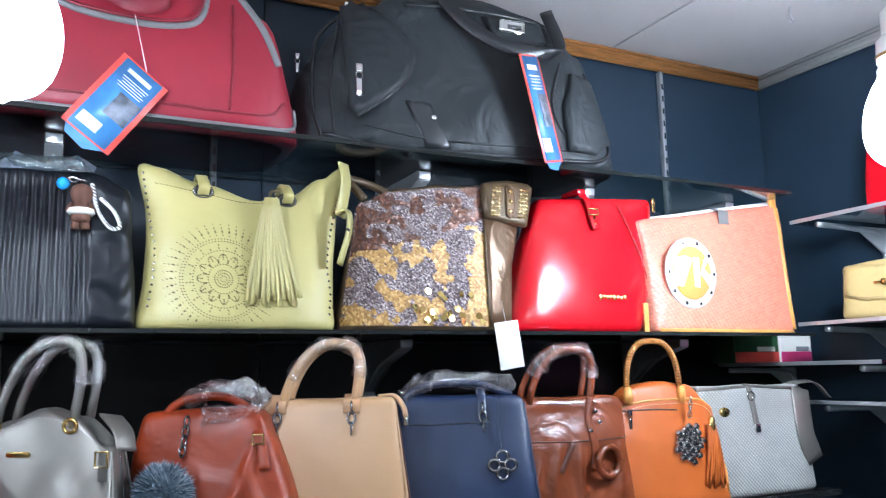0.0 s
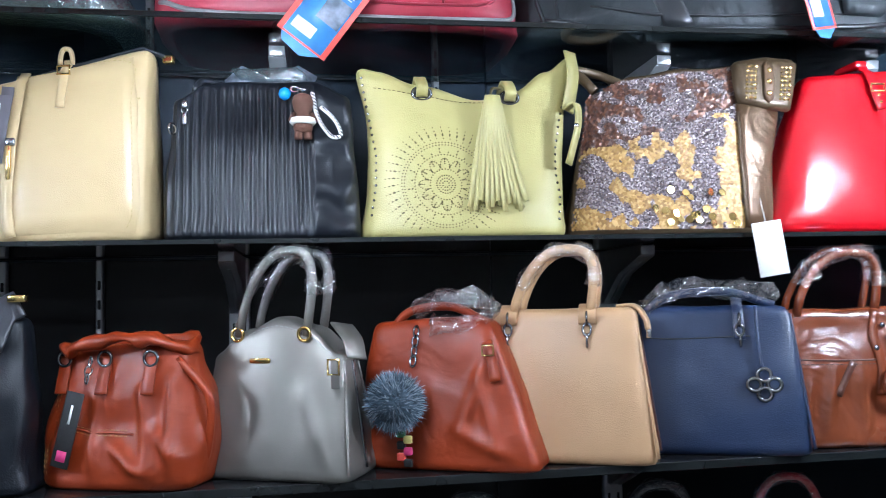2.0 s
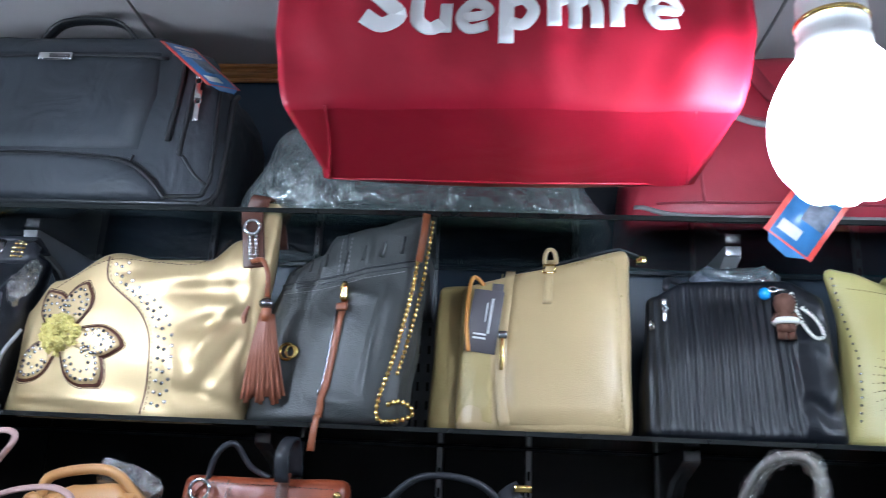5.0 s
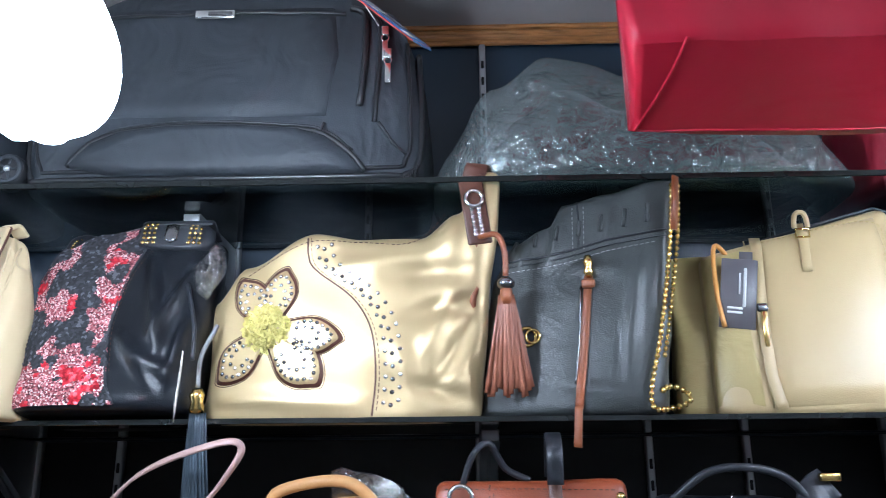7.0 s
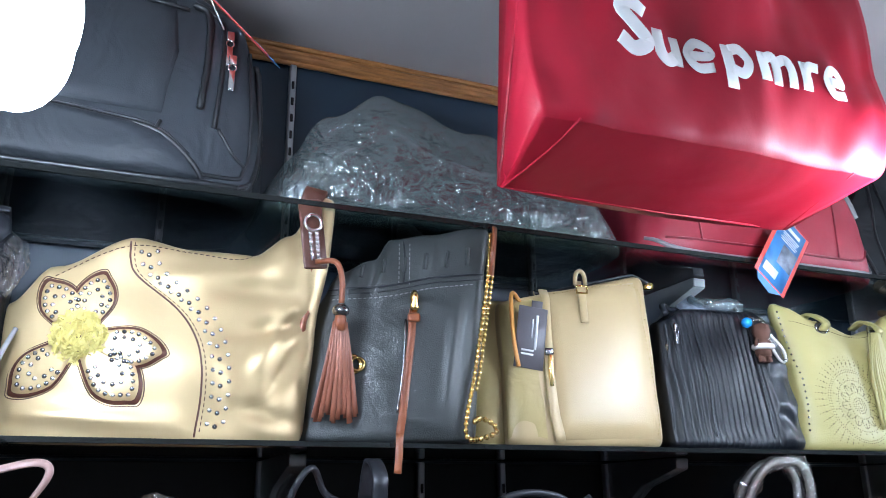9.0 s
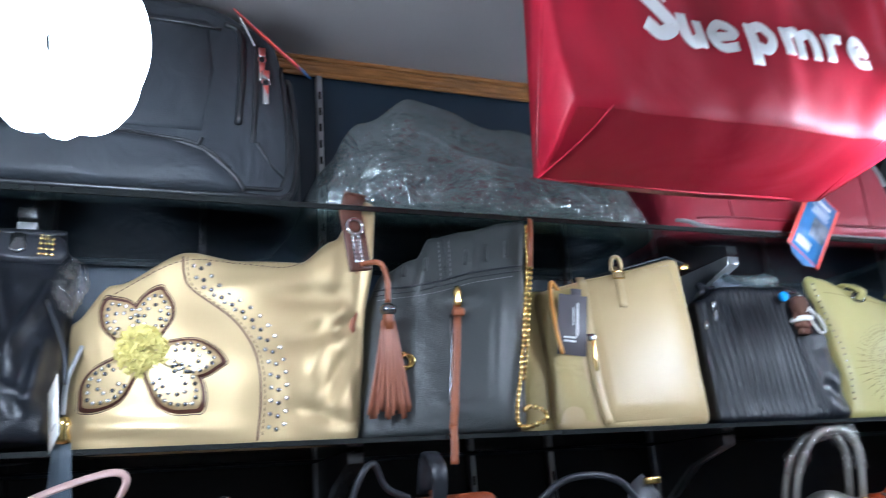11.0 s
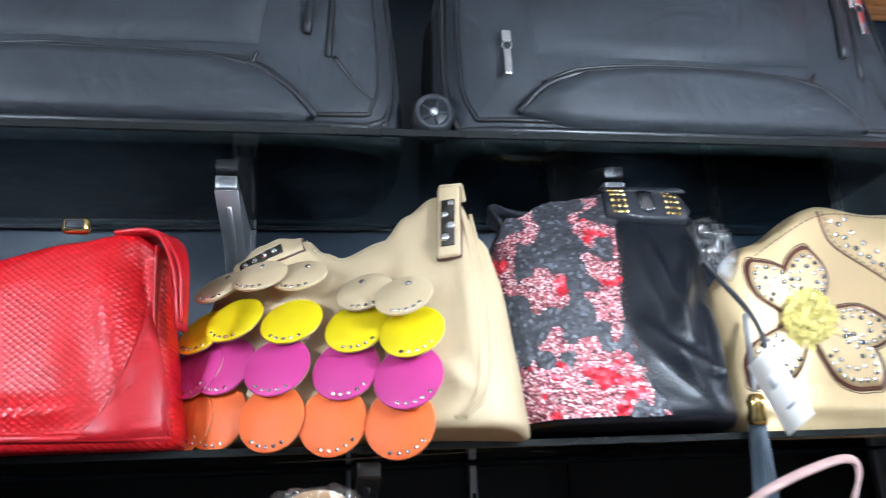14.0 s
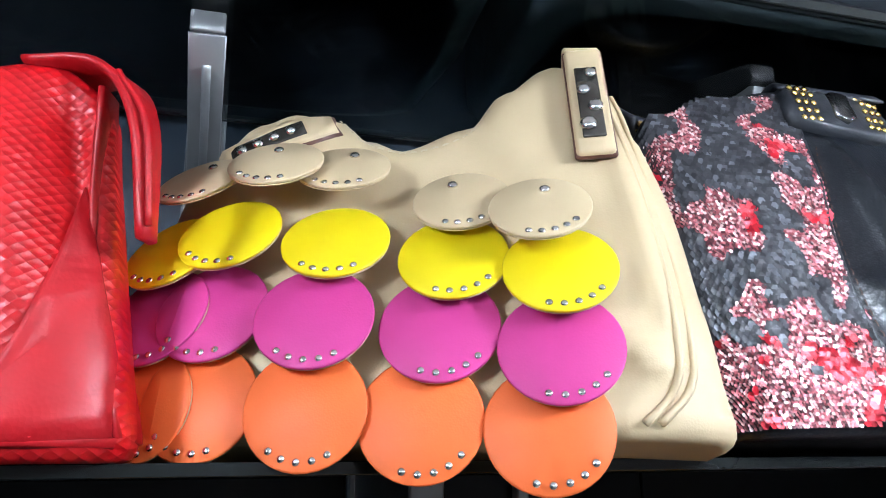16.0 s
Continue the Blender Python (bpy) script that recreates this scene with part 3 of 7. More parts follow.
def lotus_bulb(x, y, z, seed, k):
    """A saving lamp of bowed tubes; its glowing globe is centred on x, y, z."""
    e = thing("hanging_lamp", "lit white bulb of bowed tubes hanging on a cord", "lamp", Matrix.Translation((x, y, z)) @ pose(0, 0, 0, 0, 0, seed * 17), "hanging lamps")
    for i in range(7):
        q = 2 * math.pi * i / 7
        prof = [(0.02, 0.078), (0.034, 0.06), (0.05, 0.025), (0.054, -0.008), (0.047, -0.036), (0.03, -0.054), (0.008, -0.062)]
        part("lamp_tube", tube(curve([(k * max(0.004, r - 0.0015) * math.cos(q), k * max(0.004, r - 0.0015) * math.sin(q), k * max(h, -0.052)) for r, h in prof], 3), 0.0182 * k, 10), M_BULBS[seed - 1], e, "glowing white tube")
    part("lamp_collar", lathe([(0.03, 0.07), (0.037, 0.078), (0.037, 0.098), (0.033, 0.108), (0.036, 0.112), (0.034, 0.15), (0.026, 0.158)], 24).moved(Matrix.Scale(k, 4)), M_WHITEP, e, "white plastic collar")
    part("lamp_band", lathe([(0.0365, 0.118), (0.0375, 0.121), (0.0365, 0.124)], 24).moved(Matrix.Scale(k, 4)), M_GOLD, e, "gold band")
    part("lamp_socket", lathe([(0.022, 0.155), (0.024, 0.16), (0.024, 0.2), (0.012, 0.215)], 20).moved(Matrix.Scale(k, 4)), M_WHITEP, e, "white lamp holder")
    part("lamp_cord", tube([(0, 0, 0.21), (0.002, 0, 0.3), (0, 0, CEIL - z)], 0.003, 8), M_CORD, e)
    part("ceiling_rose", lathe([(0.03, CEIL - z - 0.02), (0.035, CEIL - z - 0.01), (0.035, CEIL - z - 0.001)], 20), M_WHITEP, e)


for i, (x, y, z) in enumerate(BULBS):
    lotus_bulb(x, y, z, i + 1, (0.93, 0.85, 0.9, 0.9)[i])


# Strip lights added out of view behind the camera, to fill the bags from the front.
def fill_strip(x, y):
    e = thing("fill_strip", "added ceiling strip light, out of view, for frontal fill", "lamp", Matrix.Translation((x, y, CEIL)), "ceiling strip lights")
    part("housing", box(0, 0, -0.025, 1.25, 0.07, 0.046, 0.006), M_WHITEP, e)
    part("tube", tube([(-0.58, 0, -0.065), (0.58, 0, -0.065)], 0.014, 10), M_FILLTUBE, e, "glowing white tube")
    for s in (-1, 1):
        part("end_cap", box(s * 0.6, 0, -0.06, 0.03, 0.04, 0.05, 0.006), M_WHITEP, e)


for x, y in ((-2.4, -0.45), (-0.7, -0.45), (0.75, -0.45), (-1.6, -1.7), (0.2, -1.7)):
    fill_strip(x, y)

e = thing("ceiling_hook", "small steel hook in the ceiling", "hook", Matrix.Translation((1.136, 1.496, CEIL)))
part("hook", tube(curve([(0, 0, 0), (0, 0, -0.02), (0.008, 0, -0.03), (0.0, 0, -0.036), (-0.006, 0, -0.03)], 4), 0.002, 6), M_STEEL, e)

# ---- luggage on the top shelf ----
M_BLACKNYLON = mat("black_nylon", (0.014, 0.0175, 0.02), 0.55, spec=0.4, bump=0.12, scale=500, var=0.25, fold=0.6, fscale=9)
M_GREYNYLON = mat("slate_nylon", (0.024, 0.0285, 0.0345), 0.6, spec=0.4, bump=0.12, scale=500, var=0.25, fold=0.55, fscale=8)
M_BLACKPIPE = mat("black_rubber_piping", (0.012, 0.013, 0.015), 0.38, bump=0.1, scale=400)
M_REDNYLON = mat("crimson_nylon", lin(138, 24, 42), 0.5, bump=0.1, scale=500, var=0.14, fold=0.22, fscale=8)
M_REDPIPE = mat("dark_red_webbing", lin(120, 22, 38), 0.55, bump=0.2, scale=400)
M_GREYZIP = mat("grey_zip_tape", lin(112, 112, 112), 0.5, bump=0.5, scale=250, var=0.2)
M_REDSATIN = mat("red_coated_cloth", lin(160, 12, 40), 0.52, spec=0.35, bump=0.06, scale=300, var=0.08, big=5, fold=0.25, fscale=6)


def luggage_tag(parent, m, w=0.085, h=0.15, name="swing_tag"):
    c = part(name, box(0, 0, -h / 2, w, 0.0014, h, 0.0004, 1).moved(m), M_TAGRED, parent, "red and blue printed card tag")
    for x, z, bw, bh, mm in ((0, -h * 0.5, w * 0.8, h * 0.96, M_TAGBLUE), (0.012, -h * 0.52, w * 0.45, h * 0.3, M_TAGGREY), (-0.01, -h * 0.84, w * 0.42, h * 0.13, M_PAPER), (0, -h * 0.12, w * 0.5, h * 0.05, M_INKW)):
        part("print", box(x, -0.001 - (0.0006 if mm is not M_TAGBLUE else 0), z, bw, 0.0006, bh).moved(m), mm, c)
    for k in range(5):
        part("print", box(0.002, -0.0016, -h * (0.2 + 0.03 * k), w * (0.55 - 0.05 * (k % 3)), 0.0006, h * 0.012).moved(m), M_INKW, c)
    part("tag_tail", plate([(-w * 0.4, -h), (w * 0.4, -h), (w * 0.1, -h - 0.016), (-w * 0.3, -h - 0.012)], 0.0012, 0.0005).moved(m), M_TAGBLUE, c, smooth=False)
    return c


# black duffel
e = thing("duffel_bag", "black nylon duffel bag with chrome zip pulls", "luggage", pose(0.346, FRONT + 0.165, Z1, 0, 0, -6))
top = poly([(-1, 0.2), (-0.8, 0.27), (-0.45, 0.335), (0, 0.35), (0.5, 0.325), (0.8, 0.26), (1, 0.16)])
gb, fy = body(0.70, 0.63, 0.30, 0.22, top, n=4, wr=0.009, ws=7, seed=2, rnd=0.035, fat=0.08)
part("body", gb, M_BLACKNYLON, e)
seam(e, fy, [(-0.29, 0.02), (-0.305, 0.1), (-0.285, 0.24), (-0.2, 0.31)], 0.004, M_BLACKPIPE, name="piping")
seam(e, fy, [(-0.29, 0.03), (-0.2, 0.012), (0, 0.01), (0.22, 0.012), (0.3, 0.03), (0.31, 0.08), (0.26, 0.21)], 0.004, M_BLACKPIPE, name="piping")
pk = [(-0.23 + 0.11 * math.sin(math.pi * i / 14), 0.06 + 0.25 * i / 14) for i in range(15)] + [(-0.245, 0.3), (-0.25, 0.2), (-0.245, 0.08)]
part("side_pocket", draped(pk, fy, 0.012), M_BLACKNYLON, e)
seam(e, fy, pk[:15], 0.0035, M_BLACKPIPE, name="piping", n=2, off=0.008)
seam(e, fy, [(0.27, 0.05), (0.2, 0.06), (0.17, 0.13), (0.2, 0.22)], 0.0035, M_BLACKPIPE, name="piping")
part("panel", draped([(-0.1, 0.01), (-0.05, 0.012), (-0.09, 0.1), (-0.14, 0.1)], fy, 0.005), M_BLACKPIPE, e)
studs(e, fy, [(-0.085, 0.07), (0.235, 0.075)], 0.006, D_CHROME, off=0.006)
strap_on(e, fy, [(-0.24, 0.3), (-0.245, 0.2), (-0.24, 0.1)], 0.014, M_BLACKPIPE, "zip_tape")
seam(e, fy, [(-0.27, 0.03), (-0.275, 0.15), (-0.25, 0.28)], 0.003, M_BLACKPIPE, name="piping")
seam(e, fy, [(-0.22, 0.045), (-0.12, 0.03), (0, 0.028), (0.2, 0.03)], 0.002, M_BLACKPIPE)
seam(e, fy, [(-0.13, 0.3), (-0.02, 0.31), (0.08, 0.31), (0.2, 0.3)], 0.004, M_BLACKPIPE, name="zip_tape")
part("end_pocket", draped([(0.2, 0.03), (0.27, 0.03), (0.315, 0.06), (0.31, 0.12), (0.27, 0.19), (0.22, 0.2), (0.195, 0.12)], fy, 0.012), M_BLACKNYLON, e)
seam(e, fy, [(0.25, 0.2), (0.22, 0.16), (0.24, 0.1), (0.29, 0.06)], 0.003, M_BLACKPIPE, name="piping")
zip_pull(e, -0.228, fy(-0.228, 0.13) - 0.012, 0.15, 0.034, M_CHROME, w=0.013)
zip_pull(e, -0.235, fy(-0.235, 0.28) - 0.006, 0.3, 0.03, M_CHROME, w=0.009)
zip_pull(e, 0.21, fy(0.21, 0.28) - 0.004, 0.29, 0.028, M_CHROME, w=0.009)
zip_pull(e, -0.318, -0.02, 0.21, 0.02, M_CHROME, w=0.009)
hp = curve([(-0.06, fy(-0.06, 0.3) - 0.004, 0.33), (-0.015, fy(0, 0.26) - 0.02, 0.27), (0.05, fy(0.08, 0.2) - 0.03, 0.225), (0.13, fy(0.12, 0.2) - 0.03, 0.215), (0.185, fy(0.17, 0.22) - 0.025, 0.24), (0.17, fy(0.16, 0.29) - 0.01, 0.325)], 8)
part("handle", ribbon(hp, 0.026, 0.006, side=lambda t: (1 - abs(2 * t - 1) * 0.2, -0.3, 0.9 * (1 - abs(2 * t - 1)) + 0.1)), M_BLACKPIPE, e)
part("pocket_flap", draped([(0.03, 0.3), (0.16, 0.3), (0.17, 0.26), (0.12, 0.22), (0.06, 0.235)], fy, 0.008), M_BLACKNYLON, e)
pl = part("logo_plate", box(0.09, fy(0.09, 0.28) - 0.012, 0.28, 0.055, 0.004, 0.026, 0.004), M_CHROME, e, "chrome badge plate")
part("badge_bar", box(0.095, fy(0.09, 0.28) - 0.0145, 0.279, 0.03, 0.002, 0.009, 0.001, 1), M_GUN, pl)
part("tag_string", tube([(0.14, fy(0.14, 0.21) - 0.03, 0.22), (0.1, fy(0.1, 0.2) - 0.04, 0.205)], 0.0008, 5), M_INKW, e)
luggage_tag(e, Matrix.Translation((0.10, fy(0.1, 0.2) - 0.045, 0.205)) @ pose(0, 0, 0, -5, -13, 30), 0.068, 0.215)

# crimson duffel
e = thing("duffel_bag", "crimson nylon duffel bag with grey zips and a card tag", "luggage", pose(-0.282, FRONT + 0.16, Z1, 0, 0, 0))
top = poly([(-1, 0.15), (-0.8, 0.24), (-0.4, 0.30), (0, 0.305), (0.45, 0.295), (0.8, 0.22), (1, 0.1)])
gb, fy = body(0.575, 0.545, 0.29, 0.24, top, n=5, wr=0.005, ws=6, seed=5, rnd=0.03)
part("body", gb, M_REDNYLON, e)
seam(e, fy, [(-0.27, 0.03), (-0.2, 0.01), (0, 0.009), (0.2, 0.01), (0.262, 0.02), (0.27, 0.06)], 0.004, M_GREYZIP, name="piping")
seam(e, fy, [(-0.24, 0.03), (0, 0.03), (0.2, 0.03), (0.245, 0.06)], 0.0025, M_REDPIPE)
strap_on(e, fy, [(0.05, 0.29), (0.13, 0.27), (0.2, 0.2), (0.235, 0.125)], 0.012, M_GREYZIP, "zip_tape", side=(0.7, 0, 0.7))
seam(e, fy, [(0.15, 0.03), (0.155, 0.12), (0.155, 0.22)], 0.0022, M_REDPIPE)
seam(e, fy, [(-0.17, 0.03), (-0.175, 0.12), (-0.175, 0.22)], 0.0022, M_REDPIPE)
seam(e, fy, [(-0.15, 0.26), (-0.145, 0.2), (-0.09, 0.165), (0, 0.157), (0.075, 0.165), (0.105, 0.19), (0.115, 0.255)], 0.006, M_GREYZIP, name="zip_tape")
seam(e, fy, [(-0.15, 0.26), (-0.14, 0.2), (-0.09, 0.172), (0, 0.165), (0.07, 0.172), (0.1, 0.195), (0.11, 0.255)], 0.003, M_REDPIPE, off=0.003)
hp = curve([(-0.09, fy(-0.09, 0.28) - 0.002, 0.285), (-0.06, fy(0, 0.22) - 0.012, 0.215), (-0.015, fy(0, 0.2) - 0.02, 0.182), (0.03, fy(0, 0.2) - 0.02, 0.185), (0.06, fy(0, 0.2) - 0.014, 0.22), (0.085, fy(0.08, 0.28) - 0.003, 0.285)], 8)
part("handle", ribbon(hp, 0.024, 0.005, side=lambda t: (0.75, -0.3, 0.75 if t > 0.5 else -0.75) if abs(t - 0.5) > 0.2 else (0.2, -0.35, 1)), M_REDPIPE, e)
pl = part("logo_plate", box(0.005, fy(0, 0.24) - 0.006, 0.238, 0.055, 0.004, 0.013, 0.002), M_CHROME, e, "chrome badge plate")
part("badge_bar", box(0.012, fy(0, 0.24) - 0.0085, 0.238, 0.033, 0.002, 0.006, 0.001, 1), M_GUN, pl)
luggage_tag(e, Matrix.Translation((0.018, fy(0, 0.1) - 0.03, 0.066)) @ pose(0, 0, 0, 4, 36, 8), 0.082, 0.14)
part("tag_string", tube([(0.0, fy(0, 0.16) - 0.01, 0.165), (0.018, fy(0, 0.1) - 0.03, 0.066)], 0.0007, 5), M_INKW, e)
part("top_handle", tube(arch(-0.04, 0.06, 0, 0.3, 0.34), 0.006, 8), M_GREYZIP, e)

# wrapped bundle
e = thing("wrapped_bag", "dark bag wrapped in crinkled clear plastic", "luggage", pose(-0.893, FRONT + 0.15, Z1, 0, 0, 0))
top = poly([(-1, 0.095), (-0.8, 0.16), (-0.52, 0.204), (-0.1, 0.166), (0.32, 0.156), (0.75, 0.12), (1, 0.05)])
gb, fy = body(0.54, 0.46, 0.23, 0.14, lambda u: top(u) - 0.022, n=4, wr=0.006, ws=8, seed=8, rnd=0.03)
part("bag_inside", gb, M_GREYNYLON, e, "dark folded bag")
gb2, fy2 = body(0.635, 0.57, 0.30, 0.23, lambda u: top(u) + 0.012, n=3.5, nf=90, nz=44, wr=0.011, ws=13, seed=18, rnd=0.03)
part("plastic_cover", gb2, M_FILM2, e, "crinkled clear plastic cover")

# slate trolley bags


RIB = box(0, 0, 0, 0.003, 0.006, 0.008, 0.001, 1).mesh("rib", M_BLACKPIPE, False)


def trolley(x0, x1, label, seed, pulls, h=0.33):
    w = x1 - x0
    e = thing("trolley_bag", label, "luggage", pose((x0 + x1) / 2, FRONT + 0.155, Z1, 0, 0, 0))
    top = poly([(-1, h * 0.7), (-0.85, h * 0.9), (-0.5, h), (0.5, h), (0.85, h * 0.9), (1, h * 0.65)])
    gb, fy = body(w, w * 0.97, 0.29, 0.25, top, n=6, wr=0.005, ws=6, seed=seed, rnd=0.03)
    part("body", gb, M_GREYNYLON, e)
    a = w / 2
    seam(e, fy, [(-a * 0.93, h * 0.75), (-a * 0.95, 0.1), (-a * 0.92, 0.025), (-a * 0.8, 0.012), (0, 0.01), (a * 0.8, 0.012), (a * 0.92, 0.025), (a * 0.95, 0.1), (a * 0.93, h * 0.7)], 0.005, M_BLACKPIPE, name="piping")
    seam(e, fy, [(-a * 0.88, h * 0.75), (-a * 0.9, 0.1), (-a * 0.86, 0.035), (-a * 0.74, 0.022), (0, 0.02), (a * 0.76, 0.022), (a * 0.88, 0.04), (a * 0.9, 0.1), (a * 0.88, h * 0.7)], 0.003, M_BLACKPIPE, name="piping")
    rim = [(-a * 0.7, 0.026), (-a * 0.6, 0.056), (-a * 0.46, 0.073), (-a * 0.24, 0.081), (a * 0.07, 0.082), (a * 0.39, 0.076), (a * 0.52, 0.063), (a * 0.63, 0.036), (a * 0.69, 0.014)]
    part("low_pocket", draped(rim + [(a * 0.3, 0.012), (-a * 0.1, 0.012), (-a * 0.5, 0.014)], fy, 0.016), M_GREYNYLON, e)
    seam(e, fy, rim, 0.004, M_BLACKPIPE, name="piping", off=0.01)
    seam(e, fy, [(x, z + 0.009) for x, z in rim[1:8]], 0.002, M_BLACKPIPE, name="piping", off=0.003)
    part("front_panel", draped([(-a * 0.62, 0.1), (a * 0.5, 0.1), (a * 0.55, 0.2), (a * 0.52, 0.285), (-a * 0.6, 0.285), (-a * 0.66, 0.2)], fy, 0.007), M_GREYNYLON, e)
    seam(e, fy, [(a * 0.6, 0.285), (a * 0.67, 0.27), (a * 0.68, 0.2), (a * 0.66, 0.115)], 0.005, M_BLACKPIPE, name="zip_tape", off=0.004)
    seam(e, fy, [(a * 0.66, 0.285), (a * 0.74, 0.26), (a * 0.75, 0.2), (a * 0.73, 0.09)], 0.004, M_BLACKPIPE, name="zip_tape")
    seam(e, fy, [(-a * 0.6, 0.27), (-a * 0.2, 0.274), (a * 0.3, 0.274), (a * 0.58, 0.27)], 0.003, M_BLACKPIPE, name="zip_tape", off=0.008)
    seam(e, fy, [(a * 0.28, 0.03), (a * 0.45, 0.06), (a * 0.5, 0.085)], 0.0025, M_BLACKPIPE, off=0.009)
    seam(e, fy, [(a * 0.75, 0.09), (a * 0.82, 0.06), (a * 0.88, 0.045)], 0.0025, M_BLACKPIPE)
    guard = part("corner_guard", tube(on(fy, [(a * 0.86, 0.012), (a * 0.93, 0.03), (a * 0.955, 0.09)], 0.002), 0.004, 6), M_BLACKPIPE, e, "ribbed corner guard")
    for k in range(16):
        q = math.pi * 0.5 * k / 15
        x, z = a * 0.86 + a * 0.1 * math.sin(q), 0.055 - 0.045 * math.cos(q) + 0.06 * (k / 15) ** 3
        piece("rib", RIB, guard, Matrix.Translation((x, fy(x, max(z, 0.008)) - 0.004, z)))
    for x, z in pulls:
        zip_pull(e, x, fy(x, z) - 0.004, z, 0.032, M_CHROME, w=0.011)
    pl = part("logo_plate", box(-0.02, fy(-0.02, 0.27) - 0.012, 0.27, 0.06, 0.004, 0.014, 0.002), M_CHROME, e, "chrome badge plate")
    part("badge_bar", box(-0.012, fy(-0.02, 0.27) - 0.0145, 0.27, 0.036, 0.002, 0.007, 0.001, 1), M_GUN, pl)
    wh = part("wheel", lathe([(0.02, -0.012), (0.024, -0.008), (0.024, 0.008), (0.02, 0.012)], 20).moved(Matrix.Translation((-a - 0.002, -0.128, 0.03)) @ FACING), M_BLACKPIPE, e)
    part("wheel_rim", ring(0.019, 0.0035, 20, 6).moved(Matrix.Translation((-a - 0.002, -0.14, 0.03))), M_GREYNYLON, wh)
    part("wheel_hub", lathe([(0.005, 0), (0.005, 0.003), (0.002, 0.005)], 10).moved(Matrix.Translation((-a - 0.002, -0.139, 0.03)) @ FACING), M_STEEL, wh)
    for k in range(5):
        q = 2 * math.pi * k / 5
        part("spoke", tube([(-a - 0.002, -0.14, 0.03), (-a - 0.002 + 0.018 * math.cos(q), -0.14, 0.03 + 0.018 * math.sin(q))], 0.0025, 6), M_GREYNYLON, wh)
    part("handle", ribbon(curve([(-0.1, -0.08, h - 0.01), (-0.06, -0.09, h + 0.035), (0, -0.09, h + 0.045), (0.06, -0.09, h + 0.035), (0.1, -0.08, h - 0.01)], 6), 0.024, 0.006, side=(0, 1, 0.1)), M_BLACKPIPE, e)
    return e, fy


e, fy = trolley(-1.812, -1.205, "slate nylon trolley bag with chrome zip pulls", 11, [(-0.222, 0.118), (0.235, 0.24), (0.24, 0.2)])
m = Matrix(((0.178, -0.634, -0.75, 0.2), (0.958, 0.27, 0.0, -0.165), (0.2, -0.72, 0.66, 0.282), (0, 0, 0, 1))) @ pose(0, 0, 0, 0, 0, -12)
luggage_tag(e, m, 0.085, 0.12)
part("tag_string", tube([(0.2, -0.165, 0.282), (0.225, -0.14, 0.25)], 0.001, 5), M_INKW, e)
trolley(-2.49, -1.842, "slate nylon trolley bag with ribbed corner piping", 13, [(-0.2, 0.2)])

# red carrier bag hung from the ceiling
e = thing("carrier_bag", "shiny red cloth carrier bag hung from the ceiling", "bag", pose(-0.757, 1.16, 1.84, 0, 0, 0))
SEC = [(0.004, 0.15, 0.22), (0.013, 0.1, 0.228), (0.022, 0.05, 0.236), (0.03, 0.01, 0.243), (0.036, 0.002, 0.246), (0.06, -0.003, 0.252), (0.12, -0.004, 0.262), (0.22, 0.0, 0.262), (0.32, 0.008, 0.258), (0.4, 0.02, 0.255)]


def cloth_at(u, z):
    """The front of the hung bag: across u, at height z."""
    for (z0, y0, a0), (z1, y1, a1) in zip(SEC, SEC[1:]):
        if z <= z1:
            break
    t = max(0.0, min(1.0, (z - z0) / (z1 - z0)))
    w = noise.noise(Vector((u * 2.5, z * 7, 3.1))) * 0.022 + noise.noise(Vector((u * 7, z * 14, 7.7))) * 0.006
    w += 0.008 * max(0.0, 1 - abs(abs(u) - 0.72 - 0.5 * z) * 9) * max(0, 1 - z * 3)
    a = a0 + (a1 - a0) * t
    return a, y0 + (y1 - y0) * t - w * min(1, z * 12) - 0.012 * (1 - u * u) * min(1, z * 8)


g = Geo()
nx = 60
ZS = [0.004, 0.009, 0.013, 0.018, 0.022, 0.026, 0.03, 0.034, 0.04, 0.048] + [0.06 + 0.34 * i / 30 for i in range(31)]
for z in ZS:
    for i in range(nx + 1):
        u = 2 * i / nx - 1
        w, y = cloth_at(u, z)
        g.v.append((u * w, y, z + (0.004 * noise.noise(Vector((u * 4, 1, 2))) if z < 0.03 else 0)))
m0 = len(g.v)
for z in (0.004, 0.06, 0.2, 0.4):
    for i in range(nx + 1):
        u = 2 * i / nx - 1
        g.v.append((u * (0.226 + 0.03 * z / 0.4), 0.15 + 0.02 * (1 - u * u) - 0.1 * (z / 0.4), z))
k = nx + 1
for j in range(len(ZS) - 1):
    for i in range(nx):
        g.f.append((j * k + i, j * k + i + 1, (j + 1) * k + i + 1, (j + 1) * k + i))
for j in range(3):
    for i in range(nx):
        o = m0 + j * k
        g.f.append((o + i, o + k + i, o + k + i + 1, o + i + 1))
for i in range(nx):
    g.f.append((i, m0 + i, m0 + i + 1, i + 1))
for side in (0, nx):
    fr, bk = [j * k + side for j in range(len(ZS))], [m0 + j * k + side for j in range(4)]
    g.f.append(tuple(fr + bk[::-1]))
cloth = part("cloth", g, M_REDSATIN, e)
for ed in cloth.data.edges:
    if {v // k for v in ed.vertices} in ({6}, {0}) and max(ed.vertices) < m0:
        ed.use_edge_sharp = True
for q in (-1, 1):
    part("corner_fold", tube(curve([(q * 0.198, 0.006, 0.031), (q * 0.205, 0.07, 0.017), (q * 0.219, 0.148, 0.004)], 5), 0.0016, 6), M_REDSATIN, e)
cloth.modifiers.new("solid", "SOLIDIFY").thickness = 0.0015
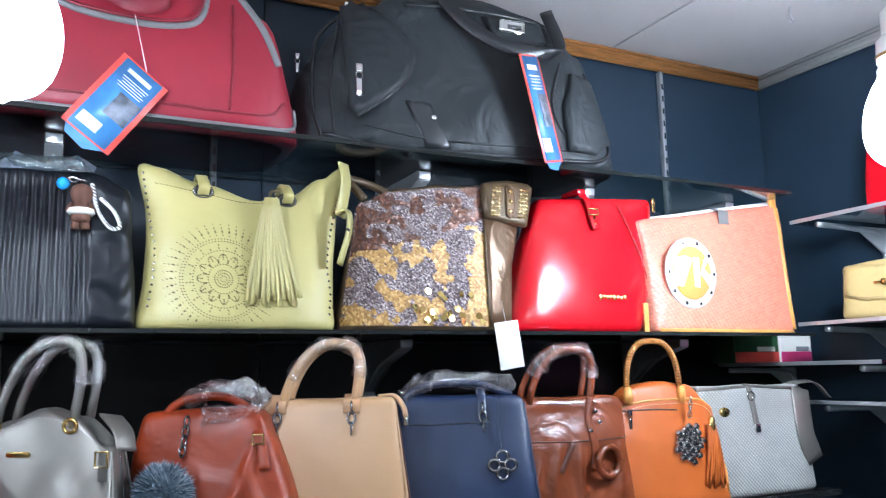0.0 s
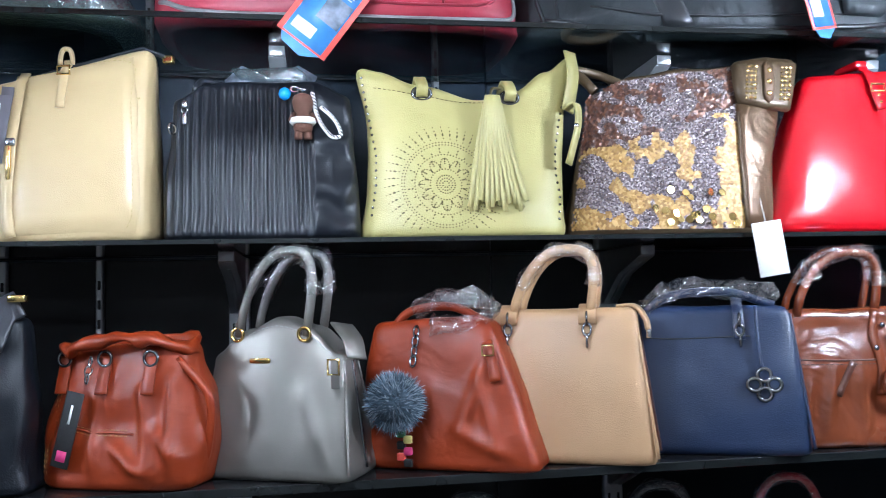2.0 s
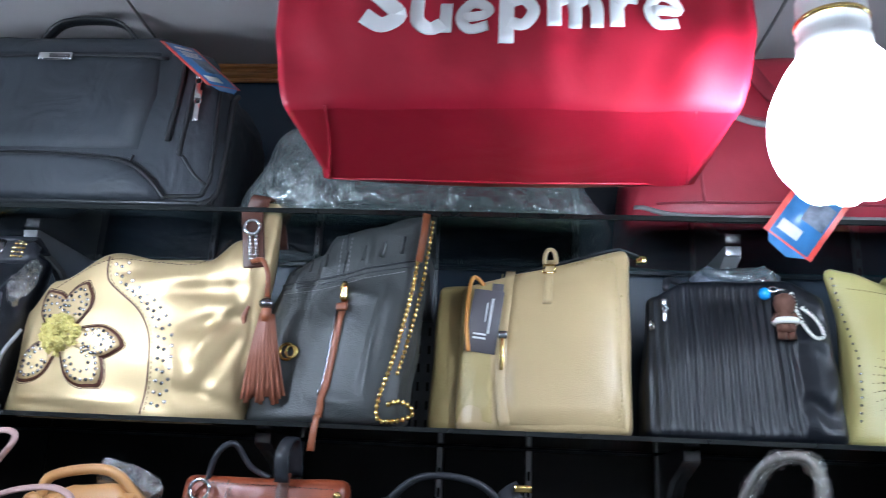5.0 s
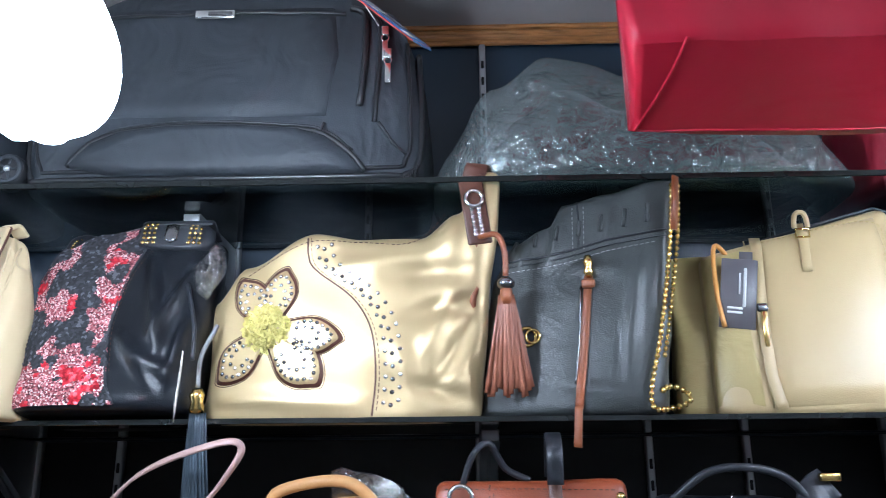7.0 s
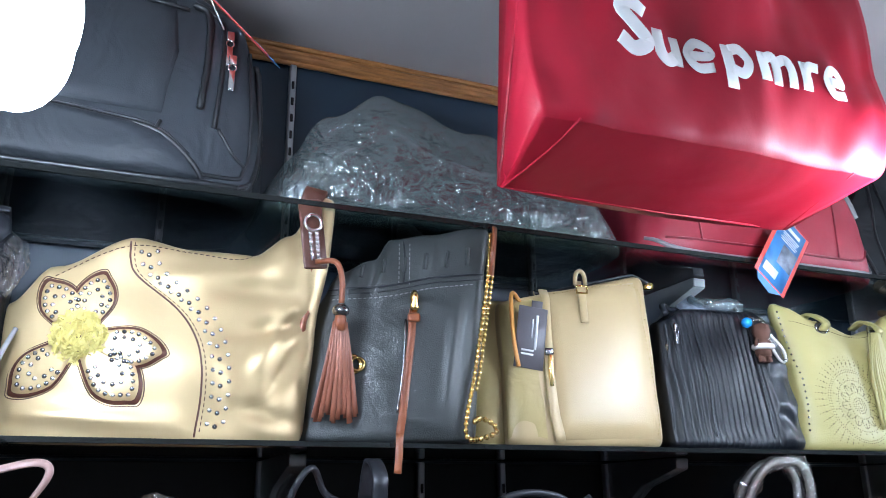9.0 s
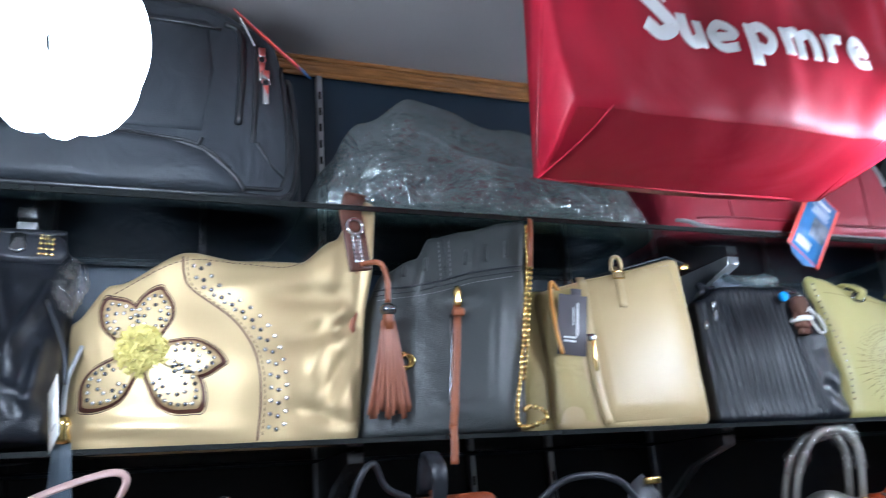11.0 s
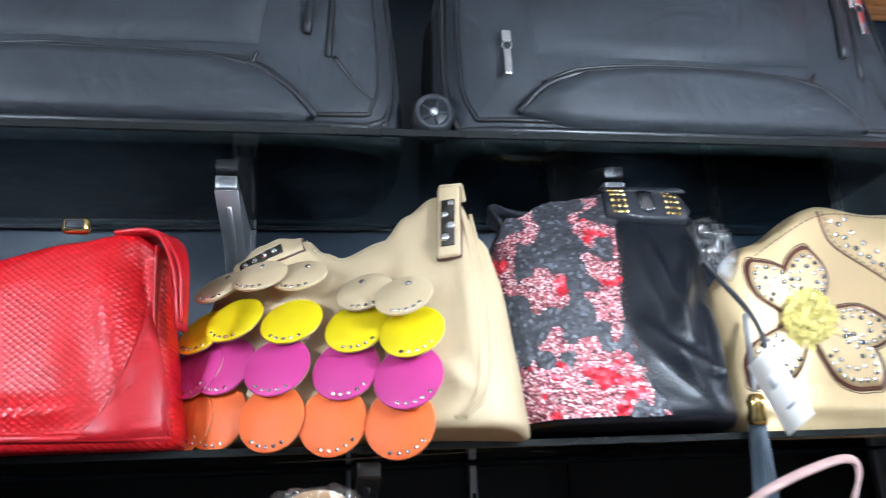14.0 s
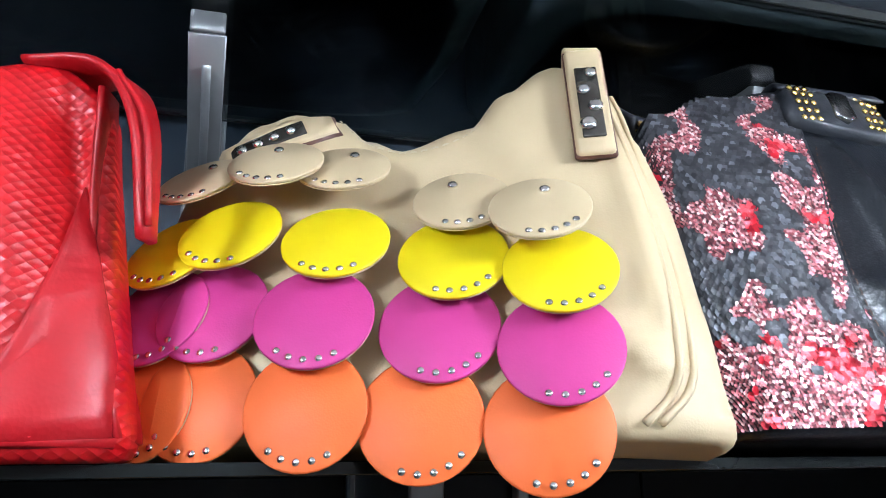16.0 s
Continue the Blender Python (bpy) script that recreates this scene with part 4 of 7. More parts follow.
part("hem_seam", tube([(-0.217, 0.148, 0.004), (0, 0.152, 0.003), (0.217, 0.148, 0.004)], 0.0014, 6), M_REDSATIN, e)
for y in (0.02, 0.055):
    part("handle", ribbon(curve([(-0.1, y, 0.38), (-0.08, y, 0.43), (0, 0.04, CEIL - 1.845), (0.08, y, 0.43), (0.1, y, 0.38)], 6), 0.02, 0.002, side=(0, 1, 0)), M_REDSATIN, e)


def cy(x, z):
    return cloth_at(x / cloth_at(0, z)[0], z)[1] - 0.0012


# the white mark on the bag, as plain rings, arches and bars
def mark(pts, r=0.0055, closed=False):
    q = [Vector((p.x, cy(p.x, p.z), p.z)) for p in curve([(x, 0, z) for x, z in pts], 5, closed)]
    part("printed_mark", ribbon(q + (q[:1] if closed else []), r * 2.5, 0.0012, side=lambda t: MARK_SIDE(q, t)), M_INKWHITE, e, "white printed shape")


def MARK_SIDE(q, t):
    i = min(len(q) - 2, int(t * (len(q) - 1)))
    d = q[i + 1] - q[max(0, i - 1)]
    return (-d.z, 0.0, d.x) if d.length > 1e-6 else (1, 0, 0)


M_INKWHITE = mat("white_screen_print", (0.82, 0.81, 0.8), 0.5, bump=0.03, var=0.05)
B = 0.112
mark([(-0.118, B + 0.056), (-0.138, B + 0.064), (-0.154, B + 0.052), (-0.136, B + 0.034), (-0.12, B + 0.016), (-0.138, B + 0.004), (-0.158, B + 0.014)], 0.0075)
mark([(-0.101, B + 0.042), (-0.1, B + 0.014), (-0.086, B + 0.005), (-0.073, B + 0.014)], 0.0065)
mark([(-0.071, B + 0.043), (-0.071, B + 0.003)], 0.0065)
for c in (-0.036, 0.165):
    mark([(c - 0.014, B + 0.022), (c + 0.013, B + 0.025), (c + 0.008, B + 0.038), (c - 0.006, B + 0.041), (c - 0.017, B + 0.024), (c - 0.008, B + 0.006), (c + 0.013, B + 0.008)], 0.005)
mark([(-0.003, B + 0.042), (-0.003, B - 0.017)], 0.0065)
mark([(0.0, B + 0.036), (0.016, B + 0.04), (0.026, B + 0.024), (0.016, B + 0.006), (0.0, B + 0.009)], 0.0055)
mark([(0.048, B + 0.043), (0.048, B + 0.003)], 0.006)
mark([(0.05, B + 0.034), (0.064, B + 0.04), (0.07, B + 0.028), (0.07, B + 0.003)], 0.0055)
mark([(0.072, B + 0.034), (0.086, B + 0.04), (0.093, B + 0.028), (0.093, B + 0.003)], 0.0055)
mark([(0.114, B + 0.043), (0.114, B + 0.003)], 0.006)
mark([(0.116, B + 0.03), (0.124, B + 0.039), (0.137, B + 0.038)], 0.0055)


# ---- handbags on the middle shelf ----
def bag(label, x, depth, rz=0.0, z=Z2, front=FRONT + 0.012, name="handbag", rx=0.0, group=""):
    return thing(name, label, "handbag", pose(x, front + depth / 2, z, rx, 0, rz), group)


L_CORAL = leather("embossed_coral_leather", lin(224, 138, 114), 0.38, 1.0, 46, 0.12, big=60, stretch=(1, 0.15, 1.6), regular=0.22, joint=0.22, turn=24)
L_TANTRIM = leather("tan_trim_leather", lin(214, 150, 78), 0.4)
L_RED = leather("glossy_red_leather", lin(188, 12, 26), 0.18, 0.03, 200, 0.06, coat=0.4, fold=0.02)
L_REDDK = leather("red_side_leather", lin(172, 12, 24), 0.42, 0.06, 200, 0.08)
L_BRONZE = leather("bronze_leather", lin(102, 78, 56), 0.36, 0.1, 240, 0.12, metal=0.4, fold=0.3, fscale=14)
L_BRONZEDK = leather("dark_bronze_leather", lin(92, 74, 54), 0.4, 0.1, 240, 0.12, metal=0.3, fold=0.1)
L_OLIVE = leather("olive_yellow_leather", lin(174, 163, 104), 0.44, 0.16, 260, 0.06, fold=0.1, fscale=10)
L_OLIVEDK = mat("olive_hole_lining", lin(80, 70, 34), 0.7)
L_BLACK = leather("black_leather", (0.02, 0.022, 0.027), 0.42, 0.1, 260, 0.25, fold=0.1, fscale=14, spec=0.45)
L_BLACKSOFT = leather("soft_black_leather", (0.006, 0.0074, 0.0105), 0.36, 0.15, 240, 0.3, fold=0.05, fscale=16, spec=0.32)
L_CREAM = leather("butter_cream_leather", lin(186, 162, 120), 0.36, 0.12, 320, 0.05, fold=0.05, fscale=7)
L_CREAMDK = leather("khaki_leather", lin(176, 156, 104), 0.45, 0.14, 320, 0.08)
L_SLATE = leather("slate_grey_leather", lin(56, 59, 59), 0.42, 0.25, 260, 0.12)
L_BROWN = leather("chestnut_leather", lin(136, 74, 44), 0.42, 0.2, 240, 0.15)
L_BROWNDK = leather("dark_brown_leather", lin(84, 48, 36), 0.4, 0.2, 240, 0.15)
L_GOLD = leather("pale_gold_leather", lin(194, 170, 128), 0.44, 0.06, 300, 0.05, metal=0.55, fold=0.06, fscale=7)
L_SAND = leather("sand_leather", lin(196, 174, 138), 0.5, 0.05, 380, 0.05, fold=0.08, fscale=9)
L_REDSNAKE = mat("red_scaled_leather", lin(194, 14, 24), 0.38, bump=0.6, scale=185, var=0.06, tex="voronoi", stretch=(1, 0.2, 1.3), fold=0.2, fscale=9, regular=0.08, turn=45, joint=0.12)
M_BRUSHED = mat("brushed_pale_metal", (0.72, 0.72, 0.7), 0.42, metal=0.25, bump=0.05, var=0.08)
M_STUDBACK = mat("smoky_tab_window", (0.09, 0.08, 0.07), 0.2, metal=0.6, bump=0.05, var=0.3, big=60)
M_CHARMBROWN = mat("brown_plush", lin(92, 58, 44), 0.8, bump=0.6, scale=400, var=0.2)
M_BLUEBEAD = mat("blue_bead", lin(30, 140, 210), 0.2, bump=0.02, var=0.1)
M_LIME = mat("lime_yellow_silk", lin(206, 190, 112), 0.6, bump=0.5, scale=300, var=0.2)

M_THREAD = mat("pale_thread", lin(206, 190, 160), 0.7)
M_THREADDK = mat("dark_thread", lin(70, 46, 34), 0.7)

# coral tote
e = bag("coral embossed leather tote with a round silver badge", 0.952, 0.11, 4)
gb, fy = body(0.45, 0.465, 0.11, 0.04, lambda u: 0.274 + 0.038 * u, n=6, wr=0.003, seed=21, bulge=-0.02)
part("body", gb, L_CORAL, e)
part("top_zip", tube([(u * 0.222, fy(u * 0.222, 0.26) + 0.018, 0.276 + 0.038 * u) for u in (-1, -0.5, 0, 0.5, 1)], 0.0055, 8), M_WHITEP, e, "white zip along the top")
seam(e, fy, [(0.214, 0.01), (0.205, 0.1), (0.214, 0.22), (0.216, 0.3)], 0.006, L_TANTRIM, name="side_piping")
seam(e, fy, [(-0.21, 0.004), (0, 0.004), (0.21, 0.004)], 0.005, L_TANTRIM, name="base_piping")
part("tab", ribbon([(0.02, fy(0.02, 0.24) - 0.003, 0.245), (0.02, fy(0.02, 0.26) - 0.006, 0.275), (0.02, fy(0.02, 0.26) + 0.03, 0.287)], 0.032, 0.003), M_GREYZIP, e, "grey tab")
part("pull_tab", box(0.215, -0.01, 0.312, 0.02, 0.012, 0.03, 0.003), L_TANTRIM, e)
bx, bz = -0.118, 0.125
bd = part("badge", disc_geo(0.076, 0.006).moved(Matrix.Translation((bx, fy(bx, bz) - 0.004, bz))), M_BRUSHED, e, "round brushed silver badge")
part("badge_face", disc_geo(0.057, 0.002).moved(Matrix.Translation((bx, fy(bx, bz) - 0.0095, bz))), L_TANTRIM, bd, "orange leather face")
for pts in ([(-0.06, -0.03), (-0.03, -0.03), (0.0, 0.03), (-0.02, 0.036), (-0.05, 0.03)], [(0.004, -0.03), (0.02, -0.03), (0.02, 0.034), (0.004, 0.034)], [(0.022, 0.0), (0.05, -0.03), (0.06, -0.01), (0.034, 0.01), (0.05, 0.032), (0.04, 0.036)]):
    part("badge_shape", plate([(bx + x, bz + z) for x, z in pts], 0.002, fy(bx, bz) - 0.0112), M_BRUSHED, bd, smooth=False)
studs(e, lambda x, z: fy(bx, bz) - 0.0095, [(bx + 0.067 * math.cos(k * 0.6283), bz + 0.067 * math.sin(k * 0.6283)) for k in range(10)], 0.0045, D_GUN, "rivet")

# glossy red bag
e = bag("glossy red leather handbag with a front strap", 0.557, 0.13, 0)
gb, fy = body(0.325, 0.29, 0.13, 0.05, lambda u: 0.282 + 0.01 * u, n=5, wr=0.003, ws=5, seed=22, lean=0.082, bulge=0.05)
part("body", gb, L_RED, e)
pts = [(-0.15, 0.012), (0.148, 0.012), (0.165, 0.06), (0.178, 0.1), (0.155, 0.18), (0.12, 0.272), (0.0, 0.27), (-0.05, 0.264), (-0.095, 0.2), (-0.135, 0.12)]
seam(e, fy, pts[1:6], 0.0016, L_REDDK, off=0.004)
part("side_gusset", ribbon(on(fy, [(0.17, 0.03), (0.195, 0.15), (0.218, 0.27)], -0.004), 0.03, 0.004, side=(0.6, 0.8, 0)), L_REDDK, e)
strap_on(e, fy, [(0.042, 0.286), (0.048, 0.25), (0.056, 0.207)], 0.019, L_RED, off=0.006)
buckle(e, 0.05, 0.245, lambda x, z: fy(x, z) - 0.008, 0.024, 0.012, M_GOLD)
studs(e, fy, [(0.054, 0.22), (0.052, 0.232)], 0.003, D_GOLD, "rivet", off=0.0095)
part("strap_stem", box(0.042, 0.01, 0.292, 0.022, 0.06, 0.012, 0.003), L_RED, e)
sc = Geo()
for k in range(8):
    sc.join(box(0.043 + k * 0.0085, fy(0.08, 0.07) - 0.007, 0.068 + 0.002 * (k % 2), 0.006, 0.002, 0.012 if k in (0, 4) else 0.008, 0.0008, 1))
part("brand_bar", sc, M_GOLD, e, "small gold lettering plate")
zip_pull(e, 0.226, -0.02, 0.285, 0.012, M_GOLD)
part("plastic_strip", box(0.162, fy(0.155, 0.04) - 0.004, 0.03, 0.012, 0.004, 0.06, 0.001), L_TANTRIM, e)

# brown and gold sequinned bag
G_GREY = glitter("silver_lavender_glitter", [lin(124, 108, 110), lin(94, 80, 84), lin(160, 146, 144), lin(66, 54, 56), lin(106, 88, 82)], 0.42, 0.3)
G_UMBER = glitter("umber_sequins", [lin(84, 44, 22), lin(70, 36, 18), lin(96, 54, 28), lin(62, 32, 18)], 0.36, 0.3)
G_AMBER = glitter("amber_gold_sequins", [lin(172, 130, 66), lin(154, 114, 54), lin(186, 148, 84), lin(138, 100, 48)], 0.42, 0.15)
e = bag("sequinned brown and gold handbag with bronze leather side", 0.235, 0.12, 0)
top = poly([(-1, 0.235), (-0.6, 0.262), (0, 0.276), (1, 0.298)])
gb, fy = body(0.345, 0.33, 0.12, 0.04, top, n=4, wr=0.004, seed=23, lean=0.045)
part("body", gb, L_BRONZEDK, e)
cloth_in = lambda x, z: -0.17 + 0.19 * z < x < 0.11 + 0.03 * z and 0.008 < z < top((x - 0.045 * z / 0.27) / 0.168) - 0.006
dark = lambda x, z: (blot(x, z * 1.5, 27, 1.7) + max(0.0, -0.06 - x) * 6 > 0.06) if z > 0.17 + 0.3 * x + 0.02 * blot(x, z, 18, 6) else False
gilt = lambda x, z: blot(x, z, 27, 5.2) + max(0.0, 0.07 - z) * 2 > 0.1 if z < 0.17 + 0.3 * x + 0.02 * blot(x, z, 18, 6) else False
sequin_field(e, fy, cloth_in, lambda x, z: not dark(x, z) and not gilt(x, z), -0.172, 0.13, 0.008, 0.29, 0.0026, 0.0016, 0.4, G_GREY, 1, "silver grey glitter")
sequin_field(e, fy, cloth_in, dark, -0.172, 0.13, 0.008, 0.29, 0.0042, 0.0033, 0.2, G_UMBER, 6, "umber brown sequins")
sequin_field(e, fy, cloth_in, gilt, -0.172, 0.13, 0.008, 0.29, 0.0042, 0.0033, 0.12, G_AMBER, 7, "amber gold sequins")
G_SEQ = disc_geo(0.0062, 0.0006, n=12).mesh("large_sequin", M_GOLD, False)
rnd = random.Random(5)
for k in range(20):
    x, z = rnd.gauss(0.02, 0.05), abs(rnd.gauss(0, 0.022)) + 0.016
    if -0.14 < x < 0.105:
        piece("large_sequin", G_SEQ, e, Matrix.Translation((x, fy(x, z) - 0.004, z)) @ Euler((rnd.uniform(-0.4, 0.1), 0, rnd.uniform(-0.4, 0.4))).to_matrix().to_4x4())
part("side_panel", draped([(0.11, 0.01), (0.14, 0.008), (0.168, 0.012), (0.17, 0.06), (0.168, 0.11), (0.185, 0.16), (0.2, 0.21), (0.16, 0.23), (0.118, 0.215), (0.112, 0.1)], fy, 0.007), L_BRONZE, e, "satin bronze leather panel")
seam(e, fy, [(0.112, 0.02), (0.112, 0.1), (0.117, 0.2)], 0.0025, L_BRONZEDK, off=0.005)
LOOSE = lambda x, z: (fy(x, z) if x < 0.18 else fy(0.18, z) + 0.1 * (x - 0.18)) - 0.004
fl = part("flap", draped([(0.12, 0.214), (0.165, 0.207), (0.212, 0.203), (0.222, 0.24), (0.234, 0.285), (0.226, 0.294), (0.18, 0.298), (0.13, 0.29), (0.118, 0.28), (0.116, 0.245)], LOOSE, 0.012), L_BRONZEDK, e)
for k in range(8):
    for x in (0.13, 0.1375, 0.145, 0.193, 0.2005, 0.208):
        z = 0.222 + k * 0.0078
        piece("stud", D_GOLD, fl, Matrix.Translation((x + 0.012 * k / 8, LOOSE(x, z) - 0.0125, z)) @ Matrix.Diagonal((0.0026, 0.0026, 0.0026, 1)))
part("flap_badge", draped([(0.162, 0.22), (0.17, 0.214), (0.178, 0.22), (0.184, 0.25), (0.184, 0.278), (0.176, 0.286), (0.168, 0.28), (0.164, 0.25)], LOOSE, 0.004, 0.012), L_BRONZE, fl)
studs(e, LOOSE, [(0.17, 0.23), (0.173, 0.25), (0.176, 0.27)], 0.0048, D_GOLD, "rivet", off=0.016)
card(e, "paper_tag", 0.05, 0.085, Matrix.Translation((0.128, -0.088, 0.016)) @ pose(0, 0, 0, 0, -8, 0), M_PAPER, (), "blank white paper tag hanging over the shelf edge")
part("tag_string", tube([(0.132, -0.068, 0.055), (0.129, -0.086, 0.014)], 0.0007, 5), M_INKW, e)
handle(e, curve([(-0.11, 0.0, 0.24), (-0.13, 0.02, 0.272), (-0.14, 0.05, 0.29), (-0.08, 0.07, 0.288), (-0.02, 0.06, 0.262)], 5), 0.009, L_BRONZEDK)
studs(e, lambda x, z: 0.028, [(-0.145 + 0.009 * (k % 3), 0.262 + 0.008 * (k // 3)) for k in range(9)], 0.003, D_GOLD)

# olive tote with tassel and punched wheel
e = bag("olive yellow leather tote with tassel and punched wheel", -0.098, 0.12, 0)
top = poly([(-1, 0.268), (-0.85, 0.264), (-0.45, 0.244), (0.1, 0.222), (0.42, 0.236), (0.75, 0.272), (1, 0.296)])
gb, fy = body(0.33, 0.362, 0.13, 0.035, top, n=3.4, nf=52, wr=0.004, seed=24, bulge=-0.105, lean=0.012)
part("body", gb, L_OLIVE, e)
stitches(e, fy, [(-0.14, 0.235), (-0.06, 0.222), (0.0, 0.213), (0.06, 0.22), (0.12, 0.255)], L_OLIVEDK)
wx, wz = -0.036, 0.08
holes = Geo()


def punch(r, q, s, l):
    """One hole of the wheel: at radius r and angle q, s wide and l long."""
    x, z = wx + r * math.cos(q), wz + r * math.sin(q)
    if z > 0.01:
        p, d = Vector((x, fy(x, z) - 0.0008, z)), Vector((math.cos(q), 0, math.sin(q)))
        n = Vector((-d.z, 0, d.x)) * s
        d = d * l
        holes.add([p - n - d * 0.5, p - n + d * 0.5, p + d, p + n + d * 0.5, p + n - d * 0.5, p - d], [(0, 1, 2, 3, 4, 5)])


for r, n, s, l in ((0.005, 8, 0.0009, 0.0012), (0.0095, 16, 0.0009, 0.0012), (0.014, 24, 0.0009, 0.0013), (0.024, 34, 0.0009, 0.0012), (0.0285, 12, 0.0012, 0.003), (0.047, 62, 0.0009, 0.0012), (0.051, 24, 0.0011, 0.0016), (0.0625, 80, 0.0009, 0.0012), (0.0665, 84, 0.0009, 0.0011)):
    for k in range(n):
        punch(r, 2 * math.pi * (k + 0.5) / n, s, l)
for k in range(12):
    q = 2 * math.pi * k / 12
    for i in range(9):
        f = i / 8 * 2 - 1
        punch(0.041 - 0.009 * f * f, q + f * 0.22, 0.0009, 0.0012)
    for i in range(3):
        punch(0.033 + 0.003 * i, q, 0.001, 0.0013)
    punch(0.0565, q + 0.13, 0.001, 0.0016)
for k in range(44):
    q = 2 * math.pi * k / 44
    for i, (s, l) in enumerate(((0.0008, 0.0012), (0.0012, 0.0028), (0.0009, 0.0016), (0.0007, 0.0012))):
        punch(0.0725 + 0.0062 * i, q + 0.012 * i, s, l)
part("punched_wheel", holes, L_OLIVEDK, e, "ring pattern of punched holes", smooth=False, kind="stuff")
for x, z in ((-0.066, 0.226), (0.074, 0.222)):
    part("grommet", ring(0.0145, 0.0028).moved(Matrix.Translation((x, fy(x, z) - 0.001, z)) @ Matrix.Diagonal((1, 1, 0.72, 1))), M_GUN, e)
    part("grommet_hole", disc_geo(0.0135, 0.001, 0.7).moved(Matrix.Translation((x, fy(x, z) - 0.001, z))), M_SLOT, e)
    part("handle_end", ribbon(curve([(x, fy(x, z) - 0.002, z - 0.004), (x, fy(x, z) - 0.012, z + 0.008), (x, 0.0, z + 0.03), (x, 0.03, z + 0.02)], 4), 0.018, 0.006), L_OLIVE, e)
tx, tz = 0.036, 0.218
tassel(e, tx + 0.004, fy(tx, 0.15) - 0.014, tz, 0.178, 0.018, 0.088, L_OLIVE, 11, None, "long olive leather tassel", fy)
part("tassel_loop", tube(curve([(tx + 0.004, fy(tx, 0.2) - 0.012, tz - 0.004), (tx + 0.008, fy(tx, 0.2) - 0.008, tz + 0.015), (tx + 0.024, fy(tx, 0.2) - 0.004, tz + 0.016)], 4), 0.0025, 6), L_OLIVEDK, e)
for pts in ([(0.178, 0.275), (0.17, 0.24), (0.154, 0.19), (0.143, 0.14), (0.14, 0.1), (0.146, 0.06), (0.142, 0.025)], [(-0.158, 0.252), (-0.15, 0.2), (-0.138, 0.13), (-0.14, 0.08), (-0.148, 0.03)]):
    studs(e, fy, [(p.x, p.z) for p in along([Vector((x, 0, z)) for x, z in pts], 0.0115)], 0.0022, D_GUN, off=0.0)
part("side_belt", ribbon(curve([(0.158, -0.04, 0.2), (0.172, -0.055, 0.205), (0.172, -0.06, 0.17), (0.155, -0.06, 0.11)], 5), 0.016, 0.004, side=(0.75, 0.65, 0)), L_OLIVE, e)
studs(e, lambda x, z: -0.064, [(0.168, 0.17)], 0.004, D_GUN, "rivet")
part("side_flap", ribbon(curve([(0.175, -0.02, 0.298), (0.178, -0.026, 0.26), (0.166, -0.03, 0.2)], 4), 0.03, 0.004, side=(0.8, 0.6, 0)), L_OLIVE, e)

# pleated black bag
e = bag("black pleated leather handbag with plush charm", -0.405, 0.11, 0)


def pleats(x, z):
    if x > 0.075:
        return 0.004 * math.sin(z * 95 + 3 * noise.noise(Vector((x * 30, z * 20, 1))))
    return -0.006 * abs(math.sin((x + 0.004 * noise.noise(Vector((x * 9, z * 5, 4)))) * 255)) ** 0.6 + 0.004 * noise.noise(Vector((x * 14, z * 11, 2)))


gb, fy = body(0.29, 0.26, 0.12, 0.05, poly([(-1, 0.215), (-0.6, 0.238), (0, 0.24), (0.6, 0.243), (1, 0.225)]), n=4, nf=190, nz=22, wr=0.003, seed=25, disp=pleats)
part("body", gb, L_BLACKSOFT, e)
for x in (-0.065, 0.0, 0.055):
    seam(e, lambda a, b: fy(a, b) - 0.002, [(x, 0.02), (x + 0.001, 0.12), (x - 0.002, 0.225)], 0.0013, L_BLACK, n=10)
handle(e, curve([(-0.1, 0.0, 0.23), (-0.09, 0.02, 0.25), (-0.05, 0.03, 0.245), (0.06, 0.03, 0.25), (0.1, 0.01, 0.235)], 5), 0.006, L_BLACK)
pc = Geo().join(box(0, 0, 0, 0.11, 0.05, 0.03, 0.012, 3))
part("stuffing", crumple(crumple(pc, 0.02, 20), 0.008, 60).moved(Matrix.Translation((0.01, 0.01, 0.25))), M_FILM2, e, "crumpled clear plastic at the opening")
part("paper_stuffing", crumple(ribbon([(-0.055, 0.012, 0.24), (-0.03, 0.0, 0.258), (0.01, 0.005, 0.25), (0.05, 0.0, 0.262), (0.075, 0.012, 0.245)], 0.03, 0.004, side=(0, 0.6, 0.8)), 0.01, 40), M_TAGGREY, e, "grey crumpled tissue")
kx, kz = 0.06, 0.185
fig = lathe([(0.004, 0.052), (0.013, 0.048), (0.016, 0.038), (0.013, 0.026), (0.009, 0.022), (0.013, 0.014), (0.014, 0.0), (0.012, -0.006)], 14).moved(Matrix.Translation((kx, fy(kx, kz) - 0.018, kz - 0.022)))
for s in (-1, 1):
    fig.join(tube([(kx + s * 0.006, fy(kx, kz) - 0.018, kz - 0.024), (kx + s * 0.007, fy(kx, kz) - 0.02, kz - 0.038)], 0.0065, 8))
    fig.join(tube([(kx + s * 0.012, fy(kx, kz) - 0.018, kz), (kx + s * 0.018, fy(kx, kz) - 0.022, kz - 0.012)], 0.004, 6))
part("plush_charm", fig, M_CHARMBROWN, e, "small brown plush charm")
part("charm_band", ring(0.0145, 0.0055, 16, 6).moved(Matrix.Translation((kx, fy(kx, kz) - 0.018, kz - 0.012)) @ Matrix.Rotation(math.pi / 2, 4, "X")), M_PAPER, e, "white band")
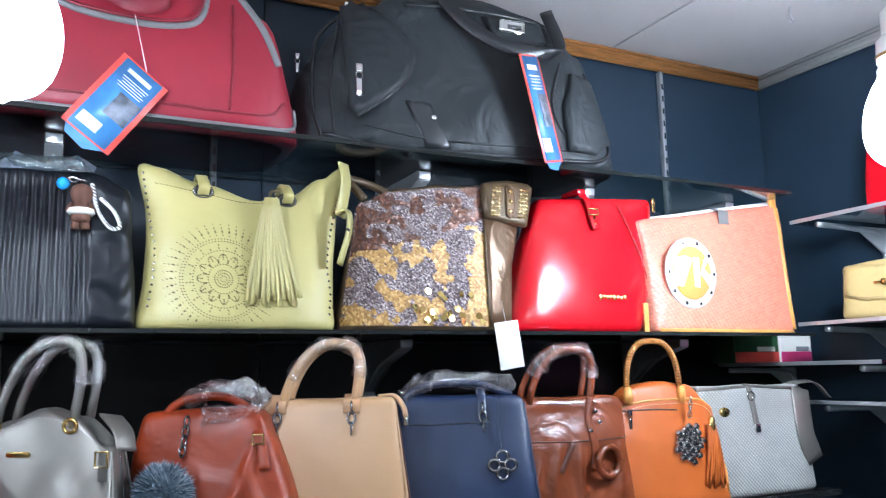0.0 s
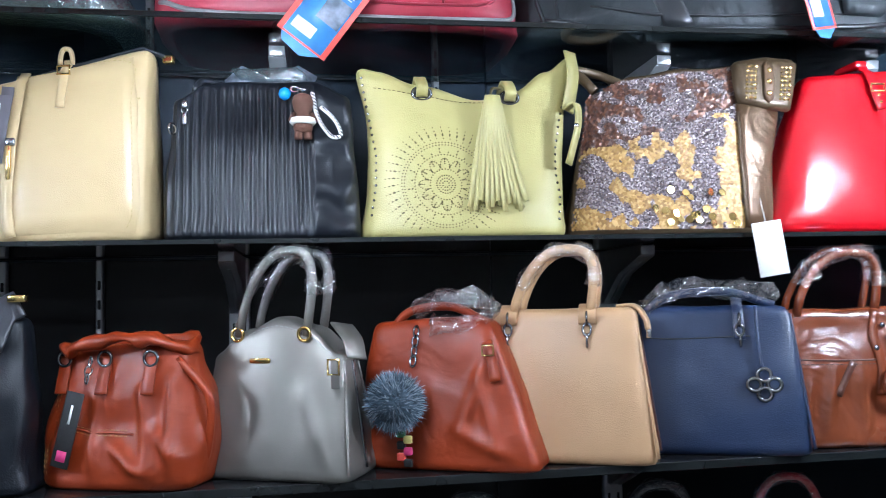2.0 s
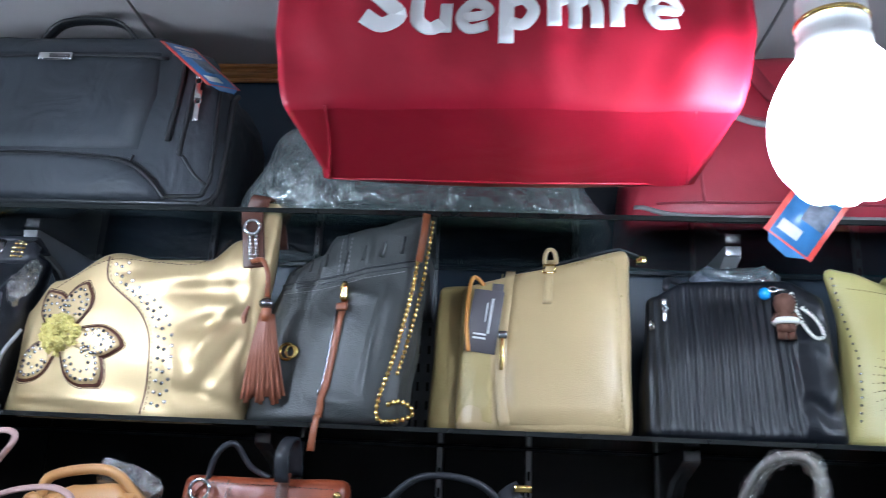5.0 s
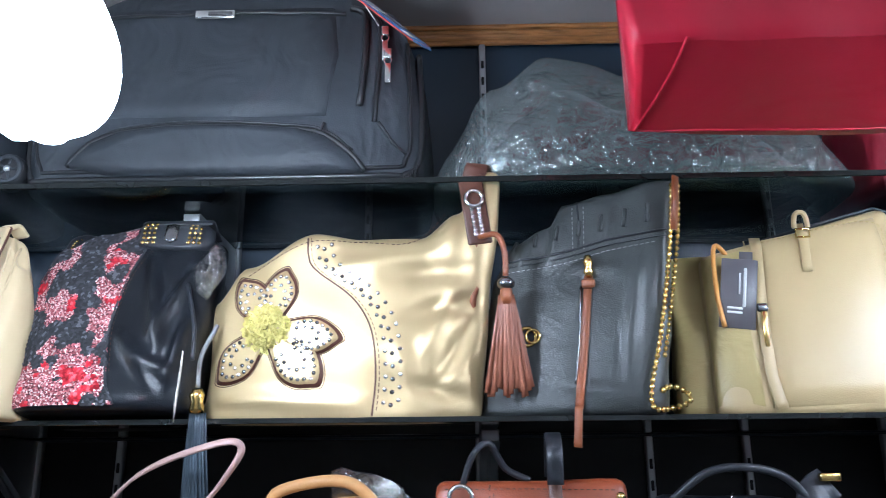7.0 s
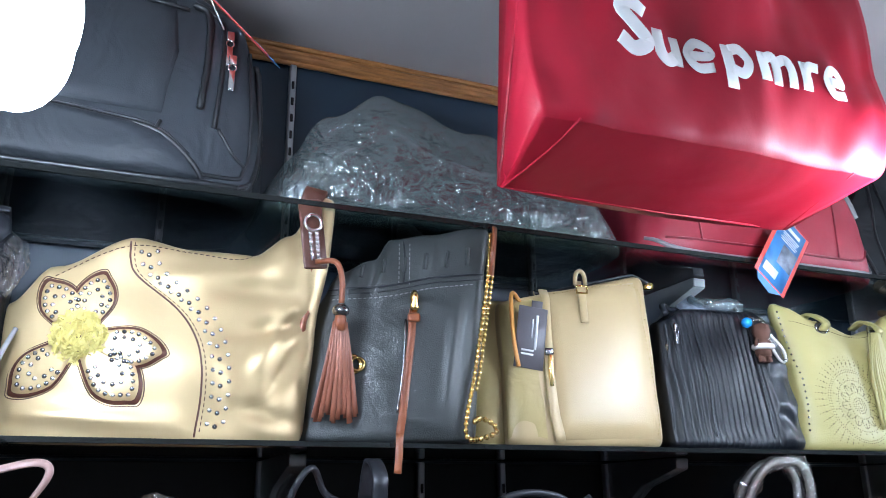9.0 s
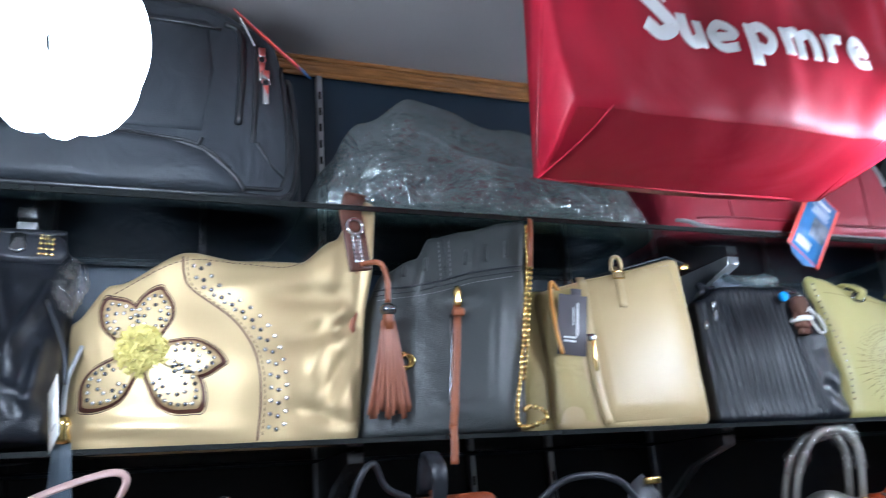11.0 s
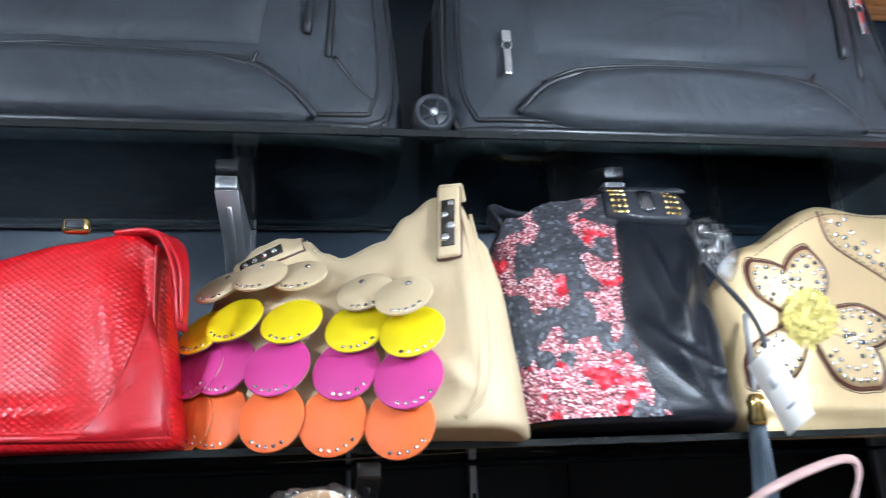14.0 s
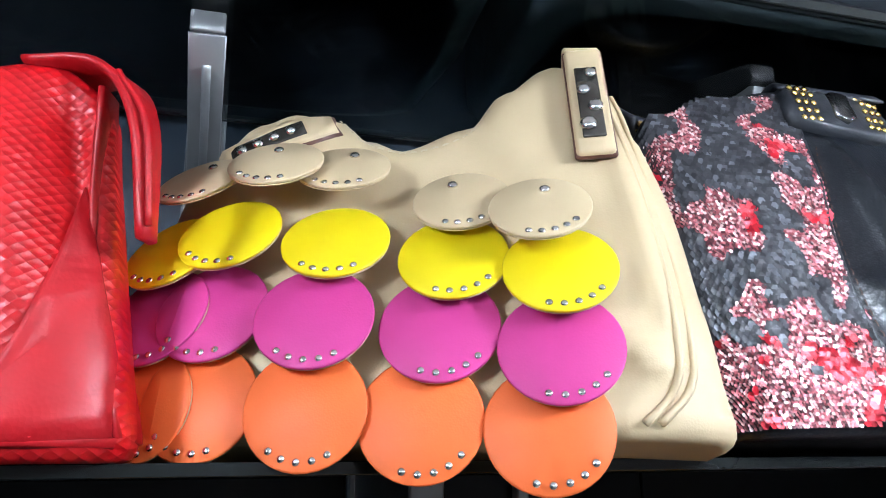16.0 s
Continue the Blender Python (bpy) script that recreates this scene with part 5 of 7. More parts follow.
piece("blue_bead", bead_mesh("blue_bead", M_BLUEBEAD), e, Matrix.Translation((kx - 0.026, fy(kx, kz) - 0.014, kz + 0.03)) @ Matrix.Diagonal((0.0095, 0.0095, 0.0095, 1)))
chain(e, [Vector((kx - 0.012, fy(kx, kz) - 0.01, kz + 0.038)), Vector((kx + 0.01, fy(kx, kz) - 0.014, kz + 0.036))], 0.004, M_CHROME)
lp = curve([(kx + 0.014, fy(kx, kz) - 0.01, kz + 0.034), (kx + 0.022, fy(kx, kz) - 0.014, kz - 0.005), (kx + 0.04, fy(kx, kz) - 0.014, kz - 0.032), (kx + 0.055, fy(kx, kz) - 0.012, kz - 0.03), (kx + 0.046, fy(kx, kz) - 0.014, kz - 0.008), (kx + 0.026, fy(kx, kz) - 0.012, kz + 0.012)], 8)
lo = part("braided_loop", tube(lp, 0.003, 8), M_PAPER, e, "white and black braided loop")
bk = Geo()
for i, p in enumerate(along(lp, 0.0055)):
    bk.join(ring(0.0032, 0.0009, 8, 4).moved(Matrix.Translation(p) @ pose(0, 0, 0, 70, 40, 0)))
part("loop_band", bk, M_SLOT, lo)
zip_pull(e, -0.11, fy(-0.1, 0.19) - 0.002, 0.2, 0.018, M_GUN)
part("side_ring", ring(0.008, 0.0016).moved(pose(-0.128, -0.03, 0.165, 0, 0, 60)), M_CHROME, e)

# cream tote
e = bag("butter cream leather tote with belt strap and tag", -0.69, 0.12, -9, front=FRONT + 0.025)
gb, fy = body(0.264, 0.262, 0.12, 0.055, lambda u: 0.258 + 0.028 * u, n=6, wr=0.0025, ws=6, seed=26)
part("body", gb, L_CREAM, e)
gs, _ = body(0.13, 0.12, 0.1, 0.035, 0.238, n=5, wr=0.004, seed=126)
part("side_pouch", gs.moved(Matrix.Translation((-0.115, 0.014, 0.0))), L_CREAMDK, e, "khaki leather side pouch")
fp = [(-0.055, 0.01), (0.12, 0.01), (0.125, 0.05), (0.118, 0.2), (0.108, 0.272), (-0.055, 0.248), (-0.058, 0.1)]
part("front_panel", draped(fp, fy, 0.004), L_CREAM, e)
stitches(e, lambda x, z: fy(x, z) - 0.004, [(-0.045, 0.243), (0.1, 0.264), (0.11, 0.2), (0.117, 0.05), (0.11, 0.016)], L_CREAMDK)
strap_on(e, fy, [(-0.052, 0.252), (-0.058, 0.15), (-0.058, 0.06), (-0.05, 0.008)], 0.015, L_CREAM, "belt", off=0.003)
seam(e, fy, [(-0.066, 0.25), (-0.067, 0.12), (-0.06, 0.01)], 0.001, L_CREAMDK)
part("belt_bar", box(-0.058, fy(-0.05, 0.12) - 0.008, 0.115, 0.007, 0.005, 0.05, 0.002), M_GOLD, e)
part("belt_clasp", box(-0.058, fy(-0.05, 0.15) - 0.008, 0.145, 0.014, 0.005, 0.012, 0.002), M_GUN, e)
part("side_pocket", draped([(-0.128, 0.012), (-0.07, 0.012), (-0.072, 0.235), (-0.128, 0.225)], fy, 0.003), L_CREAMDK, e)
strap_on(e, fy, [(0.01, 0.27), (0.01, 0.235), (0.008, 0.195)], 0.013, L_CREAM, "tab", off=0.004)
buckle(e, 0.01, 0.252, lambda x, z: fy(x, z) - 0.006, 0.018, 0.012, M_GOLD)
part("tab_loop", tube(arch(0.002, 0.02, -0.03, 0.262, 0.285), 0.0035, 8), L_CREAM, e)
seam(e, fy, [(0.096, 0.278), (0.092, 0.21), (0.12, 0.208)], 0.0014, L_CREAMDK)
part("top_zip", ribbon([(-0.1, -0.002, 0.234), (0, -0.002, 0.262), (0.115, -0.002, 0.29), (0.145, 0.0, 0.278)], 0.02, 0.004, side=(0, 1, 0)), L_BLACK, e)
part("zip_end", box(0.15, 0.0, 0.274, 0.016, 0.012, 0.012, 0.002), M_GOLD, e)
part("dark_card", box(-0.092, fy(-0.09, 0.2) - 0.006, 0.17, 0.018, 0.002, 0.1, 0.0005, 1).moved(pose(0, 0, 0, 0, 6, 0)), M_BLACKCARD, e, "narrow dark card")
card(e, "swing_tag", 0.048, 0.098, Matrix.Translation((-0.08, fy(-0.08, 0.17) - 0.012, 0.215)) @ pose(0, 0, 0, 0, 8, 0), M_BLACKCARD, [(0.008, -0.04, 0.004, 0.055, M_INKW), (0.001, -0.035, 0.002, 0.03, M_INKW), (-0.004, -0.07, 0.02, 0.003, M_INKW), (-0.004, -0.076, 0.02, 0.003, M_INKW)], "dark grey printed swing tag")
handle(e, curve([(-0.085, -0.02, 0.22), (-0.11, -0.035, 0.24), (-0.115, -0.05, 0.17), (-0.11, -0.055, 0.12)], 6), 0.004, L_TANTRIM, name="strap_cord")

# slate bag with gold beads
e = bag("slate leather bag edged with gold beads", -1.018, 0.1, -15, front=FRONT + 0.006)
top = poly([(-1, 0.2), (-0.75, 0.244), (-0.36, 0.264), (-0.17, 0.298), (0.3, 0.308), (1, 0.328)])
gb, fy = body(0.25, 0.26, 0.11, 0.04, top, n=4, nf=60, nz=34, wr=0.006, seed=27, lean=0.025, disp=folds((-0.07, 0.15, -0.06, 0.03, 0.01, 0.007), (0.1, 0.2, 0.08, 0.05, 0.009, 0.008), (-0.02, 0.21, 0.0, 0.27, 0.006, 0.006), (0.06, 0.24, 0.07, 0.29, 0.006, 0.006), (0.02, 0.2, 0.08, 0.19, 0.007, 0.007), (0.0, 0.04, 0.08, 0.02, 0.009, 0.007), (-0.06, 0.21, -0.05, 0.25, 0.006, 0.006)))
part("body", gb, L_SLATE, e)
stitches(e, fy, [(-0.08, 0.2), (0, 0.206), (0.06, 0.219), (0.13, 0.229)], M_CORD)
stitches(e, fy, [(0.015, 0.225), (0.016, 0.295)], M_CORD)
stitches(e, fy, [(0.03, 0.225), (0.032, 0.3)], M_CORD)
cf = Geo()
seam(e, fy, [(-0.085, 0.215), (0, 0.222), (0.06, 0.235), (0.14, 0.245)], 0.002, L_BLACK)
seam(e, fy, [(-0.085, 0.207), (0, 0.214), (0.06, 0.227), (0.14, 0.237)], 0.0012, L_BLACK)
seam(e, fy, [(0.022, 0.225), (0.024, 0.262), (0.022, 0.298)], 0.0015, L_BLACK)
line = along([Vector((x, fy(min(x, 0.13), max(z, 0.01)) - 0.007, z)) for x, z in [(p.x, p.z) for p in curve([(0.152, 0, 0.305), (0.146, 0, 0.24), (0.135, 0, 0.17), (0.12, 0, 0.09), (0.106, 0, 0.03), (0.108, 0, 0.006), (0.126, 0, 0.006), (0.15, 0, 0.014), (0.148, 0, 0.026), (0.13, 0, 0.034), (0.118, 0, 0.028)], 8)]], 0.0082)
for p in line:
    piece("bead", B_GOLD, e, Matrix.Translation(p) @ Matrix.Diagonal((0.0038, 0.0038, 0.0042, 1)))
for p in line[:30]:
    piece("bead", B_GOLD, e, Matrix.Translation(p + Vector((0.009, 0.014, 0.003))) @ Matrix.Diagonal((0.0034, 0.0034, 0.0036, 1)))
for k in range(7):
    x = -0.07 + 0.031 * k
    seam(e, fy, [(x, 0.225 + 0.14 * (x + 0.07) + 0.006), (x + 0.003, 0.25 + 0.2 * (x + 0.06))], 0.0032, L_SLATE, name="gather", n=4, off=-0.0005)
part("edge_strip", ribbon([Vector((0.158, -0.035, 0.315)), Vector((0.155, -0.035, 0.28)), Vector((0.15, -0.037, 0.24))], 0.012, 0.003, side=(0.6, 0.8, 0)), L_BROWN, e)
strap_on(e, fy, [(0.035, 0.185), (0.03, 0.13), (0.022, 0.06), (0.015, 0.008)], 0.011, L_BROWN, "zip_strap")
part("strap_tail", ribbon(curve([(0.015, fy(0.015, 0.01) - 0.006, 0.01), (0.014, -0.064, -0.015), (0.012, -0.064, -0.04)], 5), 0.01, 0.003), L_BROWN, e)
part("zip_track", tube(on(fy, [(0.024, 0.17), (0.02, 0.1), (0.012, 0.04)], 0.001), 0.002, 6), M_GUN, e)
part("zip_slider", lathe([(0.004, -0.014), (0.007, -0.008), (0.005, 0), (0.007, 0.006), (0.004, 0.016)], 12).moved(Matrix.Translation((0.036, fy(0.036, 0.2) - 0.007, 0.195))), M_GOLD, e)
part("strap_knot", box(0.035, fy(0.035, 0.17) - 0.008, 0.172, 0.018, 0.008, 0.012, 0.003), L_BROWN, e)
ring_part(e, (-0.05, fy(-0.05, 0.1) - 0.004, 0.105), 0.012, 0.0026, M_GOLD, "gold_emblem", 10)
ring_part(e, (-0.042, fy(-0.05, 0.1) - 0.005, 0.105), 0.009, 0.002, M_GOLD, "gold_emblem", 10)

# pale gold hobo with flower
e = bag("pale gold leather hobo bag with studded flower", -1.33, 0.13, 0, front=FRONT + 0.006, rx=8)
top = poly([(-1, 0.165), (-0.8, 0.213), (-0.33, 0.26), (0.05, 0.25), (0.45, 0.25), (0.72, 0.285), (0.93, 0.345), (1, 0.345)])
gb, fy = body(0.378, 0.4, 0.15, 0.04, top, n=3.6, nf=72, nz=40, wr=0.006, ws=7, seed=28, lean=0.025, bulge=-0.03, disp=folds((0.17, 0.2, 0.07, 0.2, 0.016, -0.009), (0.175, 0.16, 0.1, 0.14, 0.013, -0.01), (0.175, 0.13, 0.13, 0.05, 0.012, -0.011), (0.16, 0.18, 0.12, 0.1, 0.009, 0.008), (0.1, 0.05, 0.17, 0.03, 0.011, -0.008), (-0.15, 0.035, 0.03, 0.025, 0.012, 0.008), (0.0, 0.21, 0.1, 0.22, 0.016, 0.005), (0.08, 0.1, 0.1, 0.03, 0.012, 0.005)))
part("body", gb, L_GOLD, e)
sm = [(-0.046, 0.25), (-0.044, 0.225), (-0.033, 0.205), (0.016, 0.168), (0.04, 0.135), (0.05, 0.1), (0.052, 0.056), (0.048, 0.012)]
seam(e, fy, sm, 0.0013, L_BROWNDK)
stitches(e, fy, [(x + 0.005, z) for x, z in sm], M_THREADDK)
stitches(e, fy, [(-0.14, 0.19), (-0.05, 0.243), (0.03, 0.243), (0.1, 0.243), (0.15, 0.29)], M_THREADDK)
sp = along([Vector((p.x, 0, p.z)) for p in curve([(x, 0, z) for x, z in sm], 6)], 0.0165)
for k, (dx, dz, me) in enumerate(((0.013, 0.004, D_CHROME), (0.0225, 0.001, D_GUN), (0.0325, 0.007, D_CHROME))):
    studs(e, fy, [(p.x + dx, p.z + dz) for p in sp if 0.012 < p.z < 0.24], 0.0033, me)
cx, cz = -0.092, 0.124


def petal(ang, l, w):
    d, s = Vector((math.cos(ang), math.sin(ang))), Vector((-math.sin(ang), math.cos(ang)))
    pts = [(0.02, -0.25), (0.3, -0.7), (0.6, -1), (0.82, -0.8), (0.97, -0.3), (1.04, 0.05), (0.9, 0.62), (0.62, 1), (0.3, 0.7), (0.02, 0.25)]
    q = [p for p in curve([(a * l, 0, b * w) for a, b in pts], 3, True)]
    mk = lambda k: [(cx + d.x * (p.x - l * 0.5) * k + d.x * l * 0.5 + s.x * p.z * k, cz + d.y * (p.x - l * 0.5) * k + d.y * l * 0.5 + s.y * p.z * k) for p in q]
    o = part("petal", draped(mk(1.0), fy, 0.003), L_BROWNDK, e, "gold leather petal edged brown")
    part("petal_face", draped(mk(0.88), fy, 0.0018, 0.0028), L_GOLD, o)
    seam(e, fy, mk(1.04), 0.0007, M_THREADDK, True, "petal_stitch", 2)
    for k, step in ((0.72, 0.0085), (0.42, 0.0105)):
        ring_line = [Vector((x, 0, z)) for x, z in mk(k)]
        for i, v in enumerate(along(ring_line, step)):
            if (v.x - cx) * d.x + (v.z - cz) * d.y > 0.38 * l:
                piece("stud", D_GUN if (i + (k < 0.5)) % 2 else D_CHROME, o, Matrix.Translation((v.x, fy(v.x, v.z) - 0.0045, v.z)) @ Matrix.Diagonal((0.003, 0.003, 0.003, 1)))


for ang, l, w in ((122, 0.08, 0.024), (76, 0.084, 0.024), (-8, 0.098, 0.025), (-46, 0.1, 0.031), (226, 0.094, 0.026)):
    petal(radians(ang), l, w)
pom = Geo()
rnd = random.Random(3)
for k in range(320):
    q, r = rnd.uniform(0, 6.28), 0.031 * math.sqrt(rnd.random())
    p = Vector((cx + r * math.cos(q), fy(cx, cz) - 0.006 - 0.008 * (1 - (r / 0.032) ** 2), cz + r * math.sin(q)))
    t = Matrix.Translation(p) @ Euler((rnd.uniform(-0.9, 0.9), rnd.uniform(0, 6.28), rnd.uniform(-0.9, 0.9))).to_matrix().to_4x4()
    pom.add([t @ Vector(c) for c in ((-0.0045, 0, -0.002), (0.0045, 0, -0.002), (0.0035, -0.002, 0.0035), (-0.0035, -0.0015, 0.0035))], [(0, 1, 2, 3)])
part("rosette", pom, M_LIME, e, "ruffled lime yellow rosette", smooth=False, kind="stuff")
tm = Matrix.Translation((0.178, fy(0.165, 0.28) - 0.006, 0.335)) @ pose(0, 0, 0, -8, -7, 6)
st = part("strap_tab", box(0, 0, -0.05, 0.034, 0.006, 0.1, 0.0028).moved(tm), L_BROWNDK, e, "dark brown strap tab with rhinestones")
part("rhinestone_ring", ring(0.0115, 0.003).moved(tm @ Matrix.Translation((0, -0.006, -0.036))), M_CHROME, st)
for k in range(14):
    piece("rhinestone", D_CHROME, st, tm @ Matrix.Translation((-0.0045 + 0.009 * (k % 2), -0.003, -0.05 - 0.006 * (k // 2))) @ Matrix.Diagonal((0.0036, 0.0036, 0.0036, 1)))
part("strap", ribbon(curve([(0.182, fy(0.165, 0.3) - 0.004, 0.33), (0.19, -0.01, 0.35), (0.198, 0.03, 0.33), (0.2, 0.06, 0.28)], 5), 0.032, 0.005, side=(1, 0.15, 0)), L_BROWNDK, e)
part("lacing", tube(curve([(0.185, -0.03, 0.24), (0.192, -0.025, 0.2), (0.18, -0.03, 0.16), (0.186, -0.025, 0.12)], 6), 0.005, 6), L_BROWN, e)
part("tassel_cord", tube(curve([(0.19, -0.04, 0.246), (0.212, -0.06, 0.245), (0.222, -0.062, 0.222), (0.223, -0.062, 0.19)], 6), 0.004, 8), L_BROWN, e)
part("tassel_bead", lathe([(0.006, -0.008), (0.011, -0.004), (0.012, 0), (0.011, 0.004), (0.006, 0.008)], 12).moved(Matrix.Translation((0.223, -0.062, 0.18))), M_GUN, e, "dark bead")
tassel(e, 0.223, -0.062, 0.165, 0.13, 0.014, 0.056, leather("terracotta_leather", lin(140, 82, 60), 0.45), 8, L_BROWN, "terracotta leather tassel")
part("tassel_cord", tube(curve([(-0.16, -0.05, 0.13), (-0.172, -0.075, 0.09), (-0.174, -0.08, 0.05)], 5), 0.003, 6), M_CORD, e)
part("tassel_clip", lathe([(0.009, -0.014), (0.01, -0.008), (0.008, 0), (0.01, 0.008), (0.006, 0.016)], 12).moved(Matrix.Translation((-0.174, -0.082, 0.032))), M_GOLD, e, "gold clip")
tassel(e, -0.174, -0.082, 0.018, 0.165, 0.014, 0.034, leather("blue_grey_leather", lin(60, 72, 82), 0.45), 7, None, "blue grey leather tassel over the shelf edge")

# sequinned black and rose bag
G_ROSE = glitter("rose_glitter", [lin(176, 100, 104), lin(204, 146, 146), lin(132, 62, 70), lin(222, 190, 186), lin(156, 78, 84), lin(80, 36, 42)], 0.4, 0.5)
G_JET = glitter("jet_sequins", [lin(34, 34, 38), lin(46, 46, 50), lin(28, 28, 32), lin(54, 54, 60), lin(40, 40, 44), lin(32, 32, 36), lin(44, 44, 48), lin(84, 86, 92)], 0.48, 0.3)
G_SCARLET = glitter("scarlet_sequins", [lin(190, 22, 40), lin(214, 40, 56), lin(160, 14, 32), lin(226, 84, 92)], 0.3, 0.35)
e = bag("rose and black sequinned bag with black leather band", -1.632, 0.12, 0, front=FRONT - 0.03, rx=-9)
top = poly([(-1, 0.2), (-0.75, 0.245), (-0.35, 0.266), (0.2, 0.278), (0.7, 0.276), (1, 0.25)])
gb, fy = body(0.235, 0.262, 0.14, 0.05, top, n=3.4, nf=70, nz=38, wr=0.005, seed=29, lean=0.0, disp=folds((0.04, 0.22, 0.07, 0.08, 0.009, 0.012), (0.1, 0.2, 0.06, 0.1, 0.008, 0.012), (0.05, 0.07, 0.1, 0.04, 0.008, 0.012), (0.02, 0.1, 0.08, 0.02, 0.009, 0.01), (0.1, 0.12, 0.09, 0.03, 0.007, 0.012), (-0.1, 0.03, 0.0, 0.02, 0.012, 0.008)))
part("body", gb, L_BLACKSOFT, e)
band = poly([(0.0, 0.03), (0.04, 0.012), (0.113, 0.002), (0.195, 0.013), (0.28, 0.033)])


def on_cloth(x, z):
    a = (0.235 + 0.027 * z / 0.27) / 2
    return -a * 0.985 < x < band(z) and 0.006 < z < top(x / a) - 0.004


jet = lambda x, z: blot(x, z, 27, 3.3) + 0.28 * math.exp(-((x + 0.055) ** 2 + (z - 0.2) ** 2) / 0.0016) > 0.12
scarlet = lambda x, z: not jet(x, z) and (blot(x, z, 30, 8.1) + max(0.0, 0.1 - z) * 4 + max(0.0, x + 0.03) * 4 > 0.44)
sequin_field(e, fy, on_cloth, lambda x, z: not jet(x, z) and not scarlet(x, z), -0.135, 0.04, 0.006, 0.28, 0.0021, 0.0013, 0.36, G_ROSE, 2, "rose and silver glitter")
sequin_field(e, fy, on_cloth, jet, -0.135, 0.04, 0.006, 0.28, 0.0038, 0.003, 0.14, G_JET, 3, "jet black sequins")
sequin_field(e, fy, on_cloth, scarlet, -0.135, 0.04, 0.006, 0.28, 0.004, 0.0032, 0.35, G_SCARLET, 4, "scarlet sequins")
seam(e, fy, [(0.03, 0.27), (0.013, 0.195), (0.002, 0.113), (0.012, 0.04), (0.028, 0.006)], 0.0022, L_BLACK)
stitches(e, fy, [(0.036, 0.24), (0.018, 0.195), (0.007, 0.113), (0.017, 0.04)], M_THREADDK)
hp = curve([(-0.1, 0.0, 0.24), (-0.105, 0.03, 0.275), (-0.08, 0.06, 0.292), (-0.02, 0.07, 0.29), (0.02, 0.05, 0.27)], 6)
sh = part("studded_handle", ribbon(hp, 0.026, 0.006, side=(0.2, 1, 0.1)), L_BLACK, e, "black handle set with gold studs")
for q in along(hp, 0.0085):
    for dy in (-0.008, 0.0, 0.008):
        piece("stud", B_GOLD, sh, Matrix.Translation(q + Vector((0, dy, 0.003))) @ Matrix.Diagonal((0.0028, 0.0028, 0.0028, 1)))
fl = part("flap", draped([(0.012, 0.24), (0.04, 0.234), (0.08, 0.232), (0.108, 0.236), (0.116, 0.25), (0.112, 0.272), (0.1, 0.28), (0.06, 0.284), (0.02, 0.282), (0.012, 0.27)], fy, 0.012), L_BLACK, e)
part("flap_back", ribbon(curve([(0.062, fy(0.06, 0.27) - 0.008, 0.274), (0.062, -0.02, 0.283), (0.062, 0.02, 0.272)], 4), 0.1, 0.004), L_BLACK, fl)
for k in range(5):
    for x in (0.02, 0.027, 0.034, 0.084, 0.091, 0.098):
        z = 0.243 + k * 0.0078
        piece("stud", D_GOLD, fl, Matrix.Translation((x, fy(x, z) - 0.0122, z)) @ Matrix.Diagonal((0.0028, 0.0028, 0.0028, 1)))
part("flap_badge", draped([(0.05, 0.246), (0.059, 0.241), (0.068, 0.246), (0.068, 0.27), (0.059, 0.276), (0.05, 0.27)], fy, 0.004, 0.0115), M_GUN, fl)
part("tag_cord", tube(curve([(0.1, -0.06, 0.17), (0.125, -0.085, 0.1), (0.13, -0.09, 0.055)], 5), 0.0028, 6), L_BLACK, e)
card(e, "paper_tag", 0.036, 0.08, Matrix.Translation((0.118, -0.092, 0.055)) @ pose(0, 0, 0, 0, -20, -72), M_PAPER, [(0.0, -0.03, 0.012, 0.014, M_INKW), (0.002, -0.06, 0.012, 0.002, M_INK)], "cream paper tag on a cord")
part("wrapped_ring", crumple(tube(curve([(0.12, -0.03, 0.23), (0.135, -0.05, 0.2), (0.125, -0.06, 0.16), (0.112, -0.05, 0.19)], 6, True), 0.011, 8, True), 0.007, 60), M_FILM, e, "clear plastic wrapped ring", smooth=False)

# sand hobo covered with coloured discs

e = thing("handbag", "sand leather hobo bag covered with coloured leather discs", "handbag", pose(-1.905, 1.592, Z2, -7, 0, -22))
top = poly([(-1, 0.15), (-0.85, 0.205), (-0.66, 0.23), (-0.5, 0.237), (-0.31, 0.231), (-0.15, 0.213), (0.0, 0.203), (0.3, 0.217), (0.47, 0.244), (0.68, 0.263), (0.82, 0.256), (1, 0.21)])
gb, fy = body(0.362, 0.312, 0.15, 0.03, top, n=3.4, nf=70, nz=36, wr=0.005, seed=30, lean=-0.015, bulge=0.0, disp=folds((-0.02, 0.2, 0.06, 0.19, 0.012, 0.006), (0.12, 0.2, 0.14, 0.06, 0.008, 0.008), (0.1, 0.06, 0.15, 0.03, 0.01, 0.008)))
stitches(e, fy, [(-0.06, 0.23), (-0.03, 0.2), (0.02, 0.2), (0.06, 0.245)], M_THREAD)
stitches(e, fy, [(0.128, 0.2), (0.14, 0.1), (0.145, 0.03)], M_THREAD)
part("body", gb, L_SAND, e)
C = {"sand": L_SAND, "yellow": leather("yellow_leather", lin(224, 200, 12), 0.52, 0.04, 380, 0.07, fold=0.03, spec=0.35), "magenta": leather("magenta_leather", lin(190, 58, 128), 0.52, 0.04, 380, 0.07, fold=0.03, spec=0.35), "orange": leather("orange_leather", lin(228, 104, 48), 0.52, 0.04, 380, 0.07, fold=0.03, spec=0.35)}
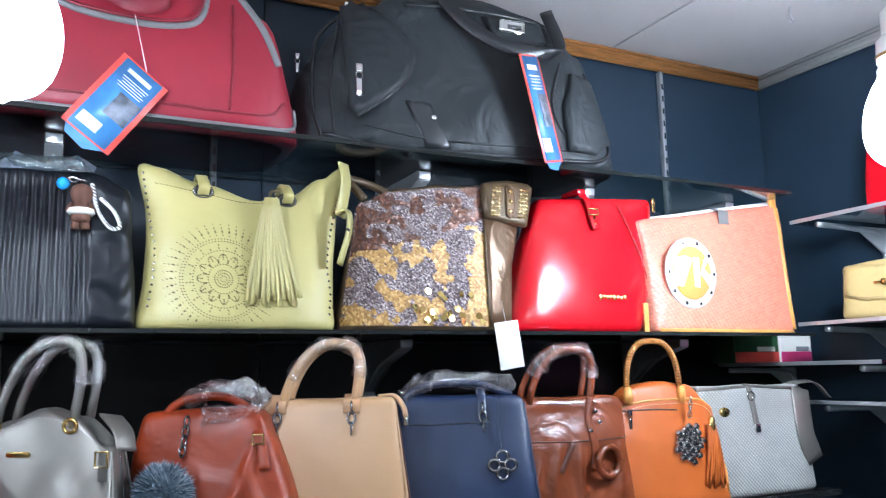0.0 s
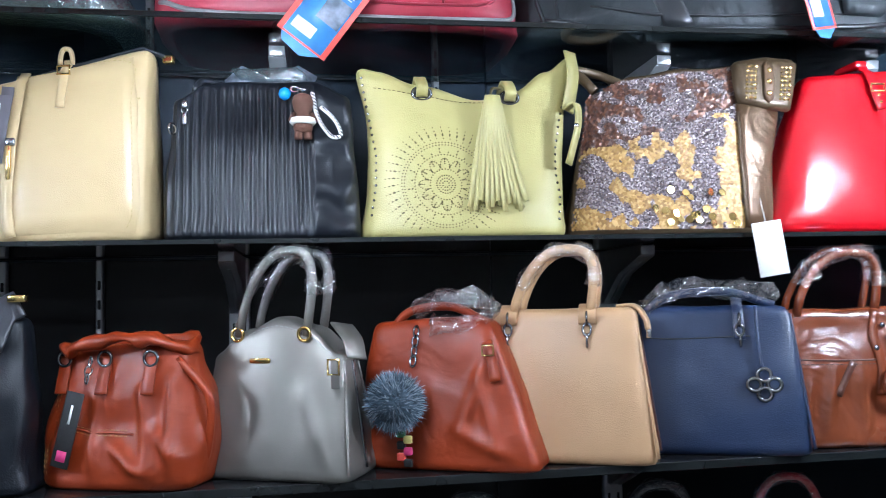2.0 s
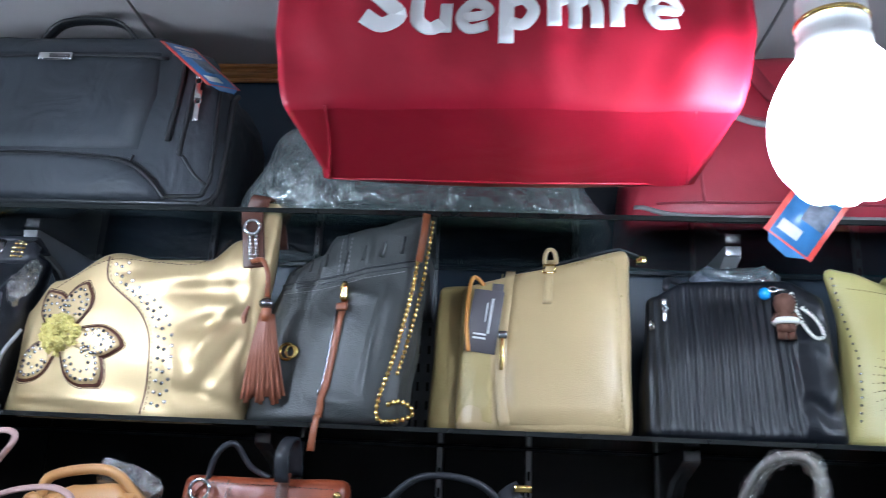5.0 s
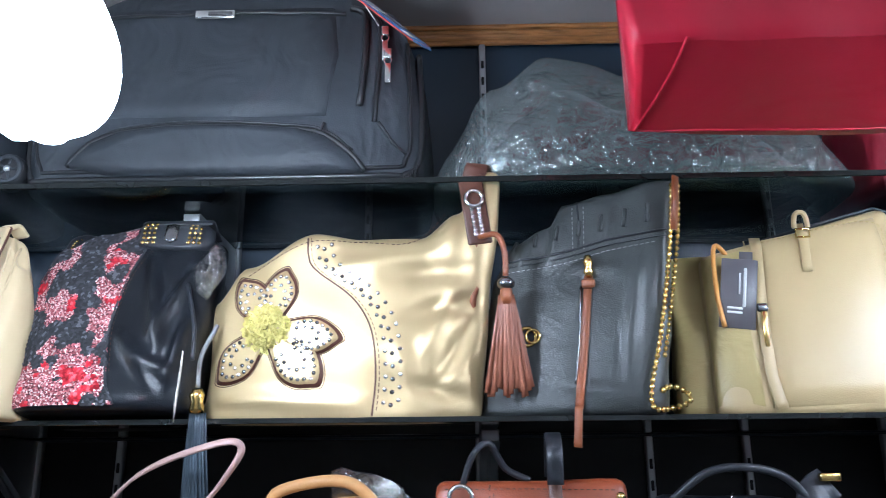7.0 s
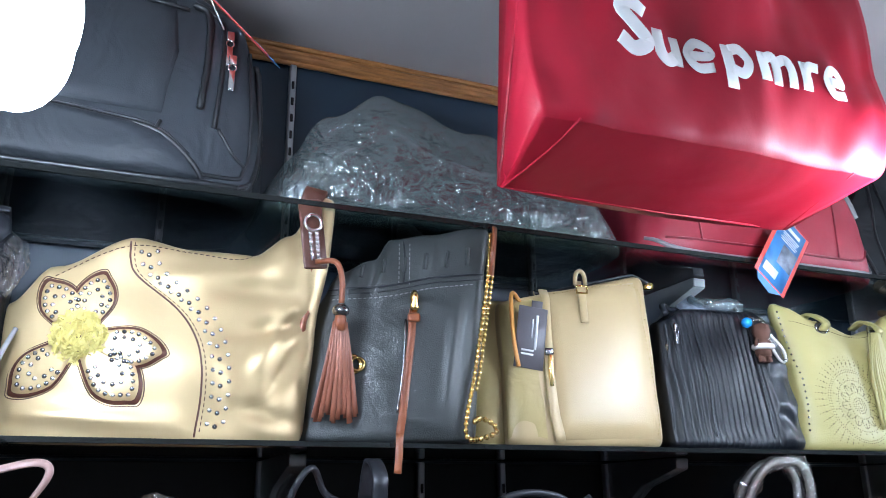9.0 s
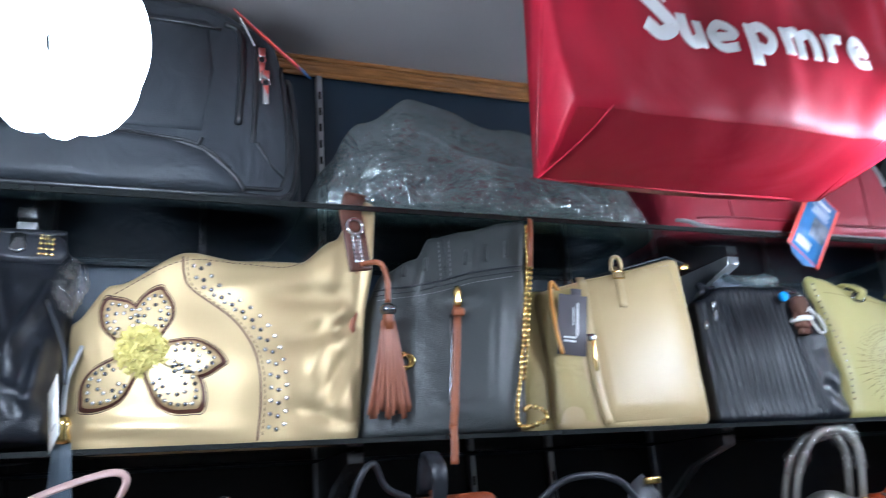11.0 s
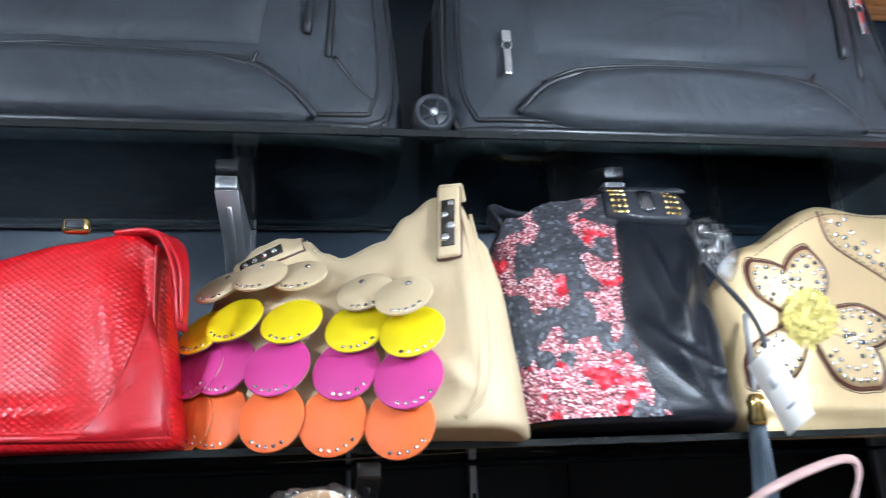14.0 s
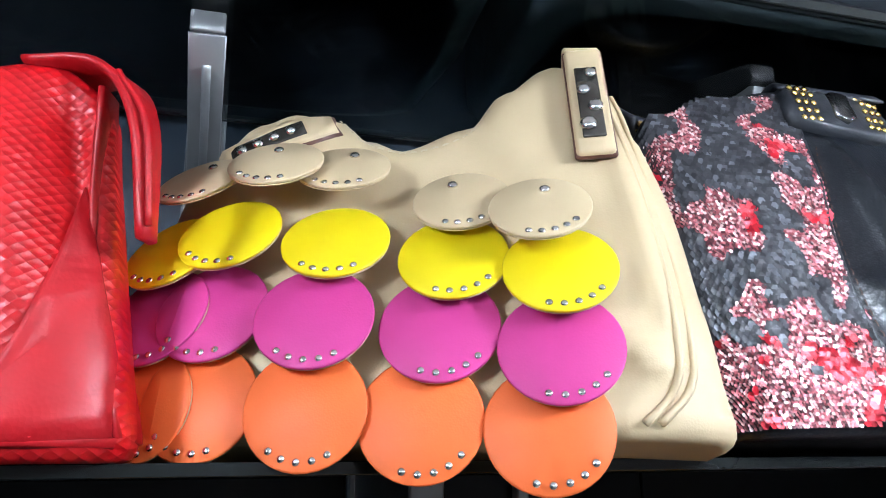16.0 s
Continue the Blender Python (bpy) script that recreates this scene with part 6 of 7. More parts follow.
ROWS = [("orange", 0.0327, 6, ((-0.146, 0.022), (-0.111, 0.022), (-0.051, 0.016), (0.008, 0.01), (0.072, 0.004))),
        ("magenta", 0.0328, 19, ((-0.145, 0.073), (-0.111, 0.073), (-0.05, 0.065), (0.017, 0.059), (0.08, 0.045))),
        ("yellow", 0.0312, 29, ((-0.143, 0.114), (-0.107, 0.122), (-0.043, 0.113), (0.024, 0.101), (0.082, 0.089))),
        ("sand", 0.0288, 38, ((-0.135, 0.165), (-0.083, 0.167), (-0.044, 0.167), (0.028, 0.141), (0.073, 0.126)))]
LIFT = {"sand": (0.0, 0.0065, 0.0015, 0.0, 0.0055)}
for row, (colour, r, slope, spots) in enumerate(ROWS):
    for i, (x, z) in enumerate(spots):
        q = radians(slope if i < 3 else slope * 0.82)
        lift = 0.0035 + 0.003 * row + LIFT.get(colour, (0.003, 0.0, 0.003, 0.0, 0.003))[i]
        y = fy(x, max(0.012, z + r * 0.8 * math.cos(q))) - r * 0.8 * math.sin(q) - lift
        y = min(y, fy(x, max(0.008, z)) - lift)
        turn = math.degrees(math.atan2(fy(x + 0.02, max(z, 0.02)) - fy(x - 0.02, max(z, 0.02)), 0.04)) * 0.6
        m = Matrix.Translation((x, y, z)) @ pose(0, 0, 0, 0, 0, turn) @ pose(0, 0, 0, -math.degrees(q), 0, 0) @ pose(0, 0, 0, 0, (-10, 8, 4, -8, -4)[i], 0)
        o = part("disc", disc_geo(r, 0.0022, n=36).moved(m), C[colour], e, colour + " leather disc")
        part("disc_back", disc_geo(r * 0.985, 0.0012, n=36).moved(m @ Matrix.Translation((0, 0.0013, 0))), L_SAND, o, "pale leather backing")
        if colour == "sand":
            piece("crystal", D_CHROME, o, m @ Matrix.Translation((0.004 * (-1) ** i, -0.0022, r * 0.55)) @ Matrix.Diagonal((0.0034, 0.0034, 0.0034, 1)))
        for k in range(5):
            q = radians(-90 + (k - 2) * 17 + (i - 2) * 7)
            piece("stud", D_CHROME, o, m @ Matrix.Translation((r * 0.83 * math.cos(q), -0.002, r * 0.83 * math.sin(q))) @ Matrix.Diagonal((0.0023, 0.0023, 0.0023, 1)))


def clip_tab(m, l):
    t = part("handle_tab", box(0, 0, -l / 2, 0.0245, 0.006, l, 0.0028).moved(m), L_SAND, e, "leather handle tab with chrome studs")
    part("tab_edge", box(0, 0.002, -l / 2, 0.0265, 0.004, l + 0.002, 0.0018).moved(m), L_BROWNDK, t)
    part("tab_window", box(0, -0.004, -l / 2 - 0.004, 0.0145, 0.002, l * 0.66, 0.0008, 1).moved(m), M_STUDBACK, t)
    for k in range(4):
        piece("stud", D_CHROME, t, m @ Matrix.Translation((0.003 * (-1) ** k, -0.005, -l * (0.28 + 0.16 * k))) @ Matrix.Diagonal((0.004 + 0.0006 * k,) * 3 + (1,)))


clip_tab(Matrix.Translation((0.107, fy(0.1, 0.24) - 0.004, 0.264)) @ pose(0, 0, 0, -11, -2, 0), 0.09)


def lying_tab(x0, z0, x1, z1, w):
    """The other tab lies along the shoulder of the bag."""
    d = Vector((x1 - x0, 0, z1 - z0)).normalized()
    s = Vector((-d.z, 0, d.x)) * w / 2
    a, b = Vector((x0, 0, z0)), Vector((x1, 0, z1))

    def outline(k, e0, e1):
        p, q, n = a + d * e0, b - d * e1, s * k
        pts = [p + n, p.lerp(q, 0.33) + n, p.lerp(q, 0.66) + n, q + n - d * 0.004, q + n * 0.6, q - n * 0.6, q - n - d * 0.004, p.lerp(q, 0.66) - n, p.lerp(q, 0.33) - n, p - n]
        return [(v.x, v.z) for v in pts]
    t = part("handle_tab", draped(outline(1.0, 0, 0), fy, 0.006), L_SAND, e, "leather handle tab with chrome studs")
    part("tab_edge", draped(outline(1.1, -0.001, -0.001), fy, 0.003), L_BROWNDK, t)
    part("tab_window", draped(outline(0.55, 0.02, 0.01), fy, 0.001, 0.006), M_STUDBACK, t)
    for k in range(4):
        p = a.lerp(b, 0.36 + 0.14 * k)
        piece("stud", D_CHROME, t, Matrix.Translation((p.x, fy(p.x, p.z) - 0.0075, p.z)) @ Matrix.Diagonal((0.004, 0.004, 0.004, 1)))


lying_tab(-0.06, 0.222, -0.134, 0.188, 0.024)
part("strap", ribbon(curve([(0.107, fy(0.1, 0.25) - 0.005, 0.264), (0.107, -0.008, 0.272), (0.107, 0.008, 0.262)], 5), 0.0245, 0.006, side=(1, 0.1, 0)), L_SAND, e)
for dx in (0.0, 0.008):
    seam(e, fy, [(0.118 + dx, 0.238), (0.128 + dx, 0.19), (0.138 + dx, 0.12), (0.142 + dx, 0.06), (0.138 + dx, 0.028), (0.12 + dx, 0.008)], 0.0022, L_SAND, off=0.001)

# red scaled bag
e = bag("red scaled leather bag with zipped top", -2.275, 0.13, 0, front=FRONT - 0.028)
gb, fy = body(0.428, 0.372, 0.14, 0.07, poly([(-1, 0.155), (0, 0.178), (0.6, 0.207), (0.85, 0.212), (1, 0.2)]), n=6, nf=56, nz=32, wr=0.006, seed=31, lean=0.0, disp=folds((-0.05, 0.03, 0.12, 0.035, 0.012, 0.01), (0.13, 0.2, 0.16, 0.06, 0.012, 0.012), (0.16, 0.22, 0.18, 0.1, 0.009, -0.014)))
part("body", gb, L_REDSNAKE, e)
part("side_flap", ribbon(curve([(0.15, -0.012, 0.21), (0.186, -0.03, 0.207), (0.205, -0.05, 0.172), (0.212, -0.06, 0.106)], 6), lambda t: 0.05 * (1 - 0.75 * t), 0.005, side=(0.5, 0.86, 0)), L_REDDK, e)
part("side_gusset", ribbon(curve([(0.184, -0.03, 0.195), (0.188, -0.022, 0.11), (0.21, -0.03, 0.01)], 6), lambda t: 0.03 + 0.025 * t, 0.004, side=(0.15, 0.98, 0)), L_REDDK, e)
part("side_zip", tube(curve([(0.19, -0.05, 0.2), (0.207, -0.062, 0.168), (0.213, -0.066, 0.112)], 6), 0.002, 6), L_REDDK, e)
part("base_piping", tube(on(fy, [(-0.2, 0.01), (0, 0.012), (0.205, 0.01)], 0.0), 0.004, 6), L_REDDK, e)
part("corner_panel", draped([(0.13, 0.008), (0.17, 0.008), (0.205, 0.01), (0.203, 0.05), (0.19, 0.1), (0.178, 0.14), (0.172, 0.1), (0.162, 0.06), (0.148, 0.03)], fy, 0.004), L_REDDK, e, "smooth red leather corner")
part("top_clasp", box(0.1, -0.02, 0.22, 0.026, 0.014, 0.016, 0.004), M_GOLD, e, "gold clasp")
part("clasp_face", box(0.1, -0.028, 0.22, 0.018, 0.003, 0.01, 0.002), L_BLACK, e)
studs(e, fy, [(-0.01 + 0.01 * k, 0.165 + 0.006 * (k % 2)) for k in range(4)], 0.006, D_GOLD)


# ---- satchels on the low shelf ----
def satchel(label, x, w0, w1, h, d, material, rz=-12, front=FRONT3 + 0.012, top=None, seed=1, n=7, wr=0.003, lean=0.0, d1=None, bulge=0.0, disp=None):
    e = bag(label, x, d, rz, Z3, front, "satchel")
    gb, fy = body(w0, w1, d, d1 or d * 0.45, top or h, n=n, nf=52, nz=32, wr=wr, seed=seed, lean=lean, bulge=bulge, disp=disp)
    part("body", gb, material, e)
    return e, fy


def gusset(e, w0, w1, d0, d1, h, material, crease):
    """The folded end of a box-shaped satchel: piped corner, dark cord painting the inward crease's shade, and piped
    rear corner.
    """
    for y0, y1, r, m, k in ((-d0 * 0.46, -d1 * 0.42, 0.0024, material, 0.994), (0.0, 0.0, 0.0026, crease, 1.003), (d0 * 0.4, d1 * 0.36, 0.002, material, 0.996)):
        part("gusset_edge" if m is material else "gusset_shade_line", tube(curve([(w0 / 2 * k, y0, 0.012), ((w0 * 0.5 + w1 * 0.5) / 2 * k, (y0 + y1) / 2, h * 0.5), (w1 / 2 * k, y1, h - 0.012)], 5), r, 6), m, e)


L_SILVER = leather("pewter_leather", lin(128, 124, 117), 0.45, 0.05, 300, 0.1, metal=0.7, fold=0.03, fscale=8)
L_WOVEN = mat("woven_silver_leather", lin(206, 206, 200), 0.36, metal=0.3, bump=1.0, scale=165, var=0.1, tex="voronoi", stretch=(1, 0.1, 1), regular=0.05, turn=45, joint=0.5)
L_RUST = leather("rust_leather", lin(134, 48, 18), 0.42, 0.06, 300, 0.16, fold=0.2, fscale=12, spec=0.36)
L_TAN = leather("tan_beige_leather", lin(178, 140, 102), 0.42, 0.2, 340, 0.05, fold=0.04, fscale=7)
L_NAVY = leather("navy_leather", lin(28, 42, 68), 0.36, 0.22, 300, 0.1, fold=0.06, fscale=7)
L_COGNAC = leather("cognac_leather", lin(116, 56, 32), 0.26, 0.06, 260, 0.25, fold=0.35, fscale=13)
L_ORANGE = leather("orange_tan_leather", lin(184, 92, 38), 0.36, 0.2, 320, 0.08, fold=0.05, fscale=7)
L_MUSTARD = leather("mustard_leather", lin(196, 128, 22), 0.38, 0.2, 260, 0.08)
L_MAUVE = leather("dusty_mauve_leather", lin(170, 138, 132), 0.42, 0.15, 320, 0.05, fold=0.05)
L_CAMEL = leather("camel_leather", lin(184, 134, 84), 0.42, 0.2, 260, 0.1)
L_SADDLE = leather("saddle_brown_leather", lin(134, 64, 40), 0.3, 0.15, 220, 0.1)
M_ROPE = mat("twisted_rope", lin(176, 112, 50), 0.55, bump=1.0, scale=170, var=0.15, tex="voronoi", regular=0.3, joint=0.6)
M_FUR = mat("blue_grey_fur", lin(92, 108, 120), 0.85, bump=0.5, scale=300, var=0.35, big=60)
M_MAROON = mat("maroon_card", lin(110, 22, 44), 0.5)
M_PINK = mat("pink_print", lin(214, 60, 120), 0.5)
M_GREEN = mat("green_carton", lin(40, 84, 52), 0.5, var=0.2, big=30)

# woven silver tote
e, fy = satchel("woven silver leather tote with pull tab", 0.955, 0.31, 0.3, 0.222, 0.1, L_WOVEN, 0, seed=41)
seam(e, fy, [(-0.15, 0.215), (0, 0.219), (0.15, 0.212)], 0.004, L_SILVER, name="top_piping")
strap_on(e, fy, [(-0.01, 0.225), (-0.008, 0.19), (-0.008, 0.14)], 0.014, L_SILVER, "tab")
ring_part(e, (-0.01, fy(0, 0.2) - 0.004, 0.2), 0.009, 0.002, M_CHROME, "tab_ring")
part("tab_end", box(-0.008, fy(0, 0.14) - 0.005, 0.135, 0.016, 0.005, 0.018, 0.002), M_CHROME, e)
part("emblem", disc_geo(0.014, 0.003, 0.7).moved(Matrix.Translation((-0.09, fy(-0.09, 0.17), 0.17))), M_GOLD, e, "small gold emblem")
part("side_fold", ribbon(curve([(0.14, fy(0.13, 0.2) - 0.002, 0.212), (0.125, fy(0.12, 0.12) - 0.006, 0.12), (0.15, fy(0.14, 0.06) - 0.002, 0.06)], 5), 0.05, 0.004), L_SILVER, e)
part("zip_tail", ribbon(curve([(0.13, 0, 0.222), (0.19, -0.02, 0.225), (0.225, -0.03, 0.19)], 5), 0.016, 0.003, side=(0, 1, 0.3)), L_SILVER, e)

# orange domed bag
e, fy = satchel("orange tan domed bag with rope handles and brooch", 0.725, 0.27, 0.25, 0.22, 0.12, L_ORANGE, -8, top=poly([(-1, 0.14), (-0.85, 0.2), (-0.5, 0.228), (0, 0.235), (0.5, 0.228), (0.85, 0.19), (1, 0.12)]), seed=42, n=6)
handle(e, arch(-0.085, 0.035, -0.03, 0.215, 0.315), 0.007, M_ROPE, False, "twisted rope handle")
stitches(e, fy, [(-0.115, 0.02), (-0.12, 0.12), (-0.092, 0.178), (0, 0.192), (0.092, 0.182), (0.115, 0.12), (0.11, 0.02)], M_THREAD)
for x in (-0.085, 0.035):
    part("handle_clip", lathe([(0.008, -0.016), (0.009, 0), (0.007, 0.016)], 10).moved(Matrix.Translation((x, -0.035, 0.21))), L_TANTRIM, e)
seam(e, fy, [(-0.125, 0.02), (-0.13, 0.12), (-0.1, 0.185), (0, 0.2), (0.1, 0.19), (0.125, 0.12), (0.12, 0.02)], 0.0022, L_TANTRIM)
seam(e, fy, [(-0.1, 0.18), (-0.04, 0.182), (0.02, 0.18)], 0.002, L_BROWNDK)
zip_pull(e, -0.085, fy(-0.08, 0.18) - 0.002, 0.178, 0.02, M_GUN)
rnd = random.Random(7)
STONE = lathe([(0.007, 0), (0.0075, 0.004), (0.004, 0.009)], 6).moved(FACING).mesh("stone", M_CHROME, False)
br = part("brooch", disc_geo(0.028, 0.003, 1.2, 16).moved(Matrix.Translation((0.035, fy(0.035, 0.12) - 0.001, 0.115))), M_GUN, e, "rhinestone brooch")
for k in range(26):
    q, r = k * 2.4, 0.032 * math.sqrt((k + 0.5) / 26)
    piece("stone", STONE, br, Matrix.Translation((0.035 + r * math.cos(q), fy(0.035, 0.12) - 0.004, 0.115 + r * 1.2 * math.sin(q))))
chain(e, [Vector((0.035, -0.065, 0.2)), Vector((0.038, fy(0.03, 0.15) - 0.008, 0.155))], 0.004, M_CHROME)
tassel(e, 0.085, fy(0.085, 0.12) - 0.012, 0.15, 0.12, 0.012, 0.045, L_ORANGE, 8, M_GOLD, "orange leather tassel")

# cognac satchel
e, fy = satchel("cognac leather satchel with wrapped handle and ring charm", 0.5, 0.245, 0.225, 0.215, 0.11, L_COGNAC, -6, seed=43, wr=0.005, n=5, disp=folds((-0.04, 0.12, -0.06, 0.03, 0.008, 0.008), (0.0, 0.12, 0.0, 0.02, 0.009, 0.008), (-0.08, 0.1, -0.1, 0.03, 0.007, 0.007), (0.09, 0.12, 0.08, 0.03, 0.008, 0.008)))
handle(e, arch(-0.085, 0.04, -0.02, 0.2, 0.3, lean=0.03), 0.008, L_COGNAC, True)
handle(e, arch(-0.085, 0.045, 0.025, 0.2, 0.308, lean=0.04), 0.007, L_COGNAC, True)
seam(e, fy, [(-0.11, 0.135), (0, 0.132), (0.11, 0.135)], 0.0016, L_BROWNDK)
stitches(e, fy, [(-0.105, 0.128), (0, 0.126), (0.105, 0.128)], M_THREADDK)
stitches(e, fy, [(-0.1, 0.2), (0, 0.2), (0.1, 0.198)], M_THREADDK)
strap_on(e, fy, [(0.04, 0.21), (0.03, 0.17), (0.035, 0.12), (0.03, 0.08)], 0.014, L_COGNAC)
strap_on(e, fy, [(-0.01, 0.13), (-0.04, 0.08)], 0.01, L_BROWNDK, "tie")
ring_part(e, (0.055, fy(0.05, 0.09) - 0.012, 0.095), 0.027, 0.007, L_COGNAC, "charm_ring", 15)
studs(e, fy, [(0.045, 0.185), (0.05, 0.165), (0.03, 0.15)], 0.0045, D_GUN, "rivet", off=0.004)

# navy satchel
e, fy = satchel("navy leather satchel with clover charm", 0.282, 0.262, 0.222, 0.22, 0.13, L_NAVY, -22, seed=44, n=9)
part("wrapped_handle", crumple(crumple(tube(curve([(-0.1, -0.02, 0.22), (-0.06, -0.03, 0.245), (0.02, -0.02, 0.25), (0.09, -0.01, 0.235)], 6), 0.014, 10), 0.012, 50), 0.006, 130), M_FILM, e, "handles bundled in clear plastic", smooth=False)
handle(e, curve([(-0.1, -0.02, 0.215), (-0.06, -0.025, 0.238), (0.02, -0.02, 0.242), (0.09, -0.01, 0.22)], 6), 0.008, L_NAVY)
seam(e, fy, [(-0.115, 0.175), (-0.06, 0.172), (0.05, 0.175)], 0.0012, L_BLACK)
strap_on(e, fy, [(0.035, 0.235), (0.036, 0.2), (0.036, 0.17)], 0.016, L_NAVY)
chain(e, [Vector((0.036, fy(0.036, 0.19) - 0.008, 0.2)), Vector((0.036, fy(0.036, 0.15) - 0.006, 0.14))], 0.006, M_GUN)
part("charm_cord", tube(curve([(0.06, fy(0.06, 0.2) - 0.006, 0.22), (0.06, fy(0.06, 0.16) - 0.006, 0.17), (0.063, fy(0.06, 0.12) - 0.006, 0.125)], 5), 0.0025, 6), L_NAVY, e)
for k in range(4):
    q = math.pi / 2 * k
    ring_part(e, (0.065 + 0.014 * math.cos(q), fy(0.065, 0.1) - 0.006, 0.105 + 0.014 * math.sin(q)), 0.0095, 0.003, M_GUN, "clover_charm")
gusset(e, 0.262, 0.222, 0.13, 0.058, 0.22, L_NAVY, L_BLACK)
card(e, "hang_tag", 0.045, 0.06, Matrix.Translation((-0.165, -0.02, 0.085)) @ pose(0, 0, 0, 0, 35, 0), M_MAROON, [], "maroon card tag")

# tan satchel
e, fy = satchel("tan beige leather satchel with chain handle mounts", 0.045, 0.268, 0.215, 0.222, 0.14, L_TAN, -25, seed=45, n=10)
for y, wr_ in ((-0.03, True), (0.03, False)):
    handle(e, arch(-0.075, 0.04, y, 0.205, 0.312, lean=0.03), 0.0085, L_TAN, wr_)
for x in (-0.08, 0.038):
    part("handle_mount", ribbon(curve([(x, -0.02, 0.228), (x, fy(x, 0.2) - 0.004, 0.215), (x, fy(x, 0.2) - 0.002, 0.2)], 4), 0.026, 0.004), L_TAN, e)
    chain(e, [Vector((x, fy(x, 0.2) - 0.005, 0.208)), Vector((x, fy(x, 0.16) - 0.004, 0.158))], 0.0062, M_GUN)
gusset(e, 0.268, 0.215, 0.14, 0.063, 0.222, L_TAN, L_BROWNDK)
part("zip_end", ribbon(curve([(0.08, 0.0, 0.225), (0.105, -0.004, 0.225), (0.12, -0.008, 0.207), (0.124, -0.01, 0.19)], 5), 0.02, 0.005, side=(0.2, 1, 0)), L_TAN, e)
part("zip_stop", box(0.125, -0.01, 0.184, 0.008, 0.014, 0.014, 0.002), M_CHROME, e)

# rust satchel with pompom
e, fy = satchel("rust leather satchel with blue fur pompom", -0.125, 0.285, 0.18, 0.212, 0.15, L_RUST, -26, seed=46, n=7, wr=0.005, lean=-0.03, disp=folds((0.05, 0.13, 0.08, 0.03, 0.009, 0.01), (0.02, 0.06, 0.1, 0.02, 0.009, 0.009), (0.06, 0.17, 0.02, 0.04, 0.008, 0.007), (-0.09, 0.09, -0.11, 0.02, 0.009, 0.008)))
handle(e, curve([(-0.09, -0.02, 0.2), (-0.06, -0.02, 0.225), (0.0, -0.01, 0.23), (0.05, 0.0, 0.205)], 6), 0.008, L_RUST)
part("wrapped_handle", crumple(crumple(tube(curve([(-0.05, -0.03, 0.225), (0.0, -0.04, 0.245), (0.06, -0.02, 0.235), (0.04, -0.03, 0.205), (-0.02, -0.05, 0.205)], 6), 0.013, 10), 0.01, 50), 0.006, 130), M_FILM, e, "handle bundled in clear plastic", smooth=False)
chain(e, [Vector((-0.045, fy(-0.045, 0.19) - 0.006, 0.195)), Vector((-0.05, fy(-0.05, 0.14) - 0.008, 0.13))], 0.0055, M_GUN)
pf = Geo()
for k in range(4200):
    d = Vector((rnd.gauss(0, 1), rnd.gauss(0, 1), rnd.gauss(0, 1))).normalized()
    c = Vector((-0.06, fy(-0.06, 0.1) - 0.04, 0.1))
    s = d.orthogonal().normalized() * 0.001
    t = c + d * (0.044 + rnd.uniform(-0.006, 0.004)) + Vector((rnd.uniform(-1, 1), rnd.uniform(-1, 1), rnd.uniform(-1, 1))) * 0.004
    pf.add([c + d * 0.03 - s, c + d * 0.03 + s, t + s * 0.3], [(0, 1, 2)])
pm = part("pompom", lathe([(0.004, -0.034), (0.024, -0.025), (0.034, 0), (0.024, 0.025), (0.004, 0.034)], 16).moved(Matrix.Translation((-0.06, fy(-0.06, 0.1) - 0.04, 0.1))), M_FUR, e, "blue grey fur pompom")
part("fur", pf, glitter("mixed_grey_fur", [lin(70, 86, 98), lin(112, 130, 144), lin(52, 64, 74), lin(178, 188, 196), lin(92, 110, 122)], 0.9, 0.0), pm, smooth=False, kind="stuff")
for k, mm in enumerate((M_GREEN, M_LIME, M_SLOT, M_PINK, M_TAGRED, M_SLOT)):
    part("charm_bead", box(-0.055 + 0.01 * (k % 2), fy(-0.05, 0.05) - 0.02, 0.055 - 0.008 * k, 0.012, 0.008, 0.011, 0.002), mm, e)
part("side_strap", ribbon(curve([(0.06, fy(0.06, 0.18) - 0.005, 0.18), (0.07, fy(0.07, 0.15) - 0.006, 0.15), (0.075, fy(0.07, 0.12) - 0.004, 0.125)], 4), 0.016, 0.004), L_RUST, e)
buckle(e, 0.064, 0.168, lambda x, z: fy(x, z) - 0.008, 0.016, 0.014, M_GOLD)

# pewter satchel
e, fy = satchel("pewter metallic satchel with wrapped handles", -0.372, 0.238, 0.2, 0.215, 0.13, L_SILVER, -25, seed=47, n=9, disp=folds((0.05, 0.12, 0.09, 0.02, 0.01, 0.005)), top=poly([(-1, 0.172), (-0.5, 0.205), (0.0, 0.222), (0.5, 0.208), (1, 0.172)]))
for y in (-0.03, 0.025):
    handle(e, arch(-0.06, 0.045, y, 0.195, 0.315, lean=0.03), 0.0075, L_SILVER, True)
for x in (-0.06, 0.045):
    ring_part(e, (x, fy(x, 0.195) - 0.004, 0.198), 0.009, 0.0024, M_GOLD, "handle_ring")
gusset(e, 0.238, 0.2, 0.13, 0.058, 0.172, L_SILVER, M_GUN)
stitches(e, fy, [(-0.1, 0.162), (-0.05, 0.194), (0.0, 0.21), (0.05, 0.196), (0.09, 0.166)], M_CORD)
part("brand_bar", box(-0.02, fy(-0.02, 0.16) - 0.002, 0.162, 0.032, 0.003, 0.007, 0.002), M_GOLD, e, "small gold name bar")
